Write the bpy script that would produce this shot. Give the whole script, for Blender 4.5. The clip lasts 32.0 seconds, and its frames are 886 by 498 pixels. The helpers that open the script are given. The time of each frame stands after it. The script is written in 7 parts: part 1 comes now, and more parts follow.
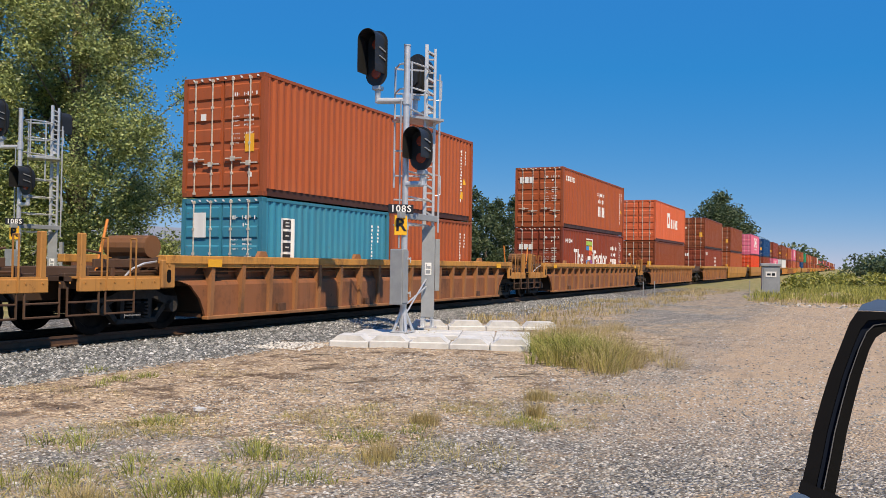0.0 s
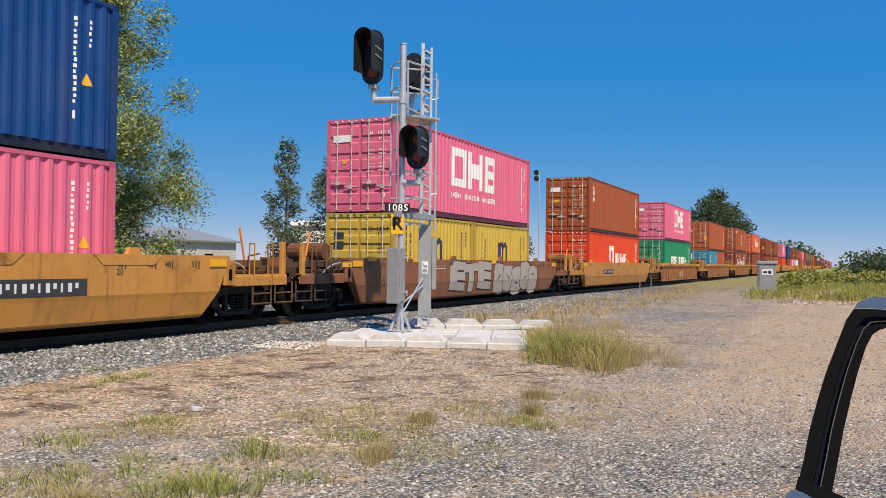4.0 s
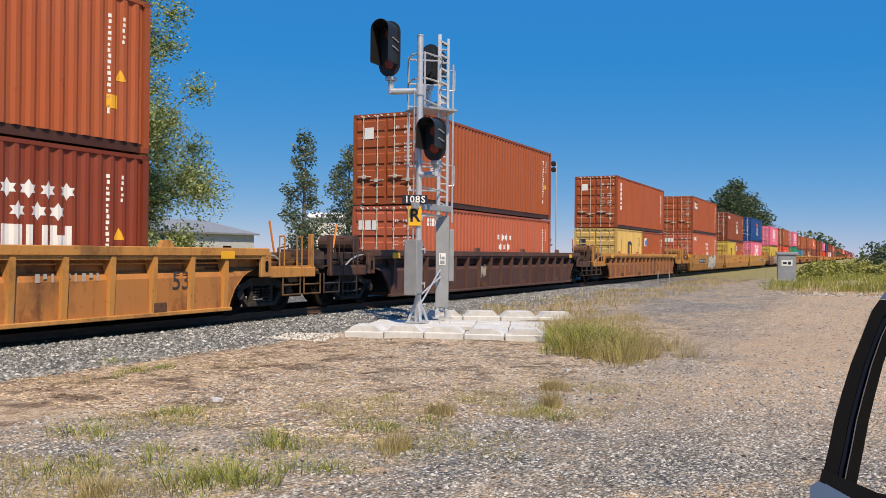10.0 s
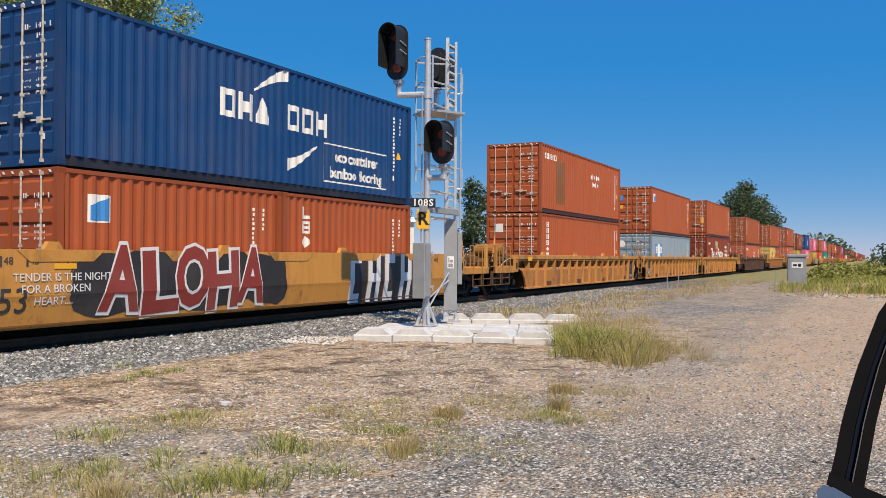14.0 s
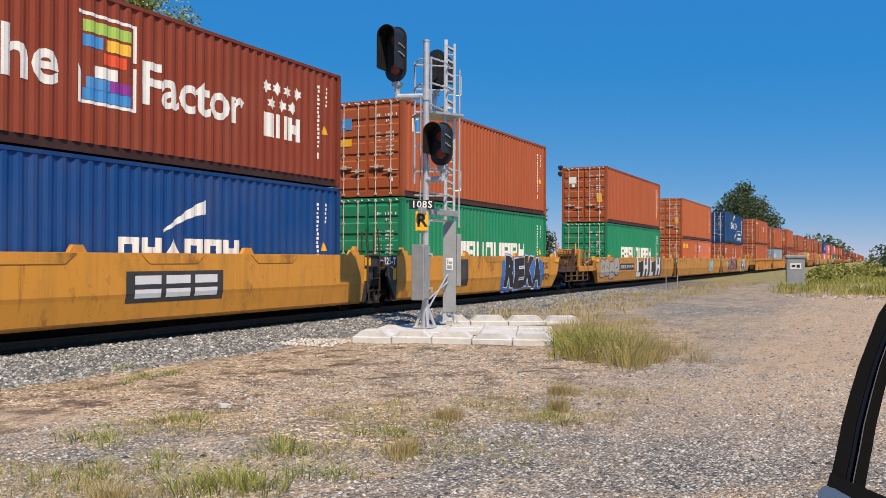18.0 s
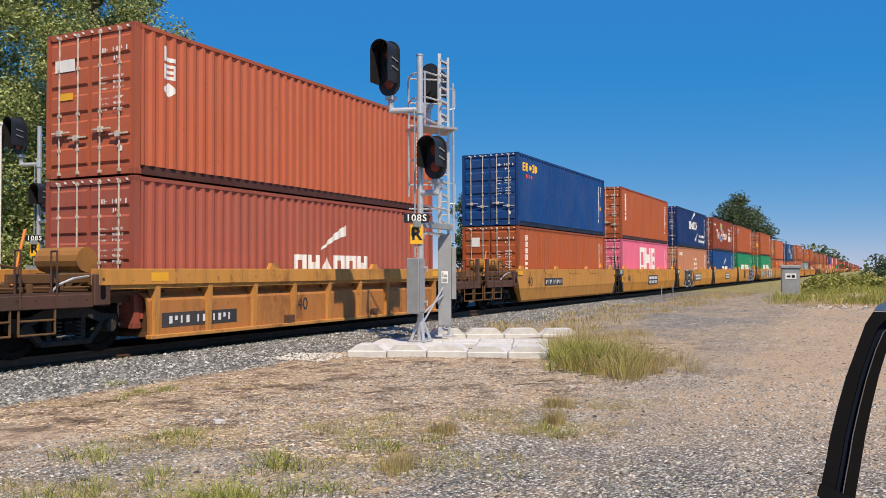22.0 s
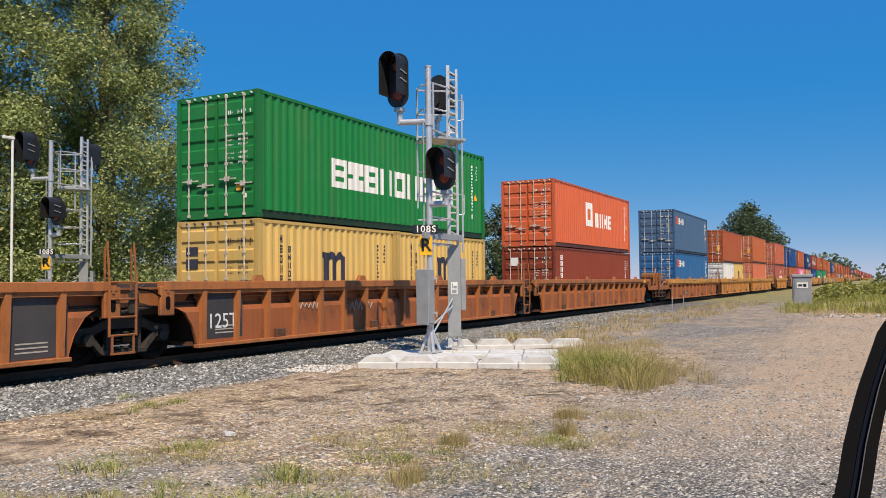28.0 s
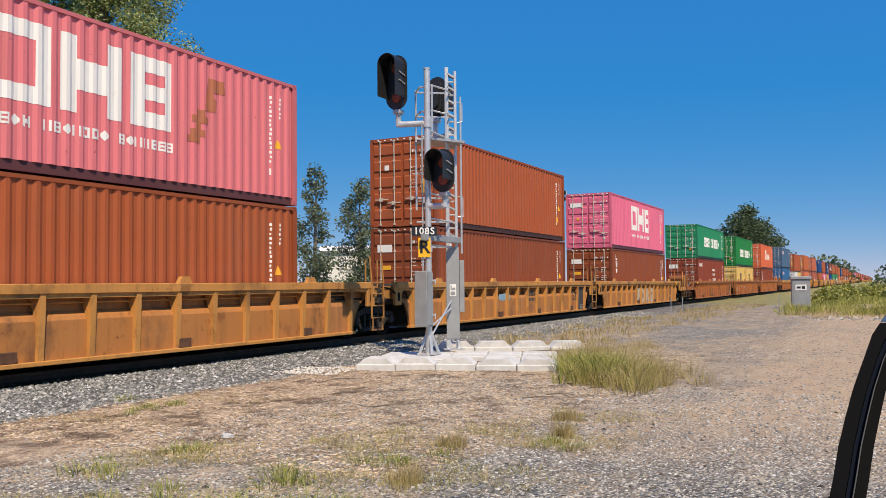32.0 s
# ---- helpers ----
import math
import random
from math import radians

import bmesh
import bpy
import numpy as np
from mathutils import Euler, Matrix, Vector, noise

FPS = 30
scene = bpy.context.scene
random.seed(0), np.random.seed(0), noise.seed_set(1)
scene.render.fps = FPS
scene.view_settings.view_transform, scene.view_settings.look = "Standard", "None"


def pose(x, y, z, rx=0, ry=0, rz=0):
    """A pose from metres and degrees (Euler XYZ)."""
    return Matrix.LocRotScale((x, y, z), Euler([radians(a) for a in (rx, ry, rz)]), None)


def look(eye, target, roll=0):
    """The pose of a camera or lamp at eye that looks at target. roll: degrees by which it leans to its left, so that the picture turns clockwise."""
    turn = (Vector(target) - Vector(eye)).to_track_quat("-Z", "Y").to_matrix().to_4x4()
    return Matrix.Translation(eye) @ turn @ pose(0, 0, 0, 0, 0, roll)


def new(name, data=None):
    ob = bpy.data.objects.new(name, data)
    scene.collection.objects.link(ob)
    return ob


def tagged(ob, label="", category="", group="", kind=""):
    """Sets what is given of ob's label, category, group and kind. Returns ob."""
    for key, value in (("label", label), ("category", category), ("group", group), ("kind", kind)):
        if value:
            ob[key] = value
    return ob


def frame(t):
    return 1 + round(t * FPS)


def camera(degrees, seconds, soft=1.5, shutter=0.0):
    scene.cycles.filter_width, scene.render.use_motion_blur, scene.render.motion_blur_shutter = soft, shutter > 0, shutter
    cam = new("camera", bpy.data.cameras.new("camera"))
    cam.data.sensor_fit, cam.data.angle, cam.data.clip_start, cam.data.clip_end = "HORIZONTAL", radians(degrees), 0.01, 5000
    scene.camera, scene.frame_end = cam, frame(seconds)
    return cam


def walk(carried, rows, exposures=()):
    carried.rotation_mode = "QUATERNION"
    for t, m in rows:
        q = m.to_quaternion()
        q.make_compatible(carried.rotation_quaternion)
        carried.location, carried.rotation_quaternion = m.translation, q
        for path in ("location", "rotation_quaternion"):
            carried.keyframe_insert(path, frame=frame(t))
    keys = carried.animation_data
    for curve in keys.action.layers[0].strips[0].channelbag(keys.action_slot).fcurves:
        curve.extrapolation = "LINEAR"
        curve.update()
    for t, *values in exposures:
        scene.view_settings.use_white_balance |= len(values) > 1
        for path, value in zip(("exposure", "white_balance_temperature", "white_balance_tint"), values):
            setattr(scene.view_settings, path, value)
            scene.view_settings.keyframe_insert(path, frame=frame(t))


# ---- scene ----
EYE = Vector((0.0, 0.0, 1.6))
cam = camera(55.08, 32.0, soft=0.7)
# seconds, heading from the track's direction, tilt up, lean; then the sway to the right of a hand-held camera
CAM_ROWS = [(0, 25.479, 0.936, 0.866), (0.5, 25.442, 0.940, 0.766), (1, 25.431, 0.957, 0.793), (1.5, 25.391, 0.940, 0.742), (2, 25.369, 0.951, 0.797), (2.5, 25.335, 0.908, 0.745), (3, 25.324, 0.819, 0.723), (3.5, 25.285, 0.834, 0.688), (5.5, 25.211, 0.876, 0.717), (6, 25.209, 0.866, 0.700), (6.5, 25.406, 0.680, 0.701), (7, 25.687, 0.503, 0.771), (7.5, 25.687, 0.503, 0.771), (8, 25.869, 0.441, 0.724), (8.5, 26.240, 0.322, 0.658), (9, 26.435, 0.270, 0.623), (9.5, 26.429, 0.270, 0.593), (10, 26.430, 0.277, 0.552), (10.5, 26.461, 0.283, 0.538), (11, 26.460, 0.339, 0.540), (11.5, 26.543, 0.385, 0.521), (12, 26.612, 0.424, 0.467), (12.5, 26.671, 0.456, 0.447), (13, 26.729, 0.471, 0.444), (13.5, 26.852, 0.504, 0.470), (14, 26.986, 0.485, 0.374), (14.5, 26.959, 0.508, 0.435), (16.5, 26.952, 0.516, 0.388), (17, 26.945, 0.508, 0.358), (17.5, 26.945, 0.508, 0.358), (18, 26.914, 0.603, 0.249), (18.5, 26.675, 1.304, -0.092), (19, 26.642, 1.559, -0.228), (19.5, 26.634, 1.558, -0.269), (20, 26.618, 1.558, -0.271), (20.5, 26.611, 1.558, -0.266), (21, 26.588, 1.528, -0.222), (21.5, 26.580, 1.509, -0.269), (22, 26.565, 1.494, -0.244), (22.5, 26.572, 1.495, -0.205), (23, 26.578, 1.455, -0.252), (23.5, 26.585, 1.447, -0.214), (24, 26.571, 1.428, -0.255), (24.5, 26.571, 1.397, -0.291), (25, 26.538, 1.398, -0.233), (25.5, 26.505, 1.389, -0.309), (27.5, 27.176, 2.196, -0.538), (28, 27.191, 2.242, -0.582), (28.5, 27.191, 2.251, -0.555), (29, 27.189, 2.251, -0.556), (29.5, 27.166, 2.262, -0.475), (30, 27.142, 2.293, -0.545), (30.5, 27.110, 2.308, -0.524), (31, 27.077, 2.340, -0.518), (31.5, 27.077, 2.363, -0.557), (32, 27.094, 2.373, -0.554)]
SWAY = [(0, 0.004), (3, 0.005), (6, 0.0), (7, -0.009), (8, 0.0), (9, -0.001), (10, -0.007), (11, -0.013), (12, -0.007), (13, 0.002), (14, 0.003), (17, 0.008), (18, 0.0), (19, 0.009), (20, 0.012), (21, 0.020), (22, 0.019), (23, 0.013), (24, 0.002), (25, 0.002), (28, 0.022), (29, 0.014), (30, 0.016), (31, 0.022), (32, 0.030)]


def aim(t, heading, tilt, lean):
    e = float(np.interp(t, [a for a, _ in SWAY], [b for _, b in SWAY]))
    h, p = radians(heading) + e / 17, radians(tilt)
    eye = EYE + Vector((math.sin(h), -math.cos(h), 0)) * e
    way = Vector((math.cos(h) * math.cos(p), math.sin(h) * math.cos(p), math.sin(p)))
    return look(eye, eye + way * 10, lean)


walk(cam, [(row[0], aim(*row)) for row in CAM_ROWS], exposures=[(0, 0.0, 7250, 15), (32, 0.0, 7250, 15)])

# ---- light ----
SUN_WAY = Vector((0.54, 0.555, -1.0)).normalized()
sky = bpy.data.worlds.new("sky")
scene.world = sky
sky.use_nodes = True
sn = sky.node_tree
sky_tex = sn.nodes.new("ShaderNodeTexSky")
sky_tex.sky_type, sky_tex.sun_disc = "NISHITA", False
sky_tex.sun_elevation = math.asin(-SUN_WAY.z)
sky_tex.sun_rotation = math.atan2(-SUN_WAY.x, -SUN_WAY.y)
sky_tex.altitude, sky_tex.air_density, sky_tex.dust_density, sky_tex.ozone_density = 1800, 0.75, 0.05, 5.0
deep = sn.nodes.new("ShaderNodeHueSaturation")
deep.inputs["Saturation"].default_value = 1.2
sn.links.new(sky_tex.outputs[0], deep.inputs["Color"])
split, join = sn.nodes.new("ShaderNodeSeparateColor"), sn.nodes.new("ShaderNodeCombineColor")
sn.links.new(deep.outputs[0], split.inputs[0])
for k, (gain, lift) in enumerate(((0.58, -0.20), (0.36, 1.30), (0.14, 4.65))):
    scaled = sn.nodes.new("ShaderNodeMath")
    scaled.operation = "MULTIPLY_ADD"
    scaled.inputs[1].default_value, scaled.inputs[2].default_value = gain, lift
    above = sn.nodes.new("ShaderNodeMath")
    above.operation = "MAXIMUM"
    above.inputs[1].default_value = 0.12
    sn.links.new(split.outputs[k], scaled.inputs[0])
    sn.links.new(scaled.outputs[0], above.inputs[0])
    sn.links.new(above.outputs[0], join.inputs[k])
sn.links.new(join.outputs[0], sn.nodes["Background"].inputs[0])
sn.nodes["Background"].inputs[1].default_value = 0.128
sun = new("sun", bpy.data.lights.new("sun", "SUN"))
sun.data.energy, sun.data.angle, sun.data.color = 5.0, radians(0.53), (1.0, 0.90, 0.71)
sun.matrix_world = look((0, 0, 60), Vector((0, 0, 60)) + SUN_WAY)


# ---- materials ----
def nodes_of(name):
    m = bpy.data.materials.new(name)
    m.use_nodes = True
    t = m.node_tree
    return m, t, t.nodes["Principled BSDF"]


def node(t, kind, **values):
    n = t.nodes.new("ShaderNode" + kind)
    for k, v in values.items():
        n.inputs[k.replace("_", " ")].default_value = v
    return n


def noise_at(t, scale, detail=4.0, rough=0.6, stretch=None, space="Object", shift=True):
    tc = t.nodes.new("ShaderNodeTexCoord")
    vec = tc.outputs[space]
    if stretch:
        mp = t.nodes.new("ShaderNodeMapping")
        mp.inputs["Scale"].default_value = stretch
        t.links.new(vec, mp.inputs["Vector"])
        vec = mp.outputs[0]
    n = node(t, "TexNoise", Scale=scale, Detail=detail, Roughness=rough)
    n.noise_dimensions = "4D"
    t.links.new(vec, n.inputs["Vector"])
    if shift:
        info = t.nodes.new("ShaderNodeObjectInfo")
        mul = t.nodes.new("ShaderNodeMath")
        mul.operation = "MULTIPLY"
        mul.inputs[1].default_value = 40.0
        t.links.new(info.outputs["Random"], mul.inputs[0])
        t.links.new(mul.outputs[0], n.inputs["W"])
    return n


def ramp(t, src, stops, mode="LINEAR"):
    r = t.nodes.new("ShaderNodeValToRGB")
    r.color_ramp.interpolation = mode
    e = r.color_ramp.elements
    while len(e) < len(stops):
        e.new(0.5)
    for el, (p, c) in zip(e, stops):
        el.position = p
        el.color = (*c, 1) if len(c) == 3 else c
    t.links.new(src, r.inputs[0])
    return r.outputs[0]


def mix(t, a, b, fac, mode="MIX"):
    m = t.nodes.new("ShaderNodeMix")
    m.data_type, m.blend_type = "RGBA", mode
    for sock, v in ((m.inputs[6], a), (m.inputs[7], b), (m.inputs[0], fac)):
        if isinstance(v, (int, float)):
            sock.default_value = v
        elif isinstance(v, tuple):
            sock.default_value = (*v, 1)
        else:
            t.links.new(v, sock)
    return m.outputs[2]


def bump(t, bs, src, strength, distance):
    b = node(t, "Bump", Strength=strength, Distance=distance)
    t.links.new(src, b.inputs["Height"])
    t.links.new(b.outputs[0], bs.inputs["Normal"])


def g(v):
    return (v, v, v)


def painted(name, rust=0.5, dirt=0.35, rough=0.5, rust_color=(0.13, 0.045, 0.02), grime=0.0, faded=0.12, gloss=0.5):
    """Paint whose hue is the object's own colour, faded, streaked and rusting."""
    m, t, bs = nodes_of(name)
    info = t.nodes.new("ShaderNodeObjectInfo")
    fade = noise_at(t, 0.7, 5)
    c = mix(t, info.outputs["Color"], (0.5, 0.40, 0.33), ramp(t, fade.outputs[0], [(0.45, g(0.0)), (0.85, g(faded))]))
    streak = noise_at(t, 2.2, 6, 0.65, (1.6, 1.6, 0.12))
    c = mix(t, c, (0.10, 0.07, 0.05), ramp(t, streak.outputs[0], [(0.5, g(0.0)), (0.78, g(dirt))]))
    if grime:
        soot = noise_at(t, 0.9, 8, 0.7, (1.0, 1.0, 0.6))
        c = mix(t, c, (0.055, 0.04, 0.03), ramp(t, soot.outputs[0], [(0.52, g(0.0)), (0.64, g(grime))]))
        scab = noise_at(t, 1.5, 10, 0.74, (0.8, 0.8, 0.5))
        c = mix(t, c, (0.15, 0.05, 0.02), ramp(t, scab.outputs[0], [(0.57, g(0.0)), (0.63, g(0.55))]))
        runs = noise_at(t, 1.1, 9, 0.72, (5.0, 5.0, 0.35))
        c = mix(t, c, (0.09, 0.042, 0.022), ramp(t, runs.outputs[0], [(0.57, g(0.0)), (0.68, g(0.4))]))
    spots = noise_at(t, 5.5, 8, 0.72)
    c = mix(t, c, rust_color, ramp(t, spots.outputs[0], [(0.66 - 0.08 * rust, g(0.0)), (0.74 - 0.06 * rust, g(0.85))]))
    t.links.new(c, bs.inputs["Base Color"])
    rr = ramp(t, streak.outputs[0], [(0.3, g(rough - 0.1)), (0.7, g(rough + 0.22))])
    t.links.new(rr, bs.inputs["Roughness"])
    bs.inputs["Specular IOR Level"].default_value = gloss
    dents = noise_at(t, 1.6, 3)
    bump(t, bs, dents.outputs[0], 0.18, 0.03)
    return m


def plain(name, color, rough=0.6, metal=0.0, vary=0.25, scale=6.0, bumps=0.15, space="Object"):
    m, t, bs = nodes_of(name)
    a = noise_at(t, scale, 6, 0.65, None, space)
    b = noise_at(t, scale * 7, 3, 0.6, None, space)
    dark = tuple(v * (1 - vary) for v in color)
    lite = tuple(min(1, v * (1 + vary * 0.6)) for v in color)
    c = mix(t, dark, lite, ramp(t, a.outputs[0], [(0.3, g(0)), (0.7, g(1))]))
    c = mix(t, c, tuple(v * 0.6 for v in color), ramp(t, b.outputs[0], [(0.55, g(0)), (0.8, g(vary))]))
    t.links.new(c, bs.inputs["Base Color"])
    bs.inputs["Roughness"].default_value, bs.inputs["Metallic"].default_value = rough, metal
    if bumps:
        bump(t, bs, b.outputs[0], bumps, 0.01)
    return m


M_BOX = painted("container_paint", 0.35, 0.3, 0.48, (0.13, 0.045, 0.02), 0.0, 0.06, 0.28)
M_RODS = plain("galvanised_rod", (0.60, 0.55, 0.48), 0.55, 0.05, 0.45, 9)
M_CAR = painted("railcar_paint", 0.75, 0.5, 0.6, (0.11, 0.045, 0.022), 0.55, 0.07, 0.3)
M_CARSMOOTH = painted("smooth_railcar_paint", 0.5, 0.4, 0.6, (0.11, 0.045, 0.022), 0.28, 0.07, 0.3)
M_MARK = painted("marking_paint", 0.1, 0.15, 0.6)
M_GASKET = plain("black_rubber", (0.008, 0.008, 0.008), 0.7)
M_RUST = plain("rusty_steel", (0.13, 0.06, 0.032), 0.75, 0.1, 0.5, 8)
M_TRUCK = plain("greasy_cast_steel", (0.014, 0.0125, 0.011), 0.75, 0.0, 0.6, 9)
M_WHEEL = plain("wheel_steel", (0.020, 0.0165, 0.014), 0.6, 0.1, 0.5, 7)
M_CAST = plain("dusty_cast_steel", (0.042, 0.035, 0.029), 0.85, 0.0, 0.6, 8)
M_ENDGREY = plain("dark_grey_end_paint", (0.04, 0.041, 0.043), 0.6, 0.0, 0.35, 5)
M_RAIL = plain("rail_steel", (0.10, 0.055, 0.035), 0.6, 0.2, 0.4, 6)
M_TIE = plain("creosoted_timber", (0.07, 0.055, 0.045), 0.85, 0, 0.4, 12)
M_GALV = plain("galvanised_steel", (0.5, 0.52, 0.53), 0.42, 0.55, 0.2, 7)
M_GREYBOX = plain("grey_enamel", (0.30, 0.32, 0.335), 0.45, 0.1, 0.18, 3)
M_ALU = plain("bare_aluminium", (0.62, 0.64, 0.66), 0.38, 0.5, 0.16, 6)
M_BLACK = plain("flat_black_enamel", (0.018, 0.019, 0.02), 0.5, 0, 0.3, 8)
M_LENS = plain("dark_red_lens", (0.30, 0.06, 0.03), 0.25, 0, 0.1, 3, 0)
M_WHITE = plain("white_paint", (0.78, 0.78, 0.76), 0.55, 0, 0.12, 5)
M_YELLOW = plain("yellow_sign_film", (0.85, 0.45, 0.02), 0.45, 0, 0.1, 5)
M_SIGNBLACK = plain("black_sign_film", (0.014, 0.016, 0.022), 0.4, 0, 0.1, 5)
M_CONCRETE = plain("pale_concrete", (0.60, 0.605, 0.60), 0.9, 0, 0.22, 4, 0.4)
M_ROOF = plain("metal_roofing", (0.30, 0.32, 0.34), 0.6, 0.2, 0.2, 2)
M_WALLB = plain("painted_siding", (0.55, 0.56, 0.57), 0.7, 0, 0.15, 2)
M_BARK = plain("bark", (0.17, 0.14, 0.11), 0.9, 0, 0.4, 8, 0.6)
M_CARBLUE = plain("blue_grey_car_paint", (0.10, 0.17, 0.30), 0.22, 0.35, 0.05, 2, 0)
M_CARDARK = plain("dark_blue_black_trim", (0.009, 0.013, 0.024), 0.45, 0, 0.2, 4, 0)
M_STRIP = plain("dull_metal_strip", (0.10, 0.10, 0.105), 0.5, 0, 0.2, 4, 0)
M_TRIM = plain("black_car_trim", (0.008, 0.008, 0.009), 0.55, 0, 0.2, 4, 0)


for m in (M_TRIM, M_CARDARK, M_GASKET, M_TRUCK, M_WHEEL):
    m.node_tree.nodes["Principled BSDF"].inputs["Specular IOR Level"].default_value = 0.06


def leafy(name, dark, lite, warm):
    m, t, bs = nodes_of(name)
    geo = t.nodes.new("ShaderNodeNewGeometry")
    c = ramp(t, geo.outputs["Random Per Island"], [(0.0, dark), (0.6, lite), (0.93, lite), (1.0, warm)])
    n = noise_at(t, 0.6, 3)
    c = mix(t, c, dark, ramp(t, n.outputs[0], [(0.4, g(0)), (0.75, g(0.35))]))
    t.links.new(c, bs.inputs["Base Color"])
    bs.inputs["Roughness"].default_value = 0.5
    tr = t.nodes.new("ShaderNodeBsdfTranslucent")
    t.links.new(c, tr.inputs[0])
    ms = t.nodes.new("ShaderNodeMixShader")
    ms.inputs[0].default_value = 0.28
    t.links.new(bs.outputs[0], ms.inputs[1])
    t.links.new(tr.outputs[0], ms.inputs[2])
    t.links.new(ms.outputs[0], t.nodes["Material Output"].inputs[0])
    return m


M_LEAF = leafy("cottonwood_leaf", (0.065, 0.095, 0.035), (0.41, 0.48, 0.18), (0.56, 0.49, 0.19))
M_LEAF2 = leafy("young_poplar_leaf", (0.055, 0.08, 0.05), (0.17, 0.215, 0.13), (0.25, 0.27, 0.14))
M_FAR = leafy("distant_leaf", (0.045, 0.075, 0.035), (0.09, 0.13, 0.06), (0.12, 0.14, 0.05))
M_WEED = leafy("green_weed", (0.12, 0.14, 0.03), (0.38, 0.37, 0.085), (0.60, 0.50, 0.18))
M_DRY = leafy("dry_grass", (0.24, 0.19, 0.08), (0.50, 0.40, 0.19), (0.62, 0.52, 0.28))
M_GRASS = leafy("part_dry_grass", (0.12, 0.13, 0.03), (0.52, 0.45, 0.14), (0.74, 0.60, 0.28))
M_GREEN = leafy("green_grass", (0.08, 0.105, 0.02), (0.35, 0.37, 0.08), (0.62, 0.52, 0.19))


def stony(name, a, b, c, patch=None, lo=0.50, hi=0.58):
    m, t, bs = nodes_of(name)
    geo = t.nodes.new("ShaderNodeNewGeometry")
    col = ramp(t, geo.outputs["Random Per Island"], [(0.0, a), (0.5, b), (0.9, c), (1.0, g(0.62))])
    n = noise_at(t, 25, 4)
    col = mix(t, col, a, ramp(t, n.outputs[0], [(0.45, g(0)), (0.8, g(0.45))]))
    if patch:
        drift = noise_at(t, 1.5, 8, 0.75, None, "Object", False)
        col = mix(t, col, patch, ramp(t, drift.outputs[0], [(lo, g(0)), (hi, g(0.85))]))
    t.links.new(col, bs.inputs["Base Color"])
    bs.inputs["Roughness"].default_value = 0.85
    return m


M_STONE = stony("crushed_ballast_stone", (0.045, 0.049, 0.048), (0.17, 0.177, 0.172), (0.38, 0.375, 0.355))
M_HEAP = stony("white_pebble", (0.36, 0.33, 0.29), (0.56, 0.53, 0.48), (0.72, 0.69, 0.64))
M_LUMP = stony("dark_clod", (0.03, 0.026, 0.022), (0.07, 0.055, 0.045), (0.13, 0.10, 0.08))
M_PEBBLE = stony("gravel_pebble", (0.075, 0.078, 0.076), (0.25, 0.25, 0.235), (0.54, 0.51, 0.46), (0.44, 0.35, 0.26), 0.54, 0.62)
M_CHIP = stony("weathered_wood_chip", (0.16, 0.105, 0.07), (0.54, 0.39, 0.245), (0.82, 0.66, 0.46), (0.11, 0.07, 0.045), 0.51, 0.58)


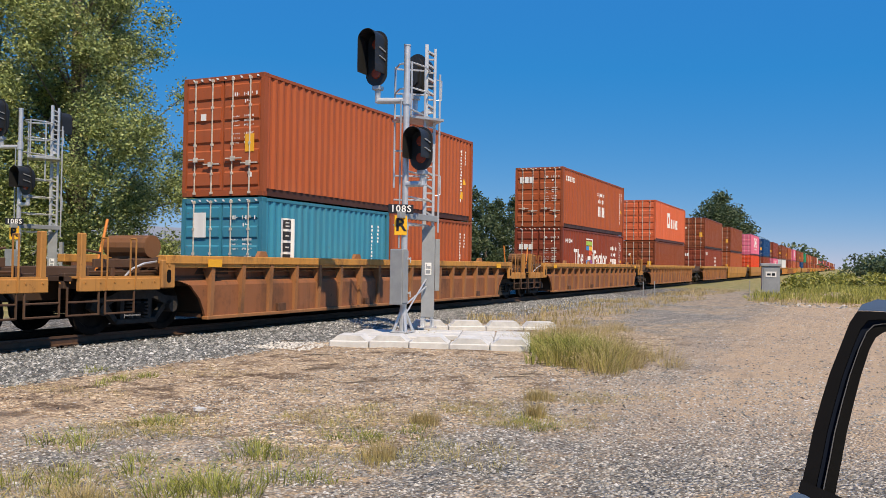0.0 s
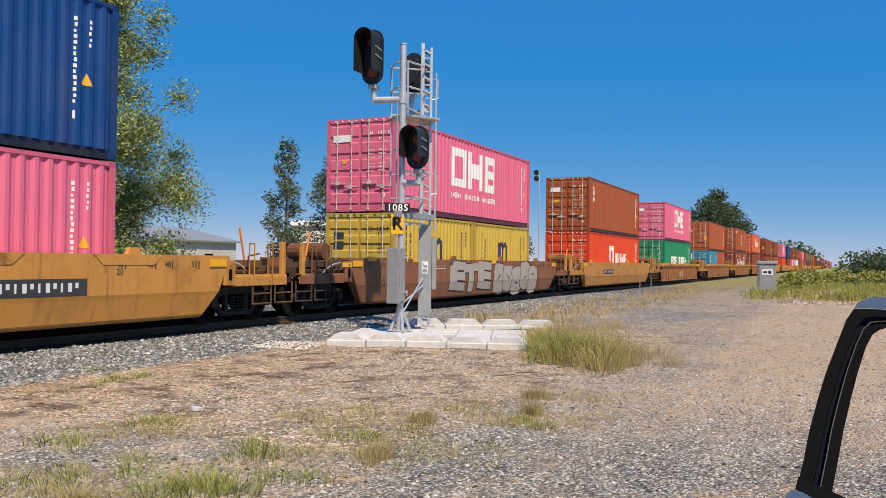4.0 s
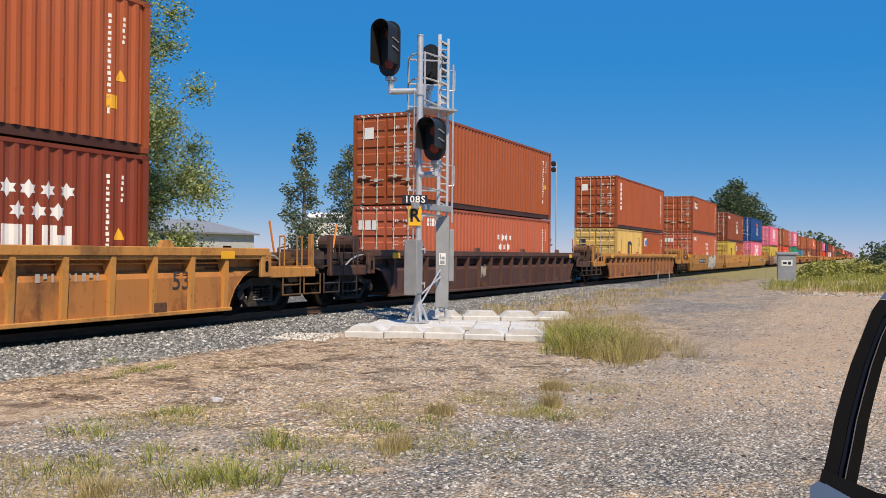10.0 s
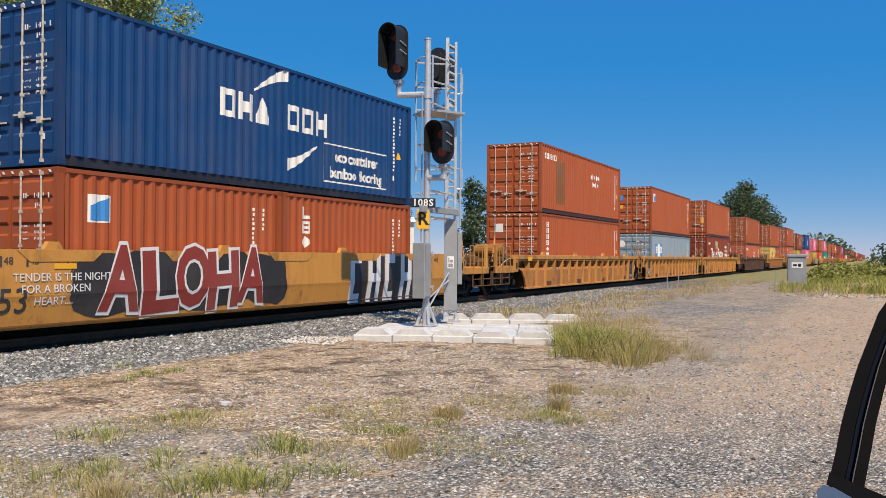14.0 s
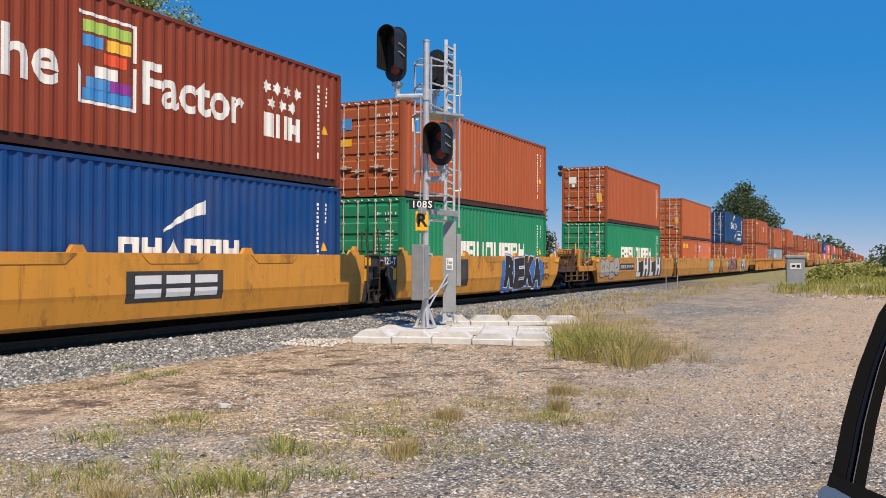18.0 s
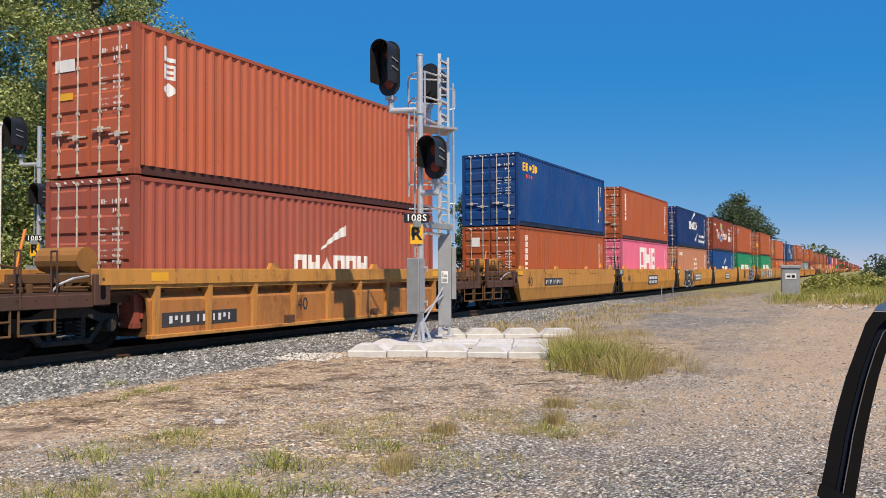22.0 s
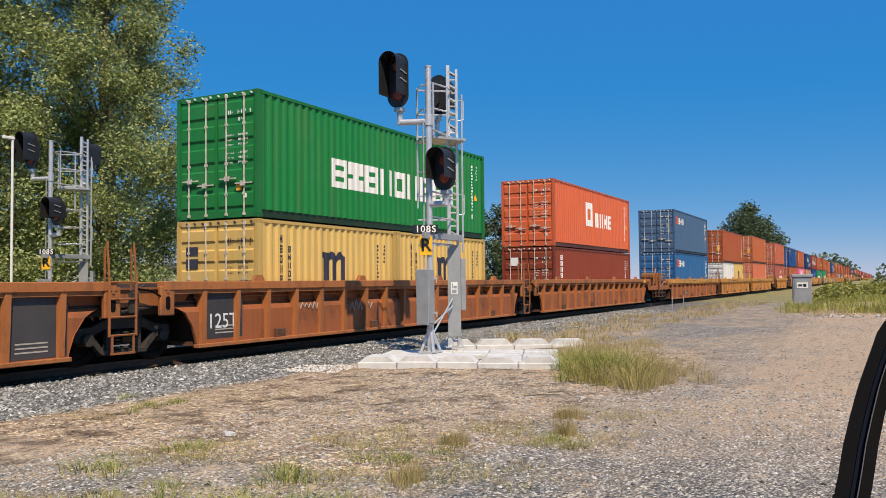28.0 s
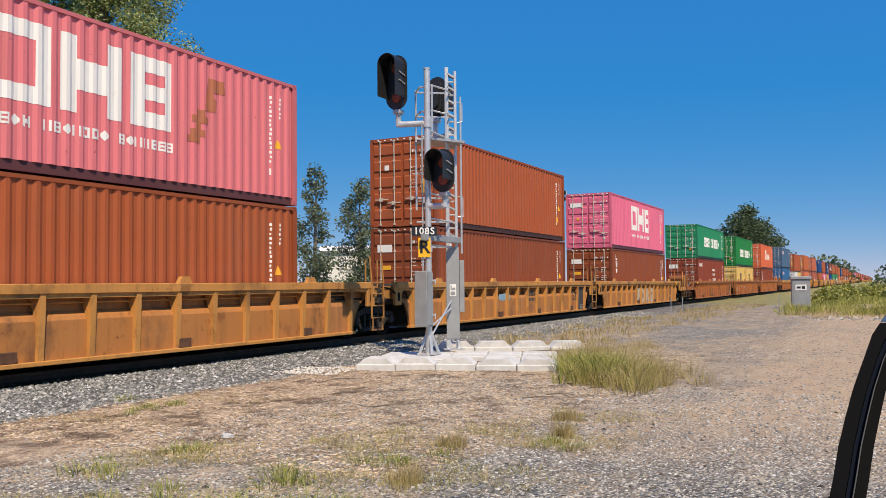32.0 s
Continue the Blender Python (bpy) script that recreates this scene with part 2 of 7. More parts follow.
def ground_material():
    """Blue-grey gravel with worn sandy patches, a belt of bark chips and a belt of ballast by the rails."""
    m, t, bs = nodes_of("gravel_lot")
    tc = t.nodes.new("ShaderNodeTexCoord")
    sep = t.nodes.new("ShaderNodeSeparateXYZ")
    t.links.new(tc.outputs["Object"], sep.inputs[0])
    big = noise_at(t, 0.24, 6, 0.62, (0.8, 1.3, 1), "Object", False)
    mid = noise_at(t, 1.3, 8, 0.70, None, "Object", False)
    small = noise_at(t, 5.0, 7, 0.74, None, "Object", False)
    fine = noise_at(t, 24, 6, 0.85, None, "Object", False)

    def cells(scale, stops):
        vor = node(t, "TexVoronoi", Scale=scale)
        t.links.new(tc.outputs["Object"], vor.inputs["Vector"])
        tone = t.nodes.new("ShaderNodeSeparateColor")
        t.links.new(vor.outputs["Color"], tone.inputs[0])
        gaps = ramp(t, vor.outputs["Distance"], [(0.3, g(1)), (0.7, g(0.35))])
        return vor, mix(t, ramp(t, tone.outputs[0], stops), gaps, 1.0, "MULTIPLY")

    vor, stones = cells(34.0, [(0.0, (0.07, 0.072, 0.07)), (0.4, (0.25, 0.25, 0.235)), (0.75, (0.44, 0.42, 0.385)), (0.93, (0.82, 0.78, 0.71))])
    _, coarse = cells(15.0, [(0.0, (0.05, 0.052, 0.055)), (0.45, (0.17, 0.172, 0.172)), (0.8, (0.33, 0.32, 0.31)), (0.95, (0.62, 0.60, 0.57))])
    sand = mix(t, (0.36, 0.235, 0.135), (0.70, 0.53, 0.345), ramp(t, fine.outputs[0], [(0.3, g(0)), (0.7, g(1))]))
    sand = mix(t, sand, stones, ramp(t, small.outputs[0], [(0.48, g(0)), (0.58, g(0.85))]))
    gravel = mix(t, stones, (0.44, 0.35, 0.25), ramp(t, small.outputs[0], [(0.50, g(0)), (0.64, g(0.7))]))
    gravel = mix(t, gravel, (0.05, 0.045, 0.04), ramp(t, fine.outputs[0], [(0.60, g(0)), (0.68, g(0.85))]))
    wear = ramp(t, big.outputs[0], [(0.43, g(0)), (0.50, g(1))])
    patch = ramp(t, mid.outputs[0], [(0.40, g(0.1)), (0.56, g(1))])
    lot = mix(t, gravel, sand, mix(t, wear, patch, 1.0, "MULTIPLY"))
    crumbs = noise_at(t, 3.4, 9, 0.8, None, "Object", False)
    lot = mix(t, lot, (0.10, 0.092, 0.08), ramp(t, crumbs.outputs[0], [(0.54, g(0)), (0.60, g(0.7))]))
    lot = mix(t, lot, (0.66, 0.56, 0.44), ramp(t, crumbs.outputs[0], [(0.37, g(0.6)), (0.43, g(0))]))

    def band(src, lo, hi, soft, wob_by=1.6):
        w = t.nodes.new("ShaderNodeMath")
        w.operation = "ADD"
        wob = t.nodes.new("ShaderNodeMath")
        wob.operation = "MULTIPLY_ADD"
        wob.inputs[1].default_value, wob.inputs[2].default_value = 2 * wob_by, -wob_by
        t.links.new(mid.outputs[0], wob.inputs[0])
        t.links.new(src, w.inputs[0])
        t.links.new(wob.outputs[0], w.inputs[1])
        up = node(t, "MapRange")
        up.inputs[1].default_value, up.inputs[2].default_value = lo - soft, lo + soft
        dn = node(t, "MapRange")
        dn.inputs[1].default_value, dn.inputs[2].default_value = hi + soft, hi - soft
        mu = t.nodes.new("ShaderNodeMath")
        mu.operation = "MULTIPLY"
        t.links.new(w.outputs[0], up.inputs[0])
        t.links.new(w.outputs[0], dn.inputs[0])
        t.links.new(up.outputs[0], mu.inputs[0])
        t.links.new(dn.outputs[0], mu.inputs[1])
        return mu.outputs[0]

    def along(vector):
        d = t.nodes.new("ShaderNodeVectorMath")
        d.operation = "DOT_PRODUCT"
        d.inputs[1].default_value = vector
        t.links.new(tc.outputs["Object"], d.inputs[0])
        return d.outputs["Value"]

    chips = mix(t, (0.18, 0.105, 0.06), (0.80, 0.64, 0.45), ramp(t, fine.outputs[0], [(0.36, g(0)), (0.62, g(1))]))
    chips = mix(t, chips, (0.52, 0.38, 0.27), ramp(t, small.outputs[0], [(0.46, g(0)), (0.60, g(0.55))]))
    litter = noise_at(t, 1.5, 9, 0.76, None, "Object", False)
    chips = mix(t, chips, (0.13, 0.085, 0.055), ramp(t, litter.outputs[0], [(0.50, g(0)), (0.57, g(0.85))]))
    chips = mix(t, chips, (0.74, 0.585, 0.42), ramp(t, litter.outputs[0], [(0.38, g(0.6)), (0.44, g(0))]))
    belt = mix(t, band(along((0.75, 1.0, 0)), 10.5, 90, 0.5, 1.4), band(sep.outputs[1], 2.8, 9.3, 0.5, 1.0), 1.0, "MULTIPLY")
    belt = mix(t, belt, band(sep.outputs[0], -50, 19, 1.5, 2.5), 1.0, "MULTIPLY")
    col = mix(t, lot, chips, belt)
    track_sand = mix(t, sand, (0.60, 0.425, 0.28), 0.55)
    lanes = mix(t, band(sep.outputs[1], -2.6, 2.4, 0.7, 2.0), band(sep.outputs[0], 8.5, 70, 2.0, 2.0), 1.0, "MULTIPLY")
    col = mix(t, col, track_sand, mix(t, lanes, ramp(t, big.outputs[0], [(0.30, g(0.2)), (0.42, g(0.9))]), 1.0, "MULTIPLY"))
    worn = noise_at(t, 2.2, 8, 0.7, (0.22, 1.9, 1), "Object", False)
    col = mix(t, col, (0.17, 0.135, 0.105), ramp(t, worn.outputs[0], [(0.53, g(0)), (0.66, g(0.45))]))
    col = mix(t, col, (0.70, 0.585, 0.45), ramp(t, worn.outputs[0], [(0.34, g(0.5)), (0.45, g(0))]))
    col = mix(t, col, stones, ramp(t, fine.outputs[0], [(0.57, g(0)), (0.63, g(0.45))]))
    dusty = mix(t, coarse, (0.45, 0.37, 0.29), ramp(t, mid.outputs[0], [(0.5, g(0)), (0.7, g(0.5))]))
    col = mix(t, col, dusty, band(sep.outputs[1], 9.4, 19.0, 0.25, 0.5))
    turf = mix(t, (0.15, 0.17, 0.05), (0.42, 0.34, 0.16), ramp(t, mid.outputs[0], [(0.35, g(0)), (0.65, g(1))]))
    col = mix(t, col, turf, band(sep.outputs[1], 19.5, 4000, 1.0))
    col = mix(t, col, turf, band(sep.outputs[0], 62.0, 5000, 5.0))
    t.links.new(col, bs.inputs["Base Color"])
    bs.inputs["Roughness"].default_value = 0.95
    bump(t, bs, vor.outputs["Distance"], 0.9, 0.04)
    return m


M_GROUND = ground_material()


# ---- building helpers ----
class Shape:
    """Vertices and faces of one mesh."""

    def __init__(self):
        self.v, self.f = [], []

    def face(self, *pts):
        n = len(self.v)
        self.v += [tuple(p) for p in pts]
        self.f.append(tuple(range(n, n + len(pts))))
        return self

    def box(self, x0, x1, y0, y1, z0, z1, c=0.0):
        """A block; c: the chamfer of its edges."""
        n = len(self.v)
        if c <= 0:
            self.v += [(x, y, z) for x in (x0, x1) for y in (y0, y1) for z in (z0, z1)]
            self.f += [tuple(n + i for i in q) for q in ((0, 1, 3, 2), (4, 6, 7, 5), (0, 4, 5, 1), (2, 3, 7, 6), (0, 2, 6, 4), (1, 5, 7, 3))]
            return self
        cx, cy, cz = (x0 + x1) / 2, (y0 + y1) / 2, (z0 + z1) / 2
        hx, hy, hz = (x1 - x0) / 2, (y1 - y0) / 2, (z1 - z0) / 2
        c = min(c, hx * 0.9, hy * 0.9, hz * 0.9)
        ids = {}
        for sx in (-1, 1):
            for sy in (-1, 1):
                for sz in (-1, 1):
                    for a in range(3):
                        p = [hx - c, hy - c, hz - c]
                        p[a] += c
                        ids[sx, sy, sz, a] = len(self.v)
                        self.v.append((cx + sx * p[0], cy + sy * p[1], cz + sz * p[2]))
        s = (-1, 1)
        for q in s:
            k = [(q, a, b) for a, b in ((-1, -1), (1, -1), (1, 1), (-1, 1))]
            for ax in range(3):
                loop = []
                for _, a, b in k:
                    sg = [0, 0, 0]
                    sg[ax], sg[(ax + 1) % 3], sg[(ax + 2) % 3] = q, a, b
                    loop.append(ids[sg[0], sg[1], sg[2], ax])
                self.f.append(tuple(loop if q > 0 else loop[::-1]))
        for ax in range(3):
            o1, o2 = (ax + 1) % 3, (ax + 2) % 3
            for a in s:
                for b in s:
                    quad = []
                    for e, face_ax in ((-1, o1), (1, o1), (1, o2), (-1, o2)):
                        sg = [0, 0, 0]
                        sg[ax], sg[o1], sg[o2] = e, a, b
                        quad.append(ids[sg[0], sg[1], sg[2], face_ax])
                    self.f.append(tuple(quad))
        for sx in s:
            for sy in s:
                for sz in s:
                    self.f.append(tuple(ids[sx, sy, sz, a] for a in range(3)))
        return self

    def rod(self, p, q, r, n=8, r2=None, caps=True):
        p, q = Vector(p), Vector(q)
        r2 = r if r2 is None else r2
        w = (q - p).normalized()
        u = w.orthogonal().normalized()
        k = w.cross(u)
        o = len(self.v)
        for c, rr in ((p, r), (q, r2)):
            for i in range(n):
                a = 2 * math.pi * i / n
                self.v.append(tuple(c + (u * math.cos(a) + k * math.sin(a)) * rr))
        for i in range(n):
            j = (i + 1) % n
            self.f.append((o + i, o + j, o + n + j, o + n + i))
        if caps:
            self.f += [tuple(o + i for i in range(n))[::-1], tuple(o + n + i for i in range(n))]
        return self

    def prism(self, outline, lo, hi, axis):
        """An outline of two coordinates, pushed from lo to hi along the axis (0, 1 or 2)."""
        n, o = len(outline), len(self.v)
        for h in (lo, hi):
            for a, b in outline:
                p = [a, b]
                p.insert(axis, h)
                self.v.append(tuple(p))
        self.f += [tuple(range(o, o + n)), tuple(range(o + 2 * n - 1, o + n - 1, -1))]
        for i in range(n):
            j = (i + 1) % n
            self.f.append((o + i, o + n + i, o + n + j, o + j))
        return self

    def mesh(self, name, mat, smooth=False):
        me = bpy.data.meshes.new(name)
        me.from_pydata(self.v, [], self.f)
        bm = bmesh.new()
        bm.from_mesh(me)
        if len(self.f) < 4000:
            bmesh.ops.remove_doubles(bm, verts=bm.verts, dist=0.0004)
            bmesh.ops.recalc_face_normals(bm, faces=bm.faces)
        bm.to_mesh(me)
        bm.free()
        if smooth:
            me.shade_smooth()
        me.materials.append(mat)
        return me


STORE = {}


def kept(key, make):
    if key not in STORE:
        STORE[key] = make()
    return STORE[key]


def thing(name, label, category, group="", kind="", m=None):
    ob = tagged(new(name), label, category, group, kind)
    ob.empty_display_size = 0.2
    if m is not None:
        ob.matrix_basis = m
    return ob


def part(name, me, parent, color=None, label="", m=None):
    ob = new(name, me)
    ob.parent = parent
    if color:
        ob.color = (*color, 1)
    if m is not None:
        ob.matrix_basis = m
    return tagged(ob, label)


def lettering(text, size, mat, spacing=1.0, bold=0.0):
    """Raised flat letters, centred on the origin, in the x-z plane facing -y."""
    def make():
        cu = bpy.data.curves.new("lettering", "FONT")
        cu.body, cu.size, cu.align_x, cu.align_y, cu.extrude, cu.resolution_u = text, size, "CENTER", "CENTER", 0.002, 3
        cu.space_character, cu.offset = spacing, bold
        ob = bpy.data.objects.new("lettering", cu)
        scene.collection.objects.link(ob)
        me = bpy.data.meshes.new_from_object(ob.evaluated_get(bpy.context.evaluated_depsgraph_get()))
        bpy.data.objects.remove(ob)
        me.transform(Matrix.Rotation(math.pi / 2, 4, "X"))
        me.materials.clear()
        me.materials.append(mat)
        return me
    return kept(("text", text, size, mat.name, spacing, bold), make)


# ---- containers ----
COLORS = {
    "rust": (0.39, 0.09, 0.03), "orange": (0.42, 0.10, 0.034), "brown": (0.255, 0.062, 0.023), "redbrown": (0.25, 0.048, 0.022), "sienna": (0.37, 0.09, 0.03), "dustyred": (0.40, 0.105, 0.07),
    "coral": (0.50, 0.125, 0.062), "apricot": (0.60, 0.165, 0.085), "burntorange": (0.49, 0.125, 0.043), "salmon": (0.50, 0.215, 0.125), "pink": (0.76, 0.16, 0.27), "palepink": (0.72, 0.19, 0.215), "green": (0.006, 0.245, 0.115),
    "leafgreen": (0.003, 0.205, 0.048), "navy": (0.004, 0.056, 0.185), "darknavy": (0.003, 0.030, 0.135), "royal": (0.003, 0.058, 0.225), "slate": (0.06, 0.13, 0.24),
    "steelblue": (0.020, 0.125, 0.31), "teal": (0.035, 0.25, 0.37), "yellow": (0.60, 0.42, 0.07), "cream": (0.70, 0.47, 0.15),
    "white": (0.72, 0.73, 0.73), "scarlet": (0.72, 0.07, 0.018), "tangerine": (0.68, 0.14, 0.055), "greyblue": (0.26, 0.34, 0.41),
    "rustbrown": (0.27, 0.11, 0.052), "mustard": (0.58, 0.27, 0.062), "amberyellow": (0.66, 0.29, 0.045), "drab": (0.46, 0.205, 0.05), "ochre": (0.54, 0.25, 0.066), "wellbrown": (0.33, 0.145, 0.058), "oxide": (0.40, 0.14, 0.045), "maroon": (0.10, 0.05, 0.038),
}
WORDS = {"dustyred": "dusty faded-red", "sienna": "weathered sienna-orange", "rust": "rust-red", "brown": "red-brown", "redbrown": "maroon-brown", "green": "sea-green", "leafgreen": "bright green",
         "navy": "navy-blue", "darknavy": "dark navy-blue", "palepink": "faded salmon-pink", "royal": "royal-blue", "slate": "weathered slate-blue", "steelblue": "steel-blue", "scarlet": "scarlet",
         "tangerine": "bright orange-red", "greyblue": "pale grey-blue", "teal": "turquoise-blue", "apricot": "apricot-coloured", "burntorange": "burnt-orange"}
WIDE, RUN = 1.219, 0.278
DEEP = 0.036


def wave(x, half):
    """How far the side sheet lies behind its outermost face at x."""
    u = ((x + half) / RUN) % 1.0
    if u < 0.26:
        return 0.0
    if u < 0.5:
        return DEEP * (u - 0.26) / 0.24
    if u < 0.76:
        return DEEP
    return DEEP * (1 - (u - 0.76) / 0.24)


def folds(half):
    xs, n = [], 0
    while True:
        for u in (0.0, 0.26, 0.5, 0.76):
            x = -half + (n + u) * RUN
            if x >= half - 0.02:
                return xs + [half]
            xs.append(x)
        n += 1


def side_sheet(half, high):
    s = Shape()
    xs = folds(half - 0.16)
    for a, b in zip(xs, xs[1:]):
        ya, yb = -WIDE + 0.012 + wave(a, half - 0.16), -WIDE + 0.012 + wave(b, half - 0.16)
        s.face((a, ya, 0.185), (b, yb, 0.185), (b, yb, high - 0.08), (a, ya, high - 0.08))
    return s


def strips(half, bars, lift=0.005):
    """Flat paint marks that follow the folds of the side sheet: bars of (x0, low0, high0, x1, low1, high1)."""
    s = Shape()
    xs = folds(half - 0.16)
    for x0, l0, h0, x1, l1, h1 in bars:
        if x1 - x0 < 0.002:
            continue
        cut = [x0] + [x for x in xs if x0 + 1e-4 < x < x1 - 1e-4] + [x1]
        for a, b in zip(cut, cut[1:]):
            pts = []
            for x, hi in ((a, 0), (b, 0), (b, 1), (a, 1)):
                k = (x - x0) / (x1 - x0)
                z = (h0 + (h1 - h0) * k) if hi else (l0 + (l1 - l0) * k)
                pts.append((x, -WIDE + 0.012 + wave(x, half - 0.16) - lift, z))
            s.face(*pts)
    return s


def glyph(kind, x, z, w, h, t=None):
    """Plain shapes for a mark: f frame, b bars, p posts, s block, d slanted post, v wedge, l corner."""
    t = t or w * 0.28
    if kind == "f":
        return [(x, z, z + h, x + t, z, z + h), (x + w - t, z, z + h, x + w, z, z + h), (x + t, z, z + t, x + w - t, z, z + t), (x + t, z + h - t, z + h, x + w - t, z + h - t, z + h)]
    if kind == "b":
        k = h * 0.22
        e = w * 0.18
        return [(x, z, z + h, x + t, z, z + h), (x + w - e, z, z + h, x + w, z, z + h)] + [(x + t, z + q, z + q + k, x + w - e, z + q, z + q + k) for q in (0, (h - k) / 2, h - k)]
    if kind == "p":
        return [(x, z, z + h, x + t, z, z + h), (x + w - t, z, z + h, x + w, z, z + h)]
    if kind == "n":
        return glyph("p", x, z, w, h, t) + [(x + t, z + h * 0.3, z + h * 0.7, x + w - t, z + h * 0.3, z + h * 0.7)]
    if kind == "d":
        return [(x, z, z + h * 0.3, x + w, z + h * 0.7, z + h)]
    if kind == "v":
        return [(x, z, z + h * 0.4, x + w, z, z + h * 0.4), (x, z + h * 0.55, z + h, x + w, z + h * 0.55, z + h), (x + w * 0.3, z + h * 0.4, z + h * 0.55, x + w * 0.7, z + h * 0.4, z + h * 0.55)]
    if kind == "a":
        return [(x, z, z + h * 0.3, x + w / 2, z, z + h), (x + w / 2, z, z + h, x + w, z, z + h * 0.3)]
    if kind == "l":
        return [(x, z, z + h, x + t, z, z + h), (x + t, z, z + t, x + w, z, z + t)]
    if kind == "o":
        return [(x, z + h * 0.35, z + h * 0.65, x + w / 2, z, z + h), (x + w / 2, z, z + h, x + w, z + h * 0.35, z + h * 0.65)]
    return [(x, z, z + h, x + w, z, z + h)]


def row_of(kinds, x, z, w, h, gap=0.25, t=None):
    """A line of shapes, one for each letter, over the width w."""
    n = len(kinds)
    cell = w / (n + (n - 1) * gap)
    return [glyph(k, x + i * cell * (1 + gap), z, cell, h, t) for i, k in enumerate(kinds) if k != " "]


def column_of(kinds, x, z, w, h, gap=0.3):
    """A line of shapes that runs downwards from the height z + h."""
    n = len(kinds)
    cell = h / (n + (n - 1) * gap)
    return [glyph(k, x, z + h - cell - i * cell * (1 + gap), w, cell) for i, k in enumerate(kinds) if k != " "]


INK = {"white": (0.80, 0.80, 0.78), "black": (0.02, 0.02, 0.022), "ink": (0.02, 0.025, 0.05), "amber": (0.85, 0.42, 0.02), "red": (0.75, 0.08, 0.02),
       "sky": (0.03, 0.25, 0.60), "gold": (0.9, 0.5, 0.05), "purple": (0.25, 0.03, 0.3), "lime": (0.35, 0.55, 0.1), "rustpatch": (0.22, 0.085, 0.03), "stain": (0.42, 0.13, 0.06), "navyink": (0.01, 0.03, 0.12)}


def door_sheet(high):
    """One door leaf, from y 0 to 1.1: a pressed sheet with five ribs, closed behind."""
    s = Shape()
    z0, z1, w, n = 0.16, high - 0.13, 1.10, 5
    step = (z1 - z0) / n
    prof = [(0.0, z0)]
    for i in range(n):
        a, b = z0 + i * step + 0.08, z0 + (i + 1) * step - 0.08
        prof += [(0.0, a), (-0.034, a + 0.04), (-0.034, b - 0.04), (0.0, b)]
    prof += [(0.0, z1)]
    for (xa, za), (xb, zb) in zip(prof, prof[1:]):
        s.face((xa, 0.05, za), (xa, w - 0.05, za), (xb, w - 0.05, zb), (xb, 0.05, zb))
    for ya, yb in ((0.0, 0.05), (w - 0.05, w)):
        for (xa, za), (xb, zb) in zip(prof, prof[1:]):
            s.face((0.0, ya, za), (0.0, yb, za), (0.0, yb, zb), (0.0, ya, zb))
    for y in (0.05, w - 0.05):
        for (xa, za), (xb, zb) in zip(prof, prof[1:]):
            if xa or xb:
                s.face((0.0, y, za), (xa, y, za), (xb, y, zb), (0.0, y, zb))
    s.face((0.045, 0, z0), (0.045, w, z0), (0.045, w, z1), (0.045, 0, z1))
    s.face((0, 0, z0), (0.045, 0, z0), (0.045, 0, z1), (0, 0, z1))
    s.face((0, w, z0), (0.045, w, z0), (0.045, w, z1), (0, w, z1))
    s.face((0, 0, z0), (0, w, z0), (0.045, w, z0), (0.045, 0, z0))
    s.face((0, 0, z1), (0, w, z1), (0.045, w, z1), (0.045, 0, z1))
    return s


def lock_rod(high):
    s = Shape()
    s.rod((0, 0, 0.06), (0, 0, high - 0.06), 0.018, 6)
    for z in (0.09, 0.55, 1.25, high - 0.75, high - 0.1):
        s.box(-0.02, 0.03, -0.03, 0.03, z - 0.03, z + 0.03)
    return s


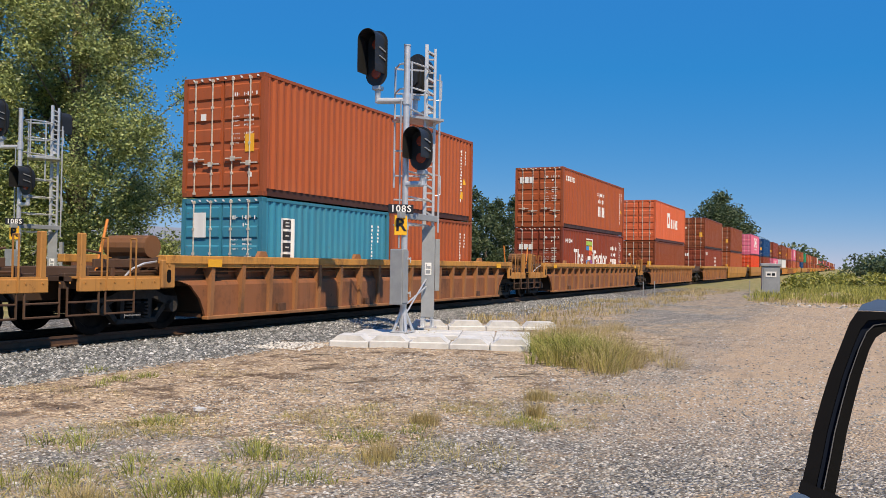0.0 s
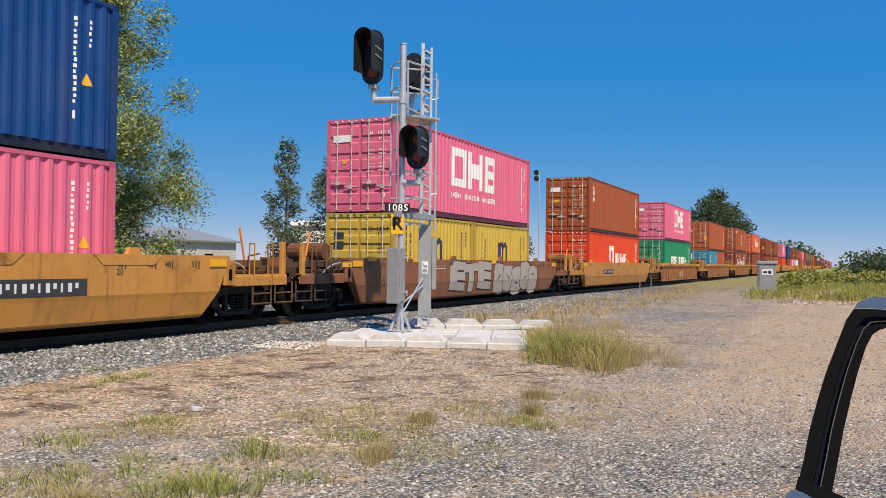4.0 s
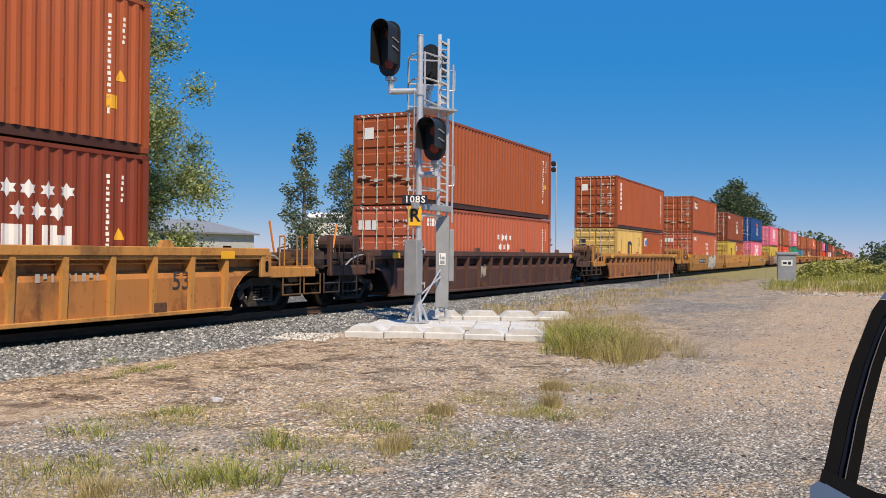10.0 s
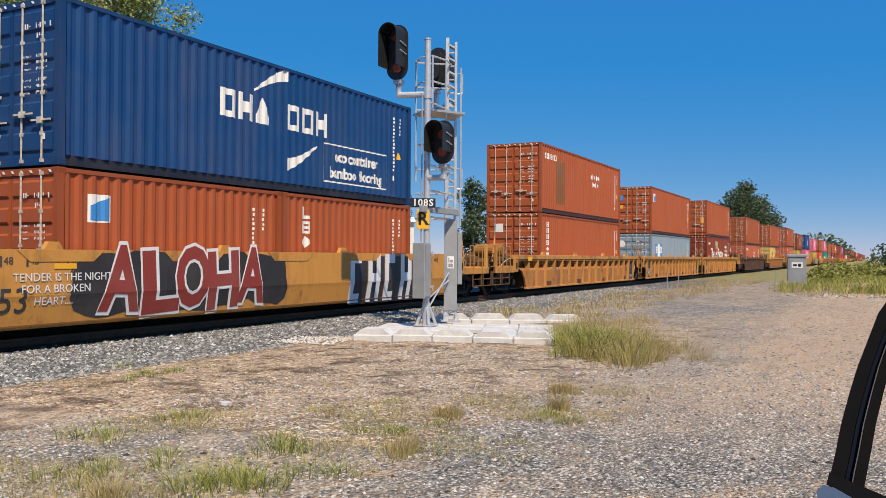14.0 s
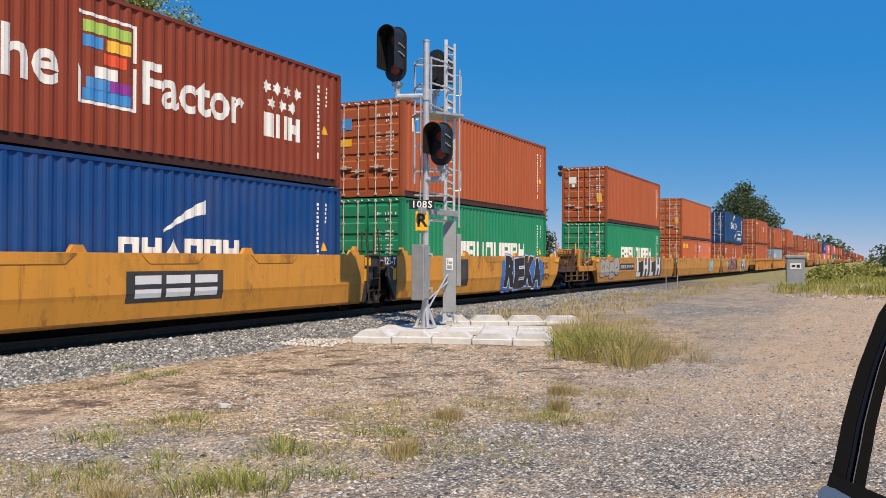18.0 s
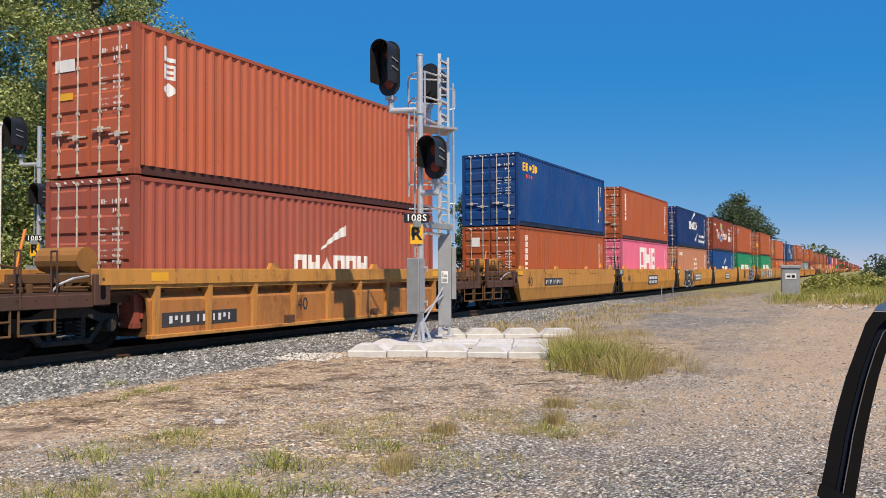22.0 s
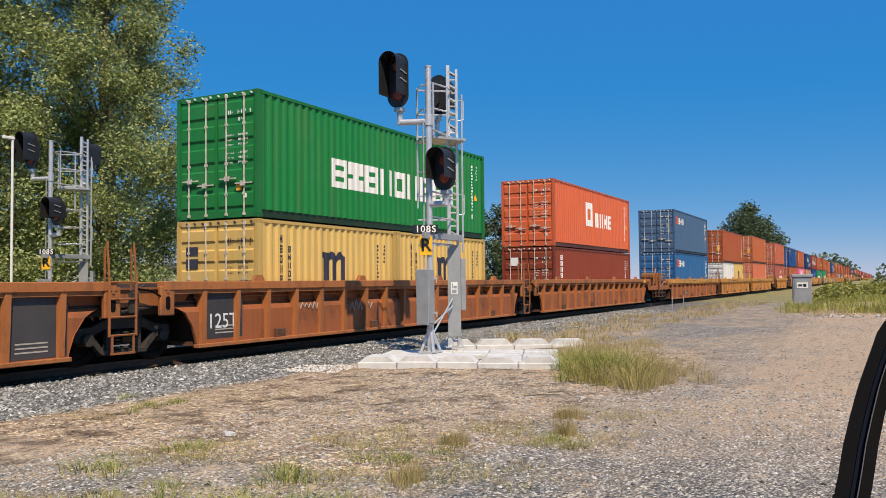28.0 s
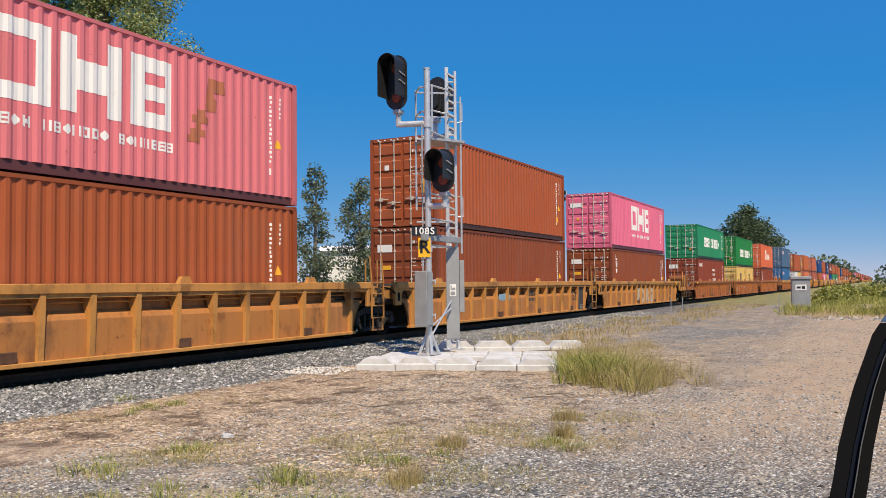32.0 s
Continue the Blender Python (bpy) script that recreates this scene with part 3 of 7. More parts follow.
def container(length, high, color, at, style="", near=True):
    """A shipping container; its origin is the middle of its floor, its doors face -x."""
    col = COLORS[color]
    word = WORDS.get(color, color)
    feet = 40 if length > 7 else 20
    ob = thing("shipping_container", f"{word} corrugated steel shipping container on a well car", "container", "containers on the train")
    h = length / 2
    k = (length, high)
    frame_me = kept(("frame", k), lambda: frame_shape(h, high).mesh("frame", M_BOX))
    part("frame", frame_me, ob, tuple(v * 0.8 for v in col))
    # Near-black rail colour paints in the shade at the gap between boxes.
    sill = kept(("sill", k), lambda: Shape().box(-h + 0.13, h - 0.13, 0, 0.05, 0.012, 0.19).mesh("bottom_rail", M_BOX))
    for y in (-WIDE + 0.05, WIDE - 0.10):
        part("bottom_rail", sill, ob, tuple(0.012 + v * 0.13 for v in col), "bottom rail with the gap's shade painted in", pose(0, y, 0))
    side = kept(("side", k), lambda: side_sheet(h, high).mesh("side_sheet", M_BOX))
    part("side_sheet", side, ob, col)
    roof = kept(("roof", k), lambda: Shape().box(-h + 0.1, h - 0.1, -WIDE + 0.06, WIDE - 0.06, high - 0.045, high - 0.02).mesh("roof", M_BOX))
    part("roof", roof, ob, col)
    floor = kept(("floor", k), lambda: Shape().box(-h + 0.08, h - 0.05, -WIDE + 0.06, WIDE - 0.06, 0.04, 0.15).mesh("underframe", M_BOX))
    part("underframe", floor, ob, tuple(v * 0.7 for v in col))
    part("side_sheet", side, ob, col, "", pose(0, 0, 0, 0, 0, 180))
    wall = kept(("end", k), lambda: end_shape(h, high).mesh("end_wall", M_BOX))
    part("end_wall", wall, ob, col)
    leaf = kept(("leaf", k), lambda: door_sheet(high).mesh("door", M_BOX))
    rod_me = kept(("rod", k), lambda: lock_rod(high).mesh("lock_rod", M_RODS))
    for y in (-1.115, 0.015):
        d = part("door", leaf, ob, tuple(v * 0.92 for v in col), "", pose(-h + 0.035, y, 0))
        for q in (0.29, 0.81):
            part("lock_rod", rod_me, d, None, "galvanised lock rod", pose(-0.05, q, 0))
        if near:
            handle = kept("handle", lambda: Shape().box(-0.02, 0.01, -0.02, 0.46, -0.015, 0.015).box(-0.03, 0.015, 0.18, 0.30, -0.06, 0.05).mesh("handle", M_RODS))
            for q in (0.06, 0.52):
                part("handle", handle, d, None, "", pose(-0.075, q, 0.78 + 0.12 * (q > 0.3)))
    if near:
        cast = kept("cast", lambda: Shape().box(-0.089, 0.089, -0.081, 0.081, 0, 0.118, 0.012).mesh("corner_casting", M_BOX))
        for x in (-h + 0.089, h - 0.089):
            for y in (-WIDE + 0.081, WIDE - 0.081):
                for z in (0, high - 0.118):
                    part("corner_casting", cast, ob, tuple(v * 0.6 for v in col), "", pose(x, y, z))
        dark = color in ("yellow", "cream", "white")
        ink = INK["ink"] if dark else INK["white"]
        codes = kept(("codes", k), lambda: code_marks(high).mesh("door_code", M_MARK))
        tagged(part("door_code", codes, ob, ink, "rows of painted code marks", pose(-h - 0.002, 0, 0)), kind="stuff")
        sc = kept(("sidecodes", k), lambda: strips(h, side_codes(h, high)).mesh("side_code", M_MARK))
        tagged(part("side_code", sc, ob, ink, "columns of painted code marks"), kind="stuff")
        warn = kept(("warn", k), lambda: strips(h, [(h - 0.80, high - 1.62, high - 1.60, h - 0.69, high - 1.62, high - 1.40), (h - 0.69, high - 1.62, high - 1.40, h - 0.58, high - 1.62, high - 1.60)]).mesh("warning_triangle", M_MARK))
        part("warning_triangle", warn, ob, INK["amber"], "yellow warning triangle")
    decorate(ob, style, h, high)
    return ob


def frame_shape(h, high):
    s = Shape()
    for x in (-h, h - 0.14):
        for y in (-WIDE, WIDE - 0.10):
            s.box(x, x + 0.14, y, y + 0.10, 0.10, high - 0.1)
    for y in (-WIDE + 0.004, WIDE - 0.074):
        s.box(-h + 0.13, h - 0.13, y, y + 0.07, high - 0.085, high - 0.012)
    for x in (-h + 0.01, h - 0.09):
        s.box(x, x + 0.08, -WIDE + 0.1, WIDE - 0.1, high - 0.125, high - 0.006)
        s.box(x, x + 0.08, -WIDE + 0.1, WIDE - 0.1, 0.015, 0.155)
    return s


def end_shape(h, high):
    s = Shape()
    s.box(h - 0.06, h - 0.03, -WIDE + 0.1, WIDE - 0.1, 0.15, high - 0.12)
    for i in range(8):
        y = -WIDE + 0.25 + i * 0.265
        s.box(h - 0.03, h - 0.008, y, y + 0.13, 0.18, high - 0.15)
    return s


def code_marks(high):
    """Bars where the door leaf nearer the camera carries its codes."""
    s = Shape()
    rng = random.Random(5)
    x = -0.004
    def bar(y0, y1, z, t):
        k = t * 0.62
        n = max(1, int((y1 - y0) / k))
        for i in range(n):
            if n > 1 and rng.random() < 0.12:
                continue
            a, b = y0 + i * k, y0 + i * k + k * rng.uniform(0.35, 0.72)
            lo, hi = z + t * rng.choice((0, 0, 0.4)), z + t * rng.choice((1, 1, 0.6))
            s.face((x, b, lo), (x, a, lo), (x, a, hi), (x, b, hi))
    for i in range(9):
        s.face((x, -1.08 + i * 0.24, high - 0.09), (x, -1.02 + i * 0.24, high - 0.09), (x, -0.98 + i * 0.24, high - 0.04), (x, -1.04 + i * 0.24, high - 0.04))
    z = high - 0.52
    for a, b in ((-0.28, -0.50), (-0.56, -0.88), (-0.97, -1.02)):
        bar(b, a, z, 0.09)
    bar(-0.80, -0.62, z - 0.17, 0.085)
    for i in range(6):
        zz = high - 1.02 - i * 0.11 - (0.08 if i > 2 else 0)
        bar(-0.52, -0.30, zz, 0.035)
        bar(-0.92, -0.62, zz, 0.05)
    return s


def side_codes(h, high):
    out, rng = [], random.Random(6)
    for i, (n, x) in enumerate(((15, h - 0.98), (5, h - 0.66))):
        for j in range(n):
            z = high - 0.50 - j * 0.105
            a, b = rng.choice(((0.0, 0.04), (0.012, 0.055), (0.0, 0.055))), rng.uniform(0.05, 0.075)
            out.append((x + a[0], z, z + b, x + a[1], z, z + b))
    out += [(h - 0.98, high - 2.25, high - 2.1, h - 0.94, high - 2.25, high - 2.1)]
    return out


def drape(text_mesh, x, z, h):
    """Lays flat lettering into the folds of a side sheet."""
    me = text_mesh.copy()
    me.transform(Matrix.Translation((x, 0, z)))
    lo, hi = min(v.co.x for v in me.vertices), max(v.co.x for v in me.vertices)
    bm = bmesh.new()
    bm.from_mesh(me)
    for fx in folds(h - 0.16):
        if lo < fx < hi:
            bmesh.ops.bisect_plane(bm, geom=bm.verts[:] + bm.edges[:] + bm.faces[:], plane_co=(fx, 0, 0), plane_no=(1, 0, 0))
    for v in bm.verts:
        v.co.y += -WIDE + 0.006 + wave(v.co.x, h - 0.16)
    bm.to_mesh(me)
    bm.free()
    return me


def decorate(ob, style, h, high):
    """Painted marks on the side that the camera sees; names of firms as plain shapes."""
    def paint(name, groups, ink, label, lift=0.005, joined=False):
        if joined:
            groups = [[b for q in groups for b in q]]
        for i, bars in enumerate(groups):
            me = kept((name, style, h, high, ink, i), lambda: strips(h, bars, lift).mesh(name, M_MARK))
            o = part(name, me, ob, INK[ink], label)
            if joined:
                tagged(o, kind="stuff")
    def patch(y, z, w, t, ink, name="door_sticker"):
        s = Shape().box(-h - 0.014, -h - 0.006, y, y + w, z, z + t)
        part(name, kept((name, y, z, w, t, h), lambda: s.mesh(name, M_MARK)), ob, INK[ink])
    def stars(x, z, ink="white"):
        bars = []
        for i in range(7):
            q, r = (i, 0) if i < 4 else (i - 3.5, 1)
            cx, cz = x + q * 0.38, z - r * 0.36
            half_star = ((0.0, 0.07, 0.07, 0.304, 0.07, 0.14), (0.0, 0.21, 0.21, 0.304, 0.14, 0.21), (0.304, 0.07, 0.21, 0.609, 0.07, 0.21), (0.609, 0.07, 0.21, 1.0, -0.02, 0.30))
            left = [(cx - 0.02 + 0.14 * u, cz + p, cz + q, cx - 0.02 + 0.14 * v, cz + o, cz + w) for u, p, q, v, o, w in half_star]
            right = [(cx + 0.26 - 0.14 * v, cz + o, cz + w, cx + 0.26 - 0.14 * u, cz + p, cz + q) for u, p, q, v, o, w in half_star]
            bars.append(left + right)
        paint("star", bars, ink, "white star")
    if style.startswith("one"):
        x = -h + 4.1
        paint("block_shape", [glyph("f", x, 1.15, 1.32, 1.36, 0.29), glyph("n", x + 1.52, 1.15, 1.30, 1.36, 0.33), glyph("b", x + 3.02, 1.15, 1.05, 1.36, 0.35)], "white", "large white block shape")
        if style != "onelow":
            paint("small_lettering", row_of("fobon pbopffo boppbbb", x, 0.74, 4.1, 0.19), "white", "row of small white shapes", joined=True)
        patch(0.35, high - 0.72, 0.62, 0.22, "white", "door_mark")
        patch(0.5, high - 1.4, 0.13, 0.12, "amber")
        if style == "onerust":
            r = random.Random(3)
            blots = []
            for i in range(10):
                a, z = -h + 8.55 + 0.06 * i + 0.25 * r.random(), 1.05 + 0.14 * i
                blots.append([(a, z, z + 0.14, a + r.uniform(0.15, 0.55), z, z + 0.14)])
            paint("rust_stain", blots, "stain", "brown rust stain", 0.007, True)
    elif style == "green":
        paint("block_shape", row_of("bvbpfpbbn", -h + 2.9, 0.95, 6.9, 0.74, 0.14), "white", "large white block shape")
        patch(-0.75, 0.62, 0.16, 0.16, "amber")
    elif style == "zim":
        paint("small_lettering", row_of("vvvobpofp", -h + 0.55, high - 0.62, 1.5, 0.24), "white", "row of small white shapes", joined=True)
        stars(-h + 6.25, high - 1.0)
        paint("block_shape", row_of("spn", -h + 6.4, high - 2.05, 1.25, 0.55, 0.15), "white", "white block shape")
        for i in range(3):
            patch(0.78 - i * 0.25, high - 0.76, 0.20, 0.30, "white", "door_mark")
    elif style == "zfactor":
        paint("small_lettering", row_of("oopffo", -h + 0.55, high - 0.70, 1.1, 0.2), "white", "row of small white shapes", joined=True)
        stars(-h + 9.1, high - 0.95)
        paint("block_shape", row_of("spn", -h + 9.1, high - 1.95, 1.35, 0.55, 0.15), "white", "white block shape")
        x, lift, k = -h + 4.15, 0.2, 1.18
        blocks = (("lime", 1.98, 0.92, 0.04), ("sky", 1.72, 0.35, 0.04), ("gold", 1.72, 0.5, 0.45), ("red", 1.46, 0.45, 0.4), ("white", 1.2, 0.42, 0.25), ("sky", 0.98, 0.45, 0.1), ("purple", 0.98, 0.4, 0.55), ("sky", 0.78, 0.92, 0.04))
        for i, (ink, z, w, q) in enumerate(blocks):
            paint("emblem_block_" + "abcdefgh"[i], [[(x + q * k, z + lift - 0.03, z + lift + 0.18, x + (q + w) * k, z + lift - 0.03, z + lift + 0.18)]], ink, "coloured emblem block")
        paint("emblem_edge", [[(x + a * k, b + lift, c + lift, x + d * k, e + lift, f + lift) for a, b, c, d, e, f in ((-0.06, 0.68, 0.74, 1.06, 0.68, 0.74), (-0.06, 2.24, 2.3, 1.06, 2.24, 2.3), (-0.06, 0.74, 1.35, 0.0, 0.74, 1.2), (1.0, 0.74, 1.5, 1.06, 0.74, 1.5), (1.0, 1.6, 2.24, 1.06, 1.6, 2.24))]], "white", "white emblem outline")
        for txt, xx, size in (("The", -h + 2.8, 1.15), ("Factor", -h + 6.95, 1.12)):
            part("slogan", kept(("slogan", txt, h), lambda: drape(lettering(txt, size, M_WHITE, 1.0, 0.03), xx, 1.45, h)), ob, None, "white slogan lettering")
        for i in range(3):
            patch(0.78 - i * 0.25, high - 1.06, 0.20, 0.26, "white", "door_mark")
    elif style.startswith("cma"):
        z = 1.45 if style != "cmalow" else 0.88
        x = -h + {"cma": 4.55, "cmabox": 4.0}.get(style, 5.0)
        paint("block_shape", row_of("fnaffn" if style != "cmabox" else "fna ffn", x, z, 3.3 if style != "cmabox" else 3.9, 0.60, 0.18), "white", "white block shape")
        def arc(i):
            return z + 0.70 + 0.42 * math.sin(i * 0.2)
        def fat(i):
            return 0.05 + 0.035 * i
        paint("upper_swoosh", [[(x + 1.1 + i * 0.17, arc(i), arc(i) + fat(i), x + 1.27 + i * 0.17, arc(i + 1), arc(i + 1) + fat(i + 1)) for i in range(7)]], "white", "white curved stroke")
        if style != "cmalow":
            def low(i):
                return z - 0.24 - 0.44 * math.sin(i * 0.2)
            paint("lower_swoosh", [[(x + 3.3 - i * 0.17, low(i + 1) - fat(i + 1), low(i + 1), x + 3.47 - i * 0.17, low(i) - fat(i), low(i)) for i in range(7)]], "white", "white curved stroke")
            for txt, dz in (("eco container", 0.0), ("bamboo flooring", -0.42)):
                at = -h + (9.75 if style == "cma" else 9.3)
                part("notice", kept(("notice", txt, at), lambda: drape(lettering(txt, 0.38, M_WHITE, 1.0, 0.014), at, 1.02 + dz, h)), ob, None, "white lettering")
            if style == "cmabox":
                e, a, b = 0.035, -h + 7.75, -h + 10.85
                paint("notice_edge", [[(a, 0.35, 0.35 + e, b, 0.35, 0.35 + e), (a, 1.3, 1.3 + e, b, 1.3, 1.3 + e), (a, 0.35, 1.3, a + e, 0.35, 1.3), (b - e, 0.35, 1.3, b, 0.35, 1.3)]], "white", "white box line")
    elif style == "kline":
        paint("block_shape", [glyph("f", -h + 4.45, 1.1, 1.0, 1.12, 0.3)] + row_of("spnb", -h + 5.95, 1.1, 2.7, 0.70, 0.3), "white", "white block shape")
    elif style == "msc":
        paint("upright_lettering", column_of("nbfpbf", -h + 0.78, 0.9, 0.14, 1.35) + column_of("bnpffp", -h + 1.12, 0.9, 0.10, 1.1), "ink", "black upright row of plain shapes", joined=True)
        x, z = -h + 2.45, 1.10
        legs = [(x + q, z, z + 0.62, x + q + 0.20, z, z + 0.62) for q in (0.10, 0.46, 0.82)]
        feet = [(x + q - 0.05, z - 0.07, z, x + q + 0.25, z - 0.07, z) for q in (0.10, 0.46, 0.82)]
        arch = [(x + 0.0, z + 0.66, z + 0.80, x + 0.10, z + 0.66, z + 0.80), (x + 0.10, z + 0.62, z + 0.80, x + 0.30, z + 0.62, z + 0.78)]
        for q in (0.30, 0.66):
            arch += [(x + q, z + 0.52, z + 0.72, x + q + 0.08, z + 0.62, z + 0.82), (x + q + 0.08, z + 0.62, z + 0.82, x + q + 0.16, z + 0.62, z + 0.82)]
            arch += [(x + q + 0.16, z + 0.62, z + 0.82, x + q + 0.36, z + 0.62, z + 0.70)]
        paint("arched_mark", [legs + feet + arch], "ink", "large black arched shape")
        patch(0.55, high - 0.80, 0.36, 0.2, "ink", "door_mark")
        patch(0.55, high - 1.08, 0.36, 0.2, "ink", "door_mark")
    elif style == "upright":
        paint("block_shape", column_of("bppbof", -h + 0.72, high - 1.85, 0.30, 1.5, 0.22), "white", "white block shape in an upright row")
        patch(0.45, high - 0.8, 0.34, 0.36, "white")
    elif style == "tex":
        paint("block_shape", column_of("lbo", -h + 0.75, high - 1.30, 0.30, 1.0, 0.2), "white", "white block shape in an upright row")
        patch(0.40, high - 0.78, 0.55, 0.24, "white", "door_mark")
        patch(0.45, high - 1.35, 0.35, 0.14, "amber")
    elif style == "seaco":
        paint("block_shape", row_of("bbofo", -h + 0.6, high - 0.68, 1.6, 0.34, 0.2), "gold", "yellow plain shape")
        paint("small_lettering", row_of("bpob", -h + 0.95, high - 0.95, 0.7, 0.14), "red", "row of small red shapes", joined=True)
    elif style == "geseaco":
        paint("first_shape", row_of("fb", -h + 0.5, high - 0.95, 0.76, 0.48, 0.2), "red", "orange-red plain shape")
        paint("block_shape", row_of("bbofo", -h + 1.34, high - 0.95, 1.8, 0.42, 0.2), "white", "white plain shape")
    elif style == "apl":
        paint("eagle", [[(-h + 5.9, 2.05, 2.4, -h + 6.6, 1.85, 2.2), (-h + 6.6, 1.85, 2.2, -h + 7.6, 1.95, 2.25)]], "red", "orange-red winged shape")
        paint("block_shape", row_of("sfb", -h + 6.0, 0.8, 1.6, 0.95, 0.12, 0.2), "white", "white block shape")
    elif style == "mol":
        paint("panel", [[(-h + 1.15, high - 1.42, high - 0.62, -h + 3.0, high - 1.42, high - 0.62)]], "sky", "blue panel")
        paint("panel_block", [[(-h + 1.78, high - 1.42, high - 0.62, -h + 2.38, high - 1.42, high - 0.62)]] + row_of("b", -h + 1.25, high - 1.2, 0.42, 0.42) + row_of("f", -h + 2.5, high - 1.2, 0.4, 0.42), "white", "white plain shape", 0.012)
        disc = kept("disc", lambda: Shape().rod((0, 0, 0), (-0.008, 0, 0), 0.21, 20).mesh("door_emblem", M_MARK))
        part("door_emblem", disc, ob, INK["white"], "round white emblem", pose(-h - 0.006, 0.62, high - 0.62))
    elif style == "flag":
        paint("emblem", [[(-h + 0.65, high - 0.92, high - 0.42, -h + 1.15, high - 0.92, high - 0.42)]], "white", "small white emblem")
        paint("emblem_wave", [[(-h + 0.69, high - 0.88, high - 0.62, -h + 1.11, high - 0.88, high - 0.46)]], "sky", "blue emblem wave", 0.012)
        patch(0.55, high - 0.85, 0.36, 0.34, "sky", "door_emblem")
        patch(0.55, high - 1.35, 0.42, 0.22, "amber")
    elif style == "beacon":
        paint("banner", [[(-h + 0.85, high - 1.08, high - 0.38, -h + 2.25, high - 1.08, high - 0.38)]], "navyink", "dark blue banner")
        paint("banner_block", row_of("bofn", -h + 1.15, high - 1.02, 1.0, 0.24) + [[(-h + 0.9, high - 0.95, high - 0.45, -h + 1.08, high - 0.95, high - 0.5)]], "white", "white plain shape", 0.012)
        paint("banner_flash", [[(-h + 1.15, high - 0.72, high - 0.5, -h + 2.2, high - 0.62, high - 0.55)]], "gold", "yellow flash", 0.013)
    elif style == "sconi":
        paint("name_panel", [[(-h + 0.75, 0.35, high - 0.45, -h + 1.3, 0.35, high - 0.45)]], "white", "white upright name panel")
        paint("panel_block", column_of("bfffnp", -h + 0.86, 0.5, 0.32, 1.6), "black", "black plain shape", 0.012)
        patch(0.45, high - 0.95, 0.40, 0.6, "white")
    elif style == "zimdark":
        paint("small_lettering", row_of("vvvobpofp", -h + 0.55, high - 0.62, 1.5, 0.24), "white", "row of small white shapes", joined=True)
        stars(-h + 7.0, high - 1.0)
        paint("paint_patch", [[(-h + 2.0, 0.45, 2.3, -h + 3.15, 0.45, 2.3)]], "rustpatch", "darker repainted patch")
    elif style == "dark":
        paint("paint_patch", [[(-h + 2.0, 0.45, 2.3, -h + 3.15, 0.45, 2.3)]], "rustpatch", "darker repainted patch")
    if style in ("", "tal"):
        patch(-0.95, high - 1.85, 0.26, 0.42, "amber")
        patch(0.5, high - 1.05, 0.16, 0.16, "white")
        paint("side_sticker", [[(h - 1.0, 0.75, 1.0, h - 0.75, 0.75, 1.0)]], "amber", "yellow sticker")
    if style == "tal":
        patch(0.42, high - 0.85, 0.42, 0.34, "white", "door_emblem")
    patch(-0.9, 0.45, 0.10, 0.10, "white")


# ---- well cars ----
RAIL_Z, TRACK_Y = 0.18, 13.517
SIDE = 1.49  # half width over the side sheets
TOP = 1.49  # top of the side above the rail


def wheel_shape():
    s = Shape()
    prof = [(0.07, 0.10), (0.07, 0.16), (0.02, 0.17), (0.03, 0.33), (0.07, 0.36), (0.07, 0.455), (-0.03, 0.46), (-0.06, 0.485), (-0.075, 0.46), (-0.07, 0.36), (-0.03, 0.33), (-0.02, 0.17), (-0.07, 0.16), (-0.07, 0.10)]
    n = 20
    for i in range(n):
        a, b = 2 * math.pi * i / n, 2 * math.pi * (i + 1) / n
        for (y0, r0), (y1, r1) in zip(prof, prof[1:]):
            s.face((r0 * math.cos(a), y0, r0 * math.sin(a)), (r1 * math.cos(a), y1, r1 * math.sin(a)), (r1 * math.cos(b), y1, r1 * math.sin(b)), (r0 * math.cos(b), y0, r0 * math.sin(b)))
    return s


def frame_side():
    """A cast truck frame, seen from the side, about its middle at axle height: arch, pedestals and the gap for the springs."""
    s = Shape()
    s.prism([(-1.12, 0.02), (-1.08, 0.20), (-0.75, 0.22), (-0.40, 0.36), (0.40, 0.36), (0.75, 0.22), (1.08, 0.20), (1.12, 0.02), (0.98, -0.06), (0.74, 0.06), (0.46, 0.17), (-0.46, 0.17), (-0.74, 0.06), (-0.98, -0.06)], -0.07, 0.07, 1)
    for q in (-1, 1):
        s.prism([(q * 0.86, 0.06), (q * 0.70, 0.06), (q * 0.40, -0.28), (q * 0.52, -0.28)][::q], -0.06, 0.06, 1)
        s.prism([(q * 0.40, 0.17), (q * 0.30, 0.17), (q * 0.30, -0.22), (q * 0.40, -0.22)][::q], -0.05, 0.05, 1)
        s.rod((q * 0.875, -0.17, 0), (q * 0.875, 0.1, 0), 0.115, 10)
    s.box(-0.52, 0.52, -0.09, 0.09, -0.30, -0.20, 0.015)
    for x in (-0.19, 0.0, 0.19):
        for i in range(5):
            s.rod((x, -0.06, -0.19 + i * 0.068), (x, -0.06, -0.155 + i * 0.068), 0.075, 8)
    return s




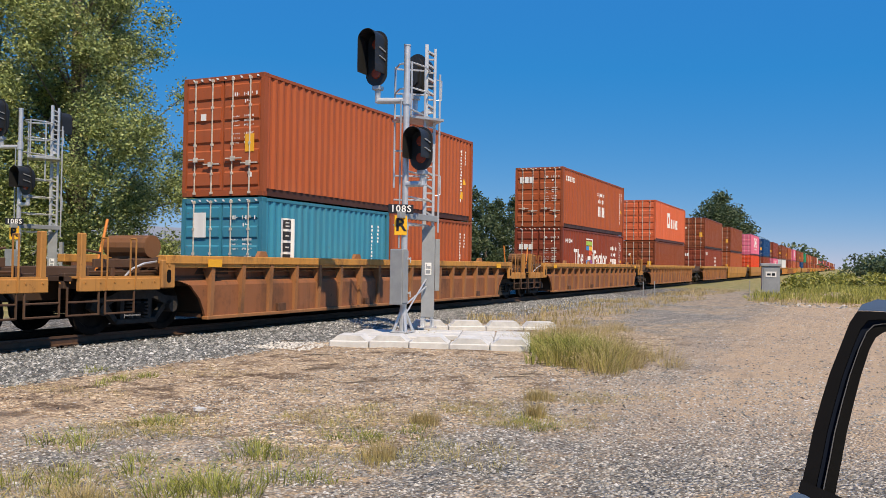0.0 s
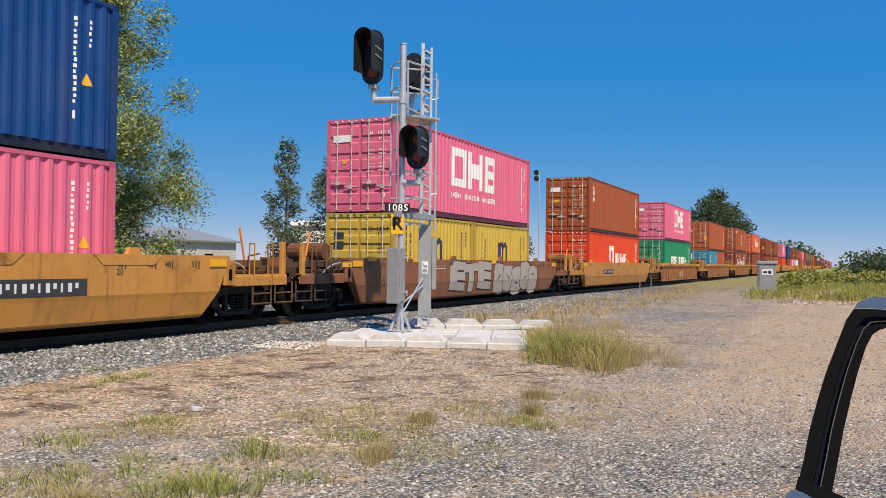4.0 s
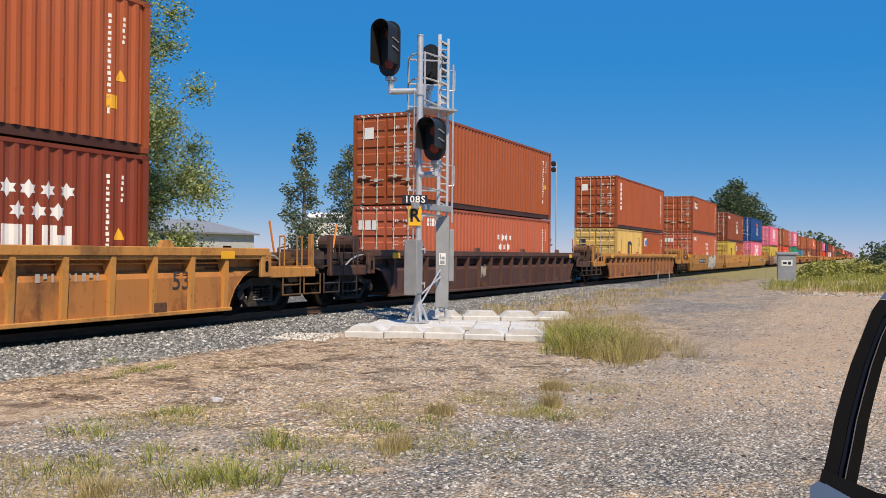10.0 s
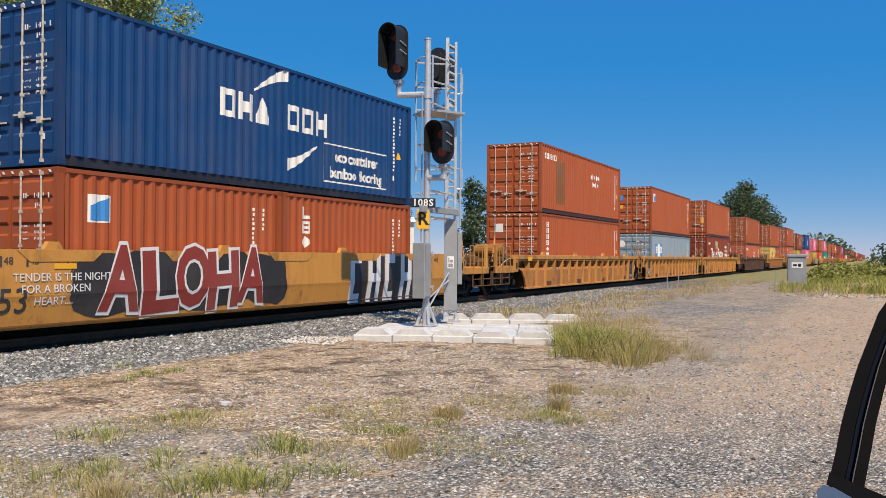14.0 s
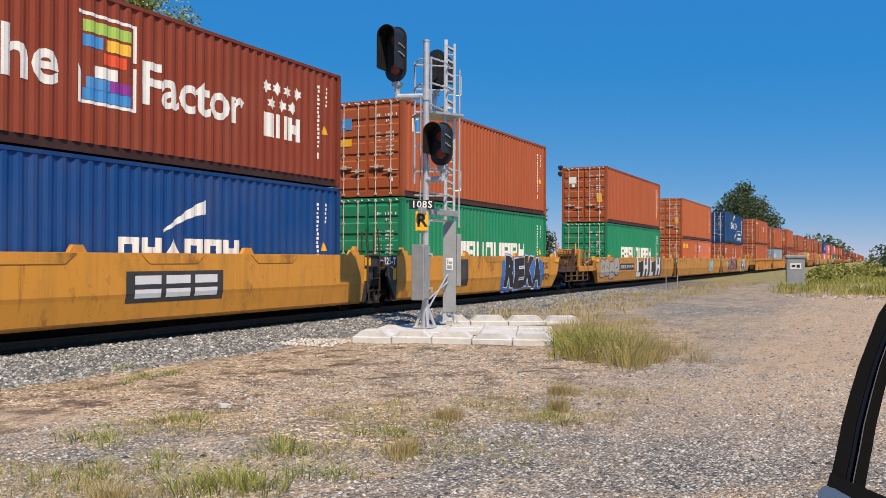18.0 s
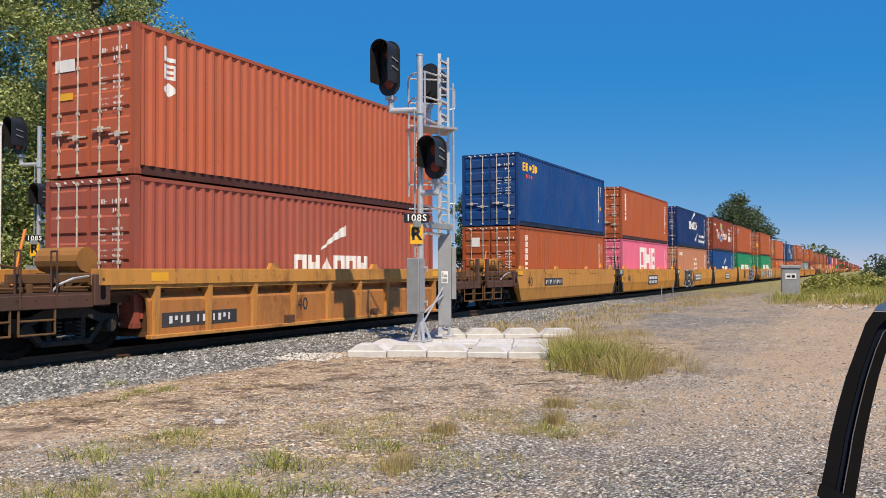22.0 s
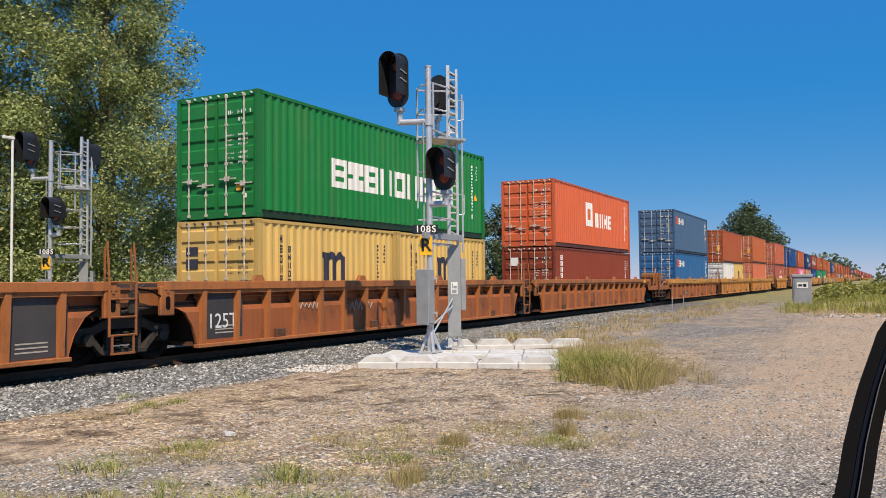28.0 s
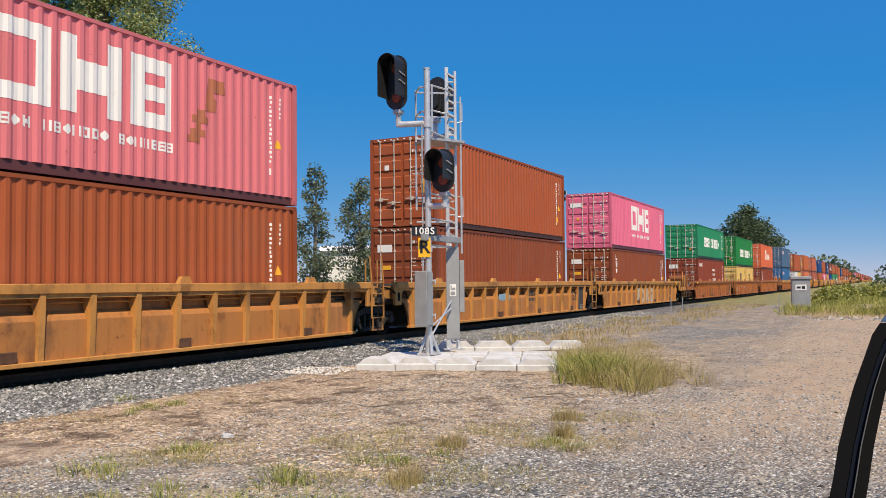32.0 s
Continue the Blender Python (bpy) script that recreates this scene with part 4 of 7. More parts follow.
def truck(parent, x, near=True):
    t = part("truck", kept("bolster", lambda: Shape().box(-0.2, 0.2, -1.0, 1.0, 0.42, 0.70, 0.03).box(-0.12, 0.12, -1.15, 1.15, 0.38, 0.55).mesh("truck", M_TRUCK)), parent, None, "greasy cast steel truck", pose(x, 0, 0))
    fr = kept("frameside", lambda: frame_side().mesh("side_frame", M_CAST))
    for y in (-1.0, 1.0):
        part("side_frame", fr, t, None, "", pose(0, y, 0.46, 0, 0, 0 if y < 0 else 180))
    wh = kept("wheel", lambda: wheel_shape().mesh("wheel", M_WHEEL))
    for wx in (-0.875, 0.875):
        for y in (-0.78, 0.78):
            part("wheel", wh, t, None, "worn steel wheel", pose(wx, y, 0.46, 0, 0, 0 if y < 0 else 180))
        if near:
            part("axle", kept("axle", lambda: Shape().rod((0, -0.75, 0), (0, 0.75, 0), 0.085, 8).mesh("axle", M_WHEEL)), t, None, "", pose(wx, 0, 0.46))


ARCH = (1.0, 1.0, 0.62, 0.42, 0.16, 0.05, 0.0)  # how far the sheet's rows run on over the truck


def ribbed_side(half, front, rear, tall):
    """Side sheet, set back under the chord; its ends rise in an arch over the trucks."""
    rows = [(TOP - tall, 0.26), (1.04, 0.26), (0.96, 0.14), (0.88, 0.10), (0.60, 0.10), (0.36, 0.10), (0.21, 0.10)]
    s = Shape()
    lo, hi = [-half - rear * k for k in ARCH], [half + front * k for k in ARCH]
    for thick in (0.0, 0.03):
        for i in range(len(rows) - 1):
            (za, ia), (zb, ib) = rows[i], rows[i + 1]
            s.face((lo[i], -SIDE + ia + thick, za), (hi[i], -SIDE + ia + thick, za), (hi[i + 1], -SIDE + ib + thick, zb), (lo[i + 1], -SIDE + ib + thick, zb))
    for e in (lo, hi):
        for i in range(len(rows) - 1):
            (za, ia), (zb, ib) = rows[i], rows[i + 1]
            s.face((e[i], -SIDE + ia - 0.03, za), (e[i + 1], -SIDE + ib - 0.03, zb), (e[i + 1], -SIDE + ib + 0.03, zb), (e[i], -SIDE + ia + 0.03, za))
    s.face((-half, -SIDE + 0.10, 0.21), (half, -SIDE + 0.10, 0.21), (half, -SIDE + 0.13, 0.21), (-half, -SIDE + 0.13, 0.21))
    return s


def chord_shape(half, front, rear, tall):
    s = Shape()
    a, b = -half - rear - 0.15, half + front + 0.15
    s.box(a, b, -SIDE - 0.02, -SIDE + 0.20, TOP - tall, TOP, 0.012)
    s.box(a + 0.1, b - 0.1, -SIDE + 0.02, -SIDE + 0.12, TOP - tall - 0.07, TOP - tall)
    return s


def sill_shape(half):
    return Shape().box(-half - 0.02, half + 0.02, -SIDE, -SIDE + 0.16, 0.16, 0.235, 0.01)


def rib_shape(low, high):
    """An upright stiffener that deepens under the chord."""
    s = Shape()
    ring = []
    for z, front, back in ((low, 0.045, 0.11), (0.86, 0.012, 0.11), (high, 0.0, 0.27)):
        ring.append([(-0.055, -SIDE + front, z), (0.055, -SIDE + front, z), (0.07, -SIDE + back, z), (-0.07, -SIDE + back, z)])
    for a, b in zip(ring, ring[1:]):
        for k in range(4):
            s.face(a[k], a[(k + 1) % 4], b[(k + 1) % 4], b[k])
    s.face(*ring[0])
    s.face(*ring[-1])
    return s


def smooth_side(half, flare, upright):
    """A folded side: upright above, drawn in below; its ends slope under the deck or, at a joint, stand upright."""
    s = Shape()
    zs = [(TOP, 0.0), (TOP - 0.05, 0.0), (0.74, 0.0), (0.66, 0.02), (0.27, 0.09), (0.20, 0.16)]
    reach = (flare, flare, 0.42, 0.36, 0.02, 0.0)
    rows = [(z, i, *[q * (half + (0.55 if up else r)) for q, up in ((-1, upright[1]), (1, upright[0]))]) for (z, i), r in zip(zs, reach)]
    for (za, ia, la, ra), (zb, ib, lb, rb) in zip(rows, rows[1:]):
        s.face((la, -SIDE + ia, za), (ra, -SIDE + ia, za), (rb, -SIDE + ib, zb), (lb, -SIDE + ib, zb))
        for xa, xb in ((la, lb), (ra, rb)):
            s.face((xa, -SIDE + ia, za), (xb, -SIDE + ib, zb), (xb, -SIDE + 0.24, zb), (xa, -SIDE + 0.22, za))
    (_, _, la, ra), (_, _, lb, rb) = rows[0], rows[-1]
    s.face((la, -SIDE + 0.22, TOP), (ra, -SIDE + 0.22, TOP), (ra, -SIDE, TOP), (la, -SIDE, TOP))
    s.face((lb, -SIDE + 0.24, 0.20), (rb, -SIDE + 0.24, 0.20), (ra, -SIDE + 0.22, TOP), (la, -SIDE + 0.22, TOP))
    s.face((lb, -SIDE + 0.16, 0.20), (rb, -SIDE + 0.16, 0.20), (rb, -SIDE + 0.24, 0.20), (lb, -SIDE + 0.24, 0.20))
    return s


def end_deck(reach, lead):
    """Decking and draft box from the well's end outwards (0 to lead)."""
    s = Shape()
    s.box(-0.55, lead - 0.3, -SIDE + 0.24, SIDE - 0.24, 1.00, 1.08)
    for q in (-SIDE + 0.40, SIDE - 0.54):
        s.box(-0.55, lead - 0.3, q, q + 0.14, 0.86, 1.14, 0.01)
    s.box(-0.9, lead + 0.1, -0.32, 0.32, 0.62, 1.0, 0.02)
    s.box(-0.14, -0.06, -SIDE + 0.2, SIDE - 0.2, 0.21, 1.02)
    s.prism([(-0.9, 1.46), (-0.15, 1.46), (0.15, 1.10), (-0.9, 1.10)], -SIDE + 0.24, SIDE - 0.24, 1)
    return s


def mirrored(s, sign):
    """Swaps the sides of a shape for a part that is turned about."""
    if sign < 0:
        s.v = [(x, -y, z) for x, y, z in s.v]
    return s


def stadium(w, h, n=10):
    r = w / 2
    out = []
    for i in range(n + 1):
        a = math.pi * i / n
        out.append((r * math.cos(a), h / 2 - r + r * math.sin(a)))
    for i in range(n + 1):
        a = math.pi + math.pi * i / n
        out.append((r * math.cos(a), -h / 2 + r + r * math.sin(a)))
    return out


def end_plate(f):
    """Upright plate that closes a side above the truck; f: how far it stands past the well."""
    s = Shape()
    s.box(f - 0.12, f + 0.24, -SIDE - 0.005, -SIDE + 0.09, 0.84, 1.40, 0.02)
    s.rod((f + 0.06, -SIDE - 0.004, 1.30), (f + 0.06, -SIDE - 0.02, 1.30), 0.035, 8)
    return s


def plate_slot(f):
    return Shape().prism([(f + 0.06 + a, 1.08 + b) for a, b in stadium(0.11, 0.26, 6)], -SIDE - 0.012, -SIDE - 0.004, 1)


def deck_gear(r):
    """Brake valve, pipes, levers and crossing beams that stand on an end deck; r: the deck's reach."""
    s = Shape()
    s.box(0.95, 1.35, -0.95, -0.55, 1.08, 1.42, 0.03)
    s.box(1.55, 1.85, -1.05, -0.80, 1.08, 1.34, 0.03)
    s.box(0.6, 0.85, -1.1, -0.7, 1.08, 1.30, 0.02)
    s.rod((1.15, -1.2, 1.22), (1.15, 1.2, 1.22), 0.035, 6)
    s.rod((0.5, -1.15, 1.16), (r - 0.7, -1.15, 1.16), 0.025, 6)
    s.rod((0.6, -0.9, 1.3), (r - 1.0, -1.1, 1.2), 0.02, 6)
    s.rod((1.7, -0.6, 1.08), (1.7, -0.6, 1.42), 0.10, 8)
    s.rod((r - 1.2, -1.0, 1.08), (r - 1.2, -1.0, 1.5), 0.03, 6)
    s.rod((r - 1.2, -1.0, 1.5), (r - 0.8, -1.0, 1.56), 0.022, 6)
    for q in (0.75, 1.35, 1.95):
        s.box(r - q, r - q + 0.1, -1.2, 1.2, 1.08, 1.24, 0.01)
    s.box(0.9, r - 0.9, -SIDE + 0.34, -SIDE + 0.40, 1.24, 1.40, 0.01)
    return s


def side_beam(f, r):
    """The outer beam of an end deck, from the end plate to the coupler's end, with its bolts."""
    s = Shape().box(f + 0.24, r - 0.32, -SIDE + 0.03, -SIDE + 0.11, 0.82, 1.05, 0.012)
    s.box(f + 0.24, r - 0.32, -SIDE + 0.06, -SIDE + 0.30, 1.05, 1.085)
    n = int((r - f) / 0.35)
    for i in range(n):
        s.rod((f + 0.4 + i * 0.33, -SIDE + 0.032, 0.98), (f + 0.4 + i * 0.33, -SIDE + 0.018, 0.98), 0.018, 6)
    return s


def hose_run(pts, r=0.022):
    s = Shape()
    for a, b in zip(pts, pts[1:]):
        s.rod(a, b, r, 6)
    return s


def joint_gear():
    """Bearing stand and levers at a joint between two wells."""
    s = Shape()
    s.box(-0.3, 0.3, -1.2, -0.85, 0.82, 1.16, 0.02)
    s.box(-0.12, 0.12, -1.32, -1.1, 0.9, 1.3, 0.02)
    s.rod((-0.5, -1.28, 0.92), (0.5, -1.28, 1.02), 0.03, 6)
    s.rod((-0.1, -1.3, 1.3), (0.35, -1.2, 1.42), 0.025, 6)
    return s


def end_bracket():
    """Grey bracket under the end beam, drawn down to the sill."""
    return Shape().prism([(0.555, 1.16), (1.02, 1.16), (1.02, 0.92), (0.62, 0.24), (0.555, 0.24)], -SIDE + 0.03, -SIDE + 0.12, 1)


def joint_ladder():
    """Ladder with tall hand irons and a hanging step beside a joint."""
    s = Shape()
    for x in (-0.30, 0.30):
        s.rod((x, -SIDE - 0.03, 0.52), (x, -SIDE - 0.03, 1.55), 0.026, 6)
        s.box(x * 0.8 - 0.02, x * 0.8 + 0.02, -SIDE - 0.045, -SIDE - 0.02, 0.22, 0.55)
    for z in (0.54, 0.86, 1.18, 1.48):
        s.rod((-0.30, -SIDE - 0.03, z), (0.30, -SIDE - 0.03, z), 0.02, 6)
    s.box(-0.26, 0.26, -SIDE - 0.06, -SIDE, 0.20, 0.235)
    return s


def hand_iron():
    """Tall irons to hold above a joint's ladder."""
    s = Shape()
    for x in (-0.30, 0.30):
        s.rod((x, -SIDE - 0.03, 1.5), (x, -SIDE + 0.03, 2.2), 0.022, 6)
        s.rod((x + 0.14, -SIDE + 0.25, 1.05), (x + 0.14, -SIDE + 0.25, 2.1), 0.022, 6)
    return s


def stirrup():
    s = Shape()
    for x in (-0.34, 0.34):
        s.rod((x, 0, 0.40), (x, 0, 0.9), 0.022, 6)
    for z in (0.41, 0.64):
        s.rod((-0.34, 0, z), (0.34, 0, z), 0.02, 6)
    return s


def handrail():
    """Two thin upright irons over a step."""
    s = Shape()
    for x in (-0.34, 0.34):
        s.rod((x, -0.02, 0.84), (x, -0.02, 1.78), 0.018, 6)
        s.rod((x, -0.02, 1.78), (x, 0.12, 1.78), 0.018, 6)
        s.rod((x, 0.12, 1.78), (x, 0.12, 1.08), 0.018, 6)
    return s


GAUGES = {"40": 6.1, "45": 6.86, "48": 7.32, "53": 8.08}


def gauge_marks(sign):
    """The stencilled lengths along the top of a smooth side, with their ticks."""
    bm = bmesh.new()
    for text, x in GAUGES.items():
        for word, z in ((text, 1.30),) + ((("20", 1.16),) if text == "40" else ()):
            me = lettering(word, 0.17, M_MARK).copy()
            me.transform(Matrix.Translation((sign * x - 0.13 * sign, -SIDE - 0.006, z)))
            bm.from_mesh(me)
        tick = [bm.verts.new((sign * x + a, -SIDE - 0.006, z)) for a, z in ((-0.02, 1.21), (0.02, 1.21), (0.02, 1.38), (-0.02, 1.38))]
        bm.faces.new(tick)
    me = bpy.data.meshes.new("gauge_mark")
    bm.to_mesh(me)
    bm.free()
    me.materials.append(M_MARK)
    return me


def past(style, reach):
    """How far the side runs on past the well, towards a coupler or a joint."""
    return 0.72 if style == "smooth" else round(min(1.15, max(0.3, reach - 0.75)), 1)


def well_car(spec, lead, trail, near, marks):
    """One well unit; lead and trail: how far its decks reach past the well ahead and behind."""
    style, paint, half = spec["body"], COLORS[spec["paint"]], spec["half"]
    word = {"mustard": "mustard-yellow", "ochre": "dirty yellow-brown", "rustbrown": "rust-brown", "wellbrown": "rust-stained brown", "oxide": "rusty orange-brown", "maroon": "dark maroon-brown", "drab": "dirty mustard-brown", "amberyellow": "bright amber-yellow"}.get(spec["paint"], "brown")
    kindword = "ribbed" if style != "smooth" else "smooth-sided"
    ob = thing("well_car", f"{word} {kindword} double-stack well car on the rails", "railcar", "cars of the train")
    flare = 0.75
    dark = tuple(0.012 + v * 0.28 for v in paint)
    for turn in (0, 180):
        m = pose(0, 0, 0, 0, 0, turn)
        if style == "smooth":
            upright = [q <= 2.2 for q in ((lead, trail) if turn == 0 else (trail, lead))]
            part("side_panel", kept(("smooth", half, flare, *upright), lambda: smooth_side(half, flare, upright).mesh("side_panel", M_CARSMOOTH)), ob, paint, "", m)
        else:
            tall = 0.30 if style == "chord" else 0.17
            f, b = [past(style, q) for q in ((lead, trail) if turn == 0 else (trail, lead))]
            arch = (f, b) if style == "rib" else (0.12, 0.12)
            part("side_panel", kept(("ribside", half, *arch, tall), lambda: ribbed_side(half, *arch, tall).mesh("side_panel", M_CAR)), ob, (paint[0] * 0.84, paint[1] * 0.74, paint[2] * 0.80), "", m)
            chord_paint = COLORS["mustard"] if style == "chord" or spec["paint"] in ("wellbrown",) else paint
            part("top_chord", kept(("chord", half, f, b, tall), lambda: chord_shape(half, f, b, tall).mesh("top_chord", M_CAR)), ob, chord_paint, "", m)
            part("side_sill", kept(("sill", half), lambda: sill_shape(half).mesh("side_sill", M_CAR)), ob, paint, "", m)
            if turn == 0 or near:
                step = spec.get("step", 1.0)
                n = int(round(2 * (half - 0.15) / step))
                rib = kept(("rib", tall), lambda: rib_shape(0.22, TOP - tall).mesh("rib", M_CAR))
                if turn == 0:
                    for i in range(n + 1):
                        part("rib", rib, ob, paint, "", pose(-half + 0.15 + i * 2 * (half - 0.15) / n, 0, 0))
    floor = kept(("wellfloor", half), lambda: Shape().box(-half, half, -SIDE + 0.2, SIDE - 0.2, 0.20, 0.285).mesh("well_floor", M_RUST))
    part("well_floor", floor, ob)
    for sign, reach in ((1, lead), (-1, trail)):
        deck = kept(("deck", round(reach, 1)), lambda: end_deck(0.5, reach).mesh("end_deck", M_CAR))
        # Deck colour scaled down: nearly black at short joints, dark at long ends.
        darkened = tuple(0.012 + v * 0.04 for v in paint) if reach <= 2.2 else tuple(0.012 + v * 0.15 for v in paint)
        e = part("end_deck", deck, ob, darkened, "", pose(sign * half, 0, 0, 0, 0, 0 if sign > 0 else 180))
        f = past(style, reach)
        key = (sign, f, round(reach, 1))
        # Gear and steps take about a fifth of the body colour.
        gear_tone = tuple(0.015 + v * 0.22 for v in paint)
        trim = COLORS["ochre"] if spec["paint"] == "wellbrown" else paint if half > 7 else COLORS["maroon"]
        if near and reach > 2.2:
            part("end_plate", kept(("endplate", sign, f), lambda: mirrored(end_plate(f), sign).mesh("end_plate", M_CAR)), e, tuple(v * 0.9 for v in trim))
            part("slot", kept(("slot", sign, f), lambda: mirrored(plate_slot(f), sign).mesh("slot", M_GASKET)), e, None, "dark slotted hole")
            part("side_beam", kept(("sidebeam", *key), lambda: mirrored(side_beam(f, reach), sign).mesh("side_beam", M_CAR)), e, tuple(v * 0.95 for v in trim))
            part("brake_gear", kept(("deckgear", *key), lambda: mirrored(deck_gear(reach), sign).mesh("brake_gear", M_CAR)), e, gear_tone, "darkened brake valve, pipes and levers")
            part("reflector", kept(("endrefl", sign, style == "smooth"), lambda: mirrored(Shape().box(-0.38 if style != "smooth" else 0.1, 0.05 if style != "smooth" else 0.62, -SIDE - 0.026, -SIDE - 0.021, 1.26, 1.42), sign).mesh("reflector", M_MARK)), e, SPRAY["amber"], "yellow reflector strip")
            part("post", kept(("stake", *key), lambda: mirrored(Shape().box(reach - 0.47, reach - 0.35, -SIDE + 0.05, -SIDE + 0.17, 0.82, 1.85, 0.015), sign).mesh("post", M_CAR)), e, COLORS["mustard"] if style == "smooth" and half > 7 else tuple(v * 0.85 for v in trim))
            part("brake_hose", kept(("palehose", *key), lambda: mirrored(hose_run([(f + 0.9, -1.2, 1.08), (f + 0.8, -1.28, 1.22), (f + 0.55, -1.32, 1.32), (f + 0.2, -1.3, 1.36)]), sign).mesh("brake_hose", M_ALU)), e, None, "pale curved brake hose")
            part("brake_lever", kept(("lever", *key), lambda: mirrored(Shape().rod((reach - 1.15, -0.9, 1.08), (reach - 1.42, -0.9, 2.15), 0.028, 6), sign).mesh("brake_lever", M_MARK)), e, SPRAY["orange"], "leaning orange hand lever")
            st = kept("stirrup", lambda: stirrup().mesh("step_iron", M_CAR))
            rail = kept("handrail", lambda: handrail().mesh("handrail", M_CAR))
            for dx in (1.25, 0.42):
                part("step_iron", st, e, gear_tone, "", pose(reach - dx, (-SIDE + 0.06) * sign, 0))
            part("handrail", rail, e, tuple(v * 0.8 for v in trim), "", pose(reach - 1.25, (-SIDE + 0.04) * sign, 0, 0, 0, 0 if sign > 0 else 180))
            if sign < 0:
                tank = kept("tank", lambda: Shape().rod((0, -0.62, 1.66), (0, 0.5, 1.66), 0.23, 14).rod((0, -0.66, 1.66), (0, -0.62, 1.66), 0.16, 14, 0.22).box(-0.1, 0.1, -0.5, 0.4, 1.06, 1.48).mesh("air_reservoir", M_CAR))
                part("air_reservoir", tank, e, tuple(v * 0.6 for v in paint), "", pose(0.95, 0.35, 0))
            part("air_hose", kept("hoses", lambda: hose_run([(-0.3, -0.5, 0.95), (-0.1, -0.52, 0.75), (0.1, -0.5, 0.58), (0.3, -0.45, 0.55), (0.42, -0.4, 0.62)], 0.03).mesh("air_hose", M_GASKET)), e, None, "", pose(reach - 0.3, 0, 0))
        elif near and style == "smooth":
            part("end_beam", kept(("endbeam", *key), lambda: mirrored(Shape().box(0.552, reach - 0.12, -SIDE, -SIDE + 0.12, 1.17, TOP - 0.02, 0.01), sign).mesh("end_beam", M_ENDGREY)), e, None, "dark grey end beam")
            part("end_bracket", kept(("endbracket", sign), lambda: mirrored(end_bracket(), sign).mesh("end_bracket", M_ENDGREY)), e, None, "dark grey end bracket")
            part("reflector", kept(("beamrefl", sign), lambda: mirrored(Shape().box(0.565, 0.74, -SIDE + 0.022, -SIDE + 0.029, 0.80, 1.12), sign).mesh("reflector", M_MARK)), e, SPRAY["amber"], "yellow reflector strip")
            if sign > 0:
                part("reflector", kept("beamrefl2", lambda: Shape().box(0.565, 0.85, -SIDE - 0.008, -SIDE - 0.001, 1.21, 1.43).mesh("reflector", M_MARK)), e, SPRAY["amber"], "yellow reflector strip")
            else:
                part("lettering", lettering("125-T", 0.27, M_WHITE, 1.0, 0.006), ob, None, "white lettering", pose(-half - 0.96, -SIDE - 0.004, 1.32))
            part("corner_guide", kept(("cornerguide", sign), lambda: mirrored(Shape().prism([(0.0, TOP - 0.02), (0.36, TOP - 0.02), (0.21, TOP + 0.22), (0.15, TOP + 0.22)], -SIDE + 0.03, -SIDE + 0.13, 1), sign).mesh("corner_guide", M_CAR)), e, paint)
        elif near:
            part("end_beam", kept(("ribbeam", *key), lambda: mirrored(Shape().box(f, reach - 0.08, -SIDE + 0.2, -SIDE + 0.3, 1.02, 1.34, 0.012).box(f + 0.1, reach - 0.1, -SIDE + 0.16, -SIDE + 0.36, 1.34, 1.38), sign).mesh("end_beam", M_CAR)), e, tuple(v * 0.8 for v in paint))
            if style == "rib":
                part("end_plate", kept(("endplate", sign, f), lambda: mirrored(end_plate(f), sign).mesh("end_plate", M_CAR)), e, tuple(v * 0.9 for v in paint))
                part("slot", kept(("slot", sign, f), lambda: mirrored(plate_slot(f), sign).mesh("slot", M_GASKET)), e, None, "dark slotted hole")
        if near and reach <= 2.2 and sign > 0:
            part("joint_gear", kept("jointgear", lambda: joint_gear().mesh("joint_gear", M_CAST)), e, None, "dusty bearing stand and levers", pose(reach, 0, 0))
            part("ladder", kept("jointladder", lambda: joint_ladder().mesh("ladder", M_CAR)), e, tuple(v * 0.75 for v in paint) if half > 7 else (0.05, 0.035, 0.025), "", pose(reach - 0.45, 0, 0))
            part("hand_iron", kept("handiron", lambda: hand_iron().mesh("hand_iron", M_CAR)), e, tuple(v * 0.75 for v in paint) if half > 7 else (0.05, 0.035, 0.025), "", pose(reach - 0.45, 0, 0))
            part("brake_hose", kept(("jointhose", style == "smooth"), lambda: hose_run([(-0.1, -SIDE + 0.05, 1.36), (0.25, -SIDE + 0.02, 1.32), (0.55, -SIDE + 0.02, 1.18), (0.85, -SIDE + 0.06, 1.06)], 0.02).mesh("brake_hose", M_ALU if style == "smooth" else M_GASKET)), e, None, "curved brake hose", pose(reach, 0, 0))
        if reach > 2.2:
            truck(ob, sign * (half + 1.55), near)
            part("coupler", kept("coupler", lambda: Shape().box(-0.4, 0.22, -0.09, 0.09, 0.68, 0.9, 0.02).box(0.18, 0.42, -0.16, 0.12, 0.66, 0.94, 0.04).mesh("coupler", M_RUST)), e, None, "rusty knuckle coupler", pose(reach - 0.05, 0, 0))
        elif sign > 0:
            truck(ob, half + reach, near)
    if near and style == "smooth" and half > 8:
        for sign in (-1, 1):
            tagged(part("gauge_mark", kept(("gauges", sign), lambda: gauge_marks(sign)), ob, SPRAY["ink"], "dark stencilled lengths 40, 45, 48 and 53"), kind="stuff")
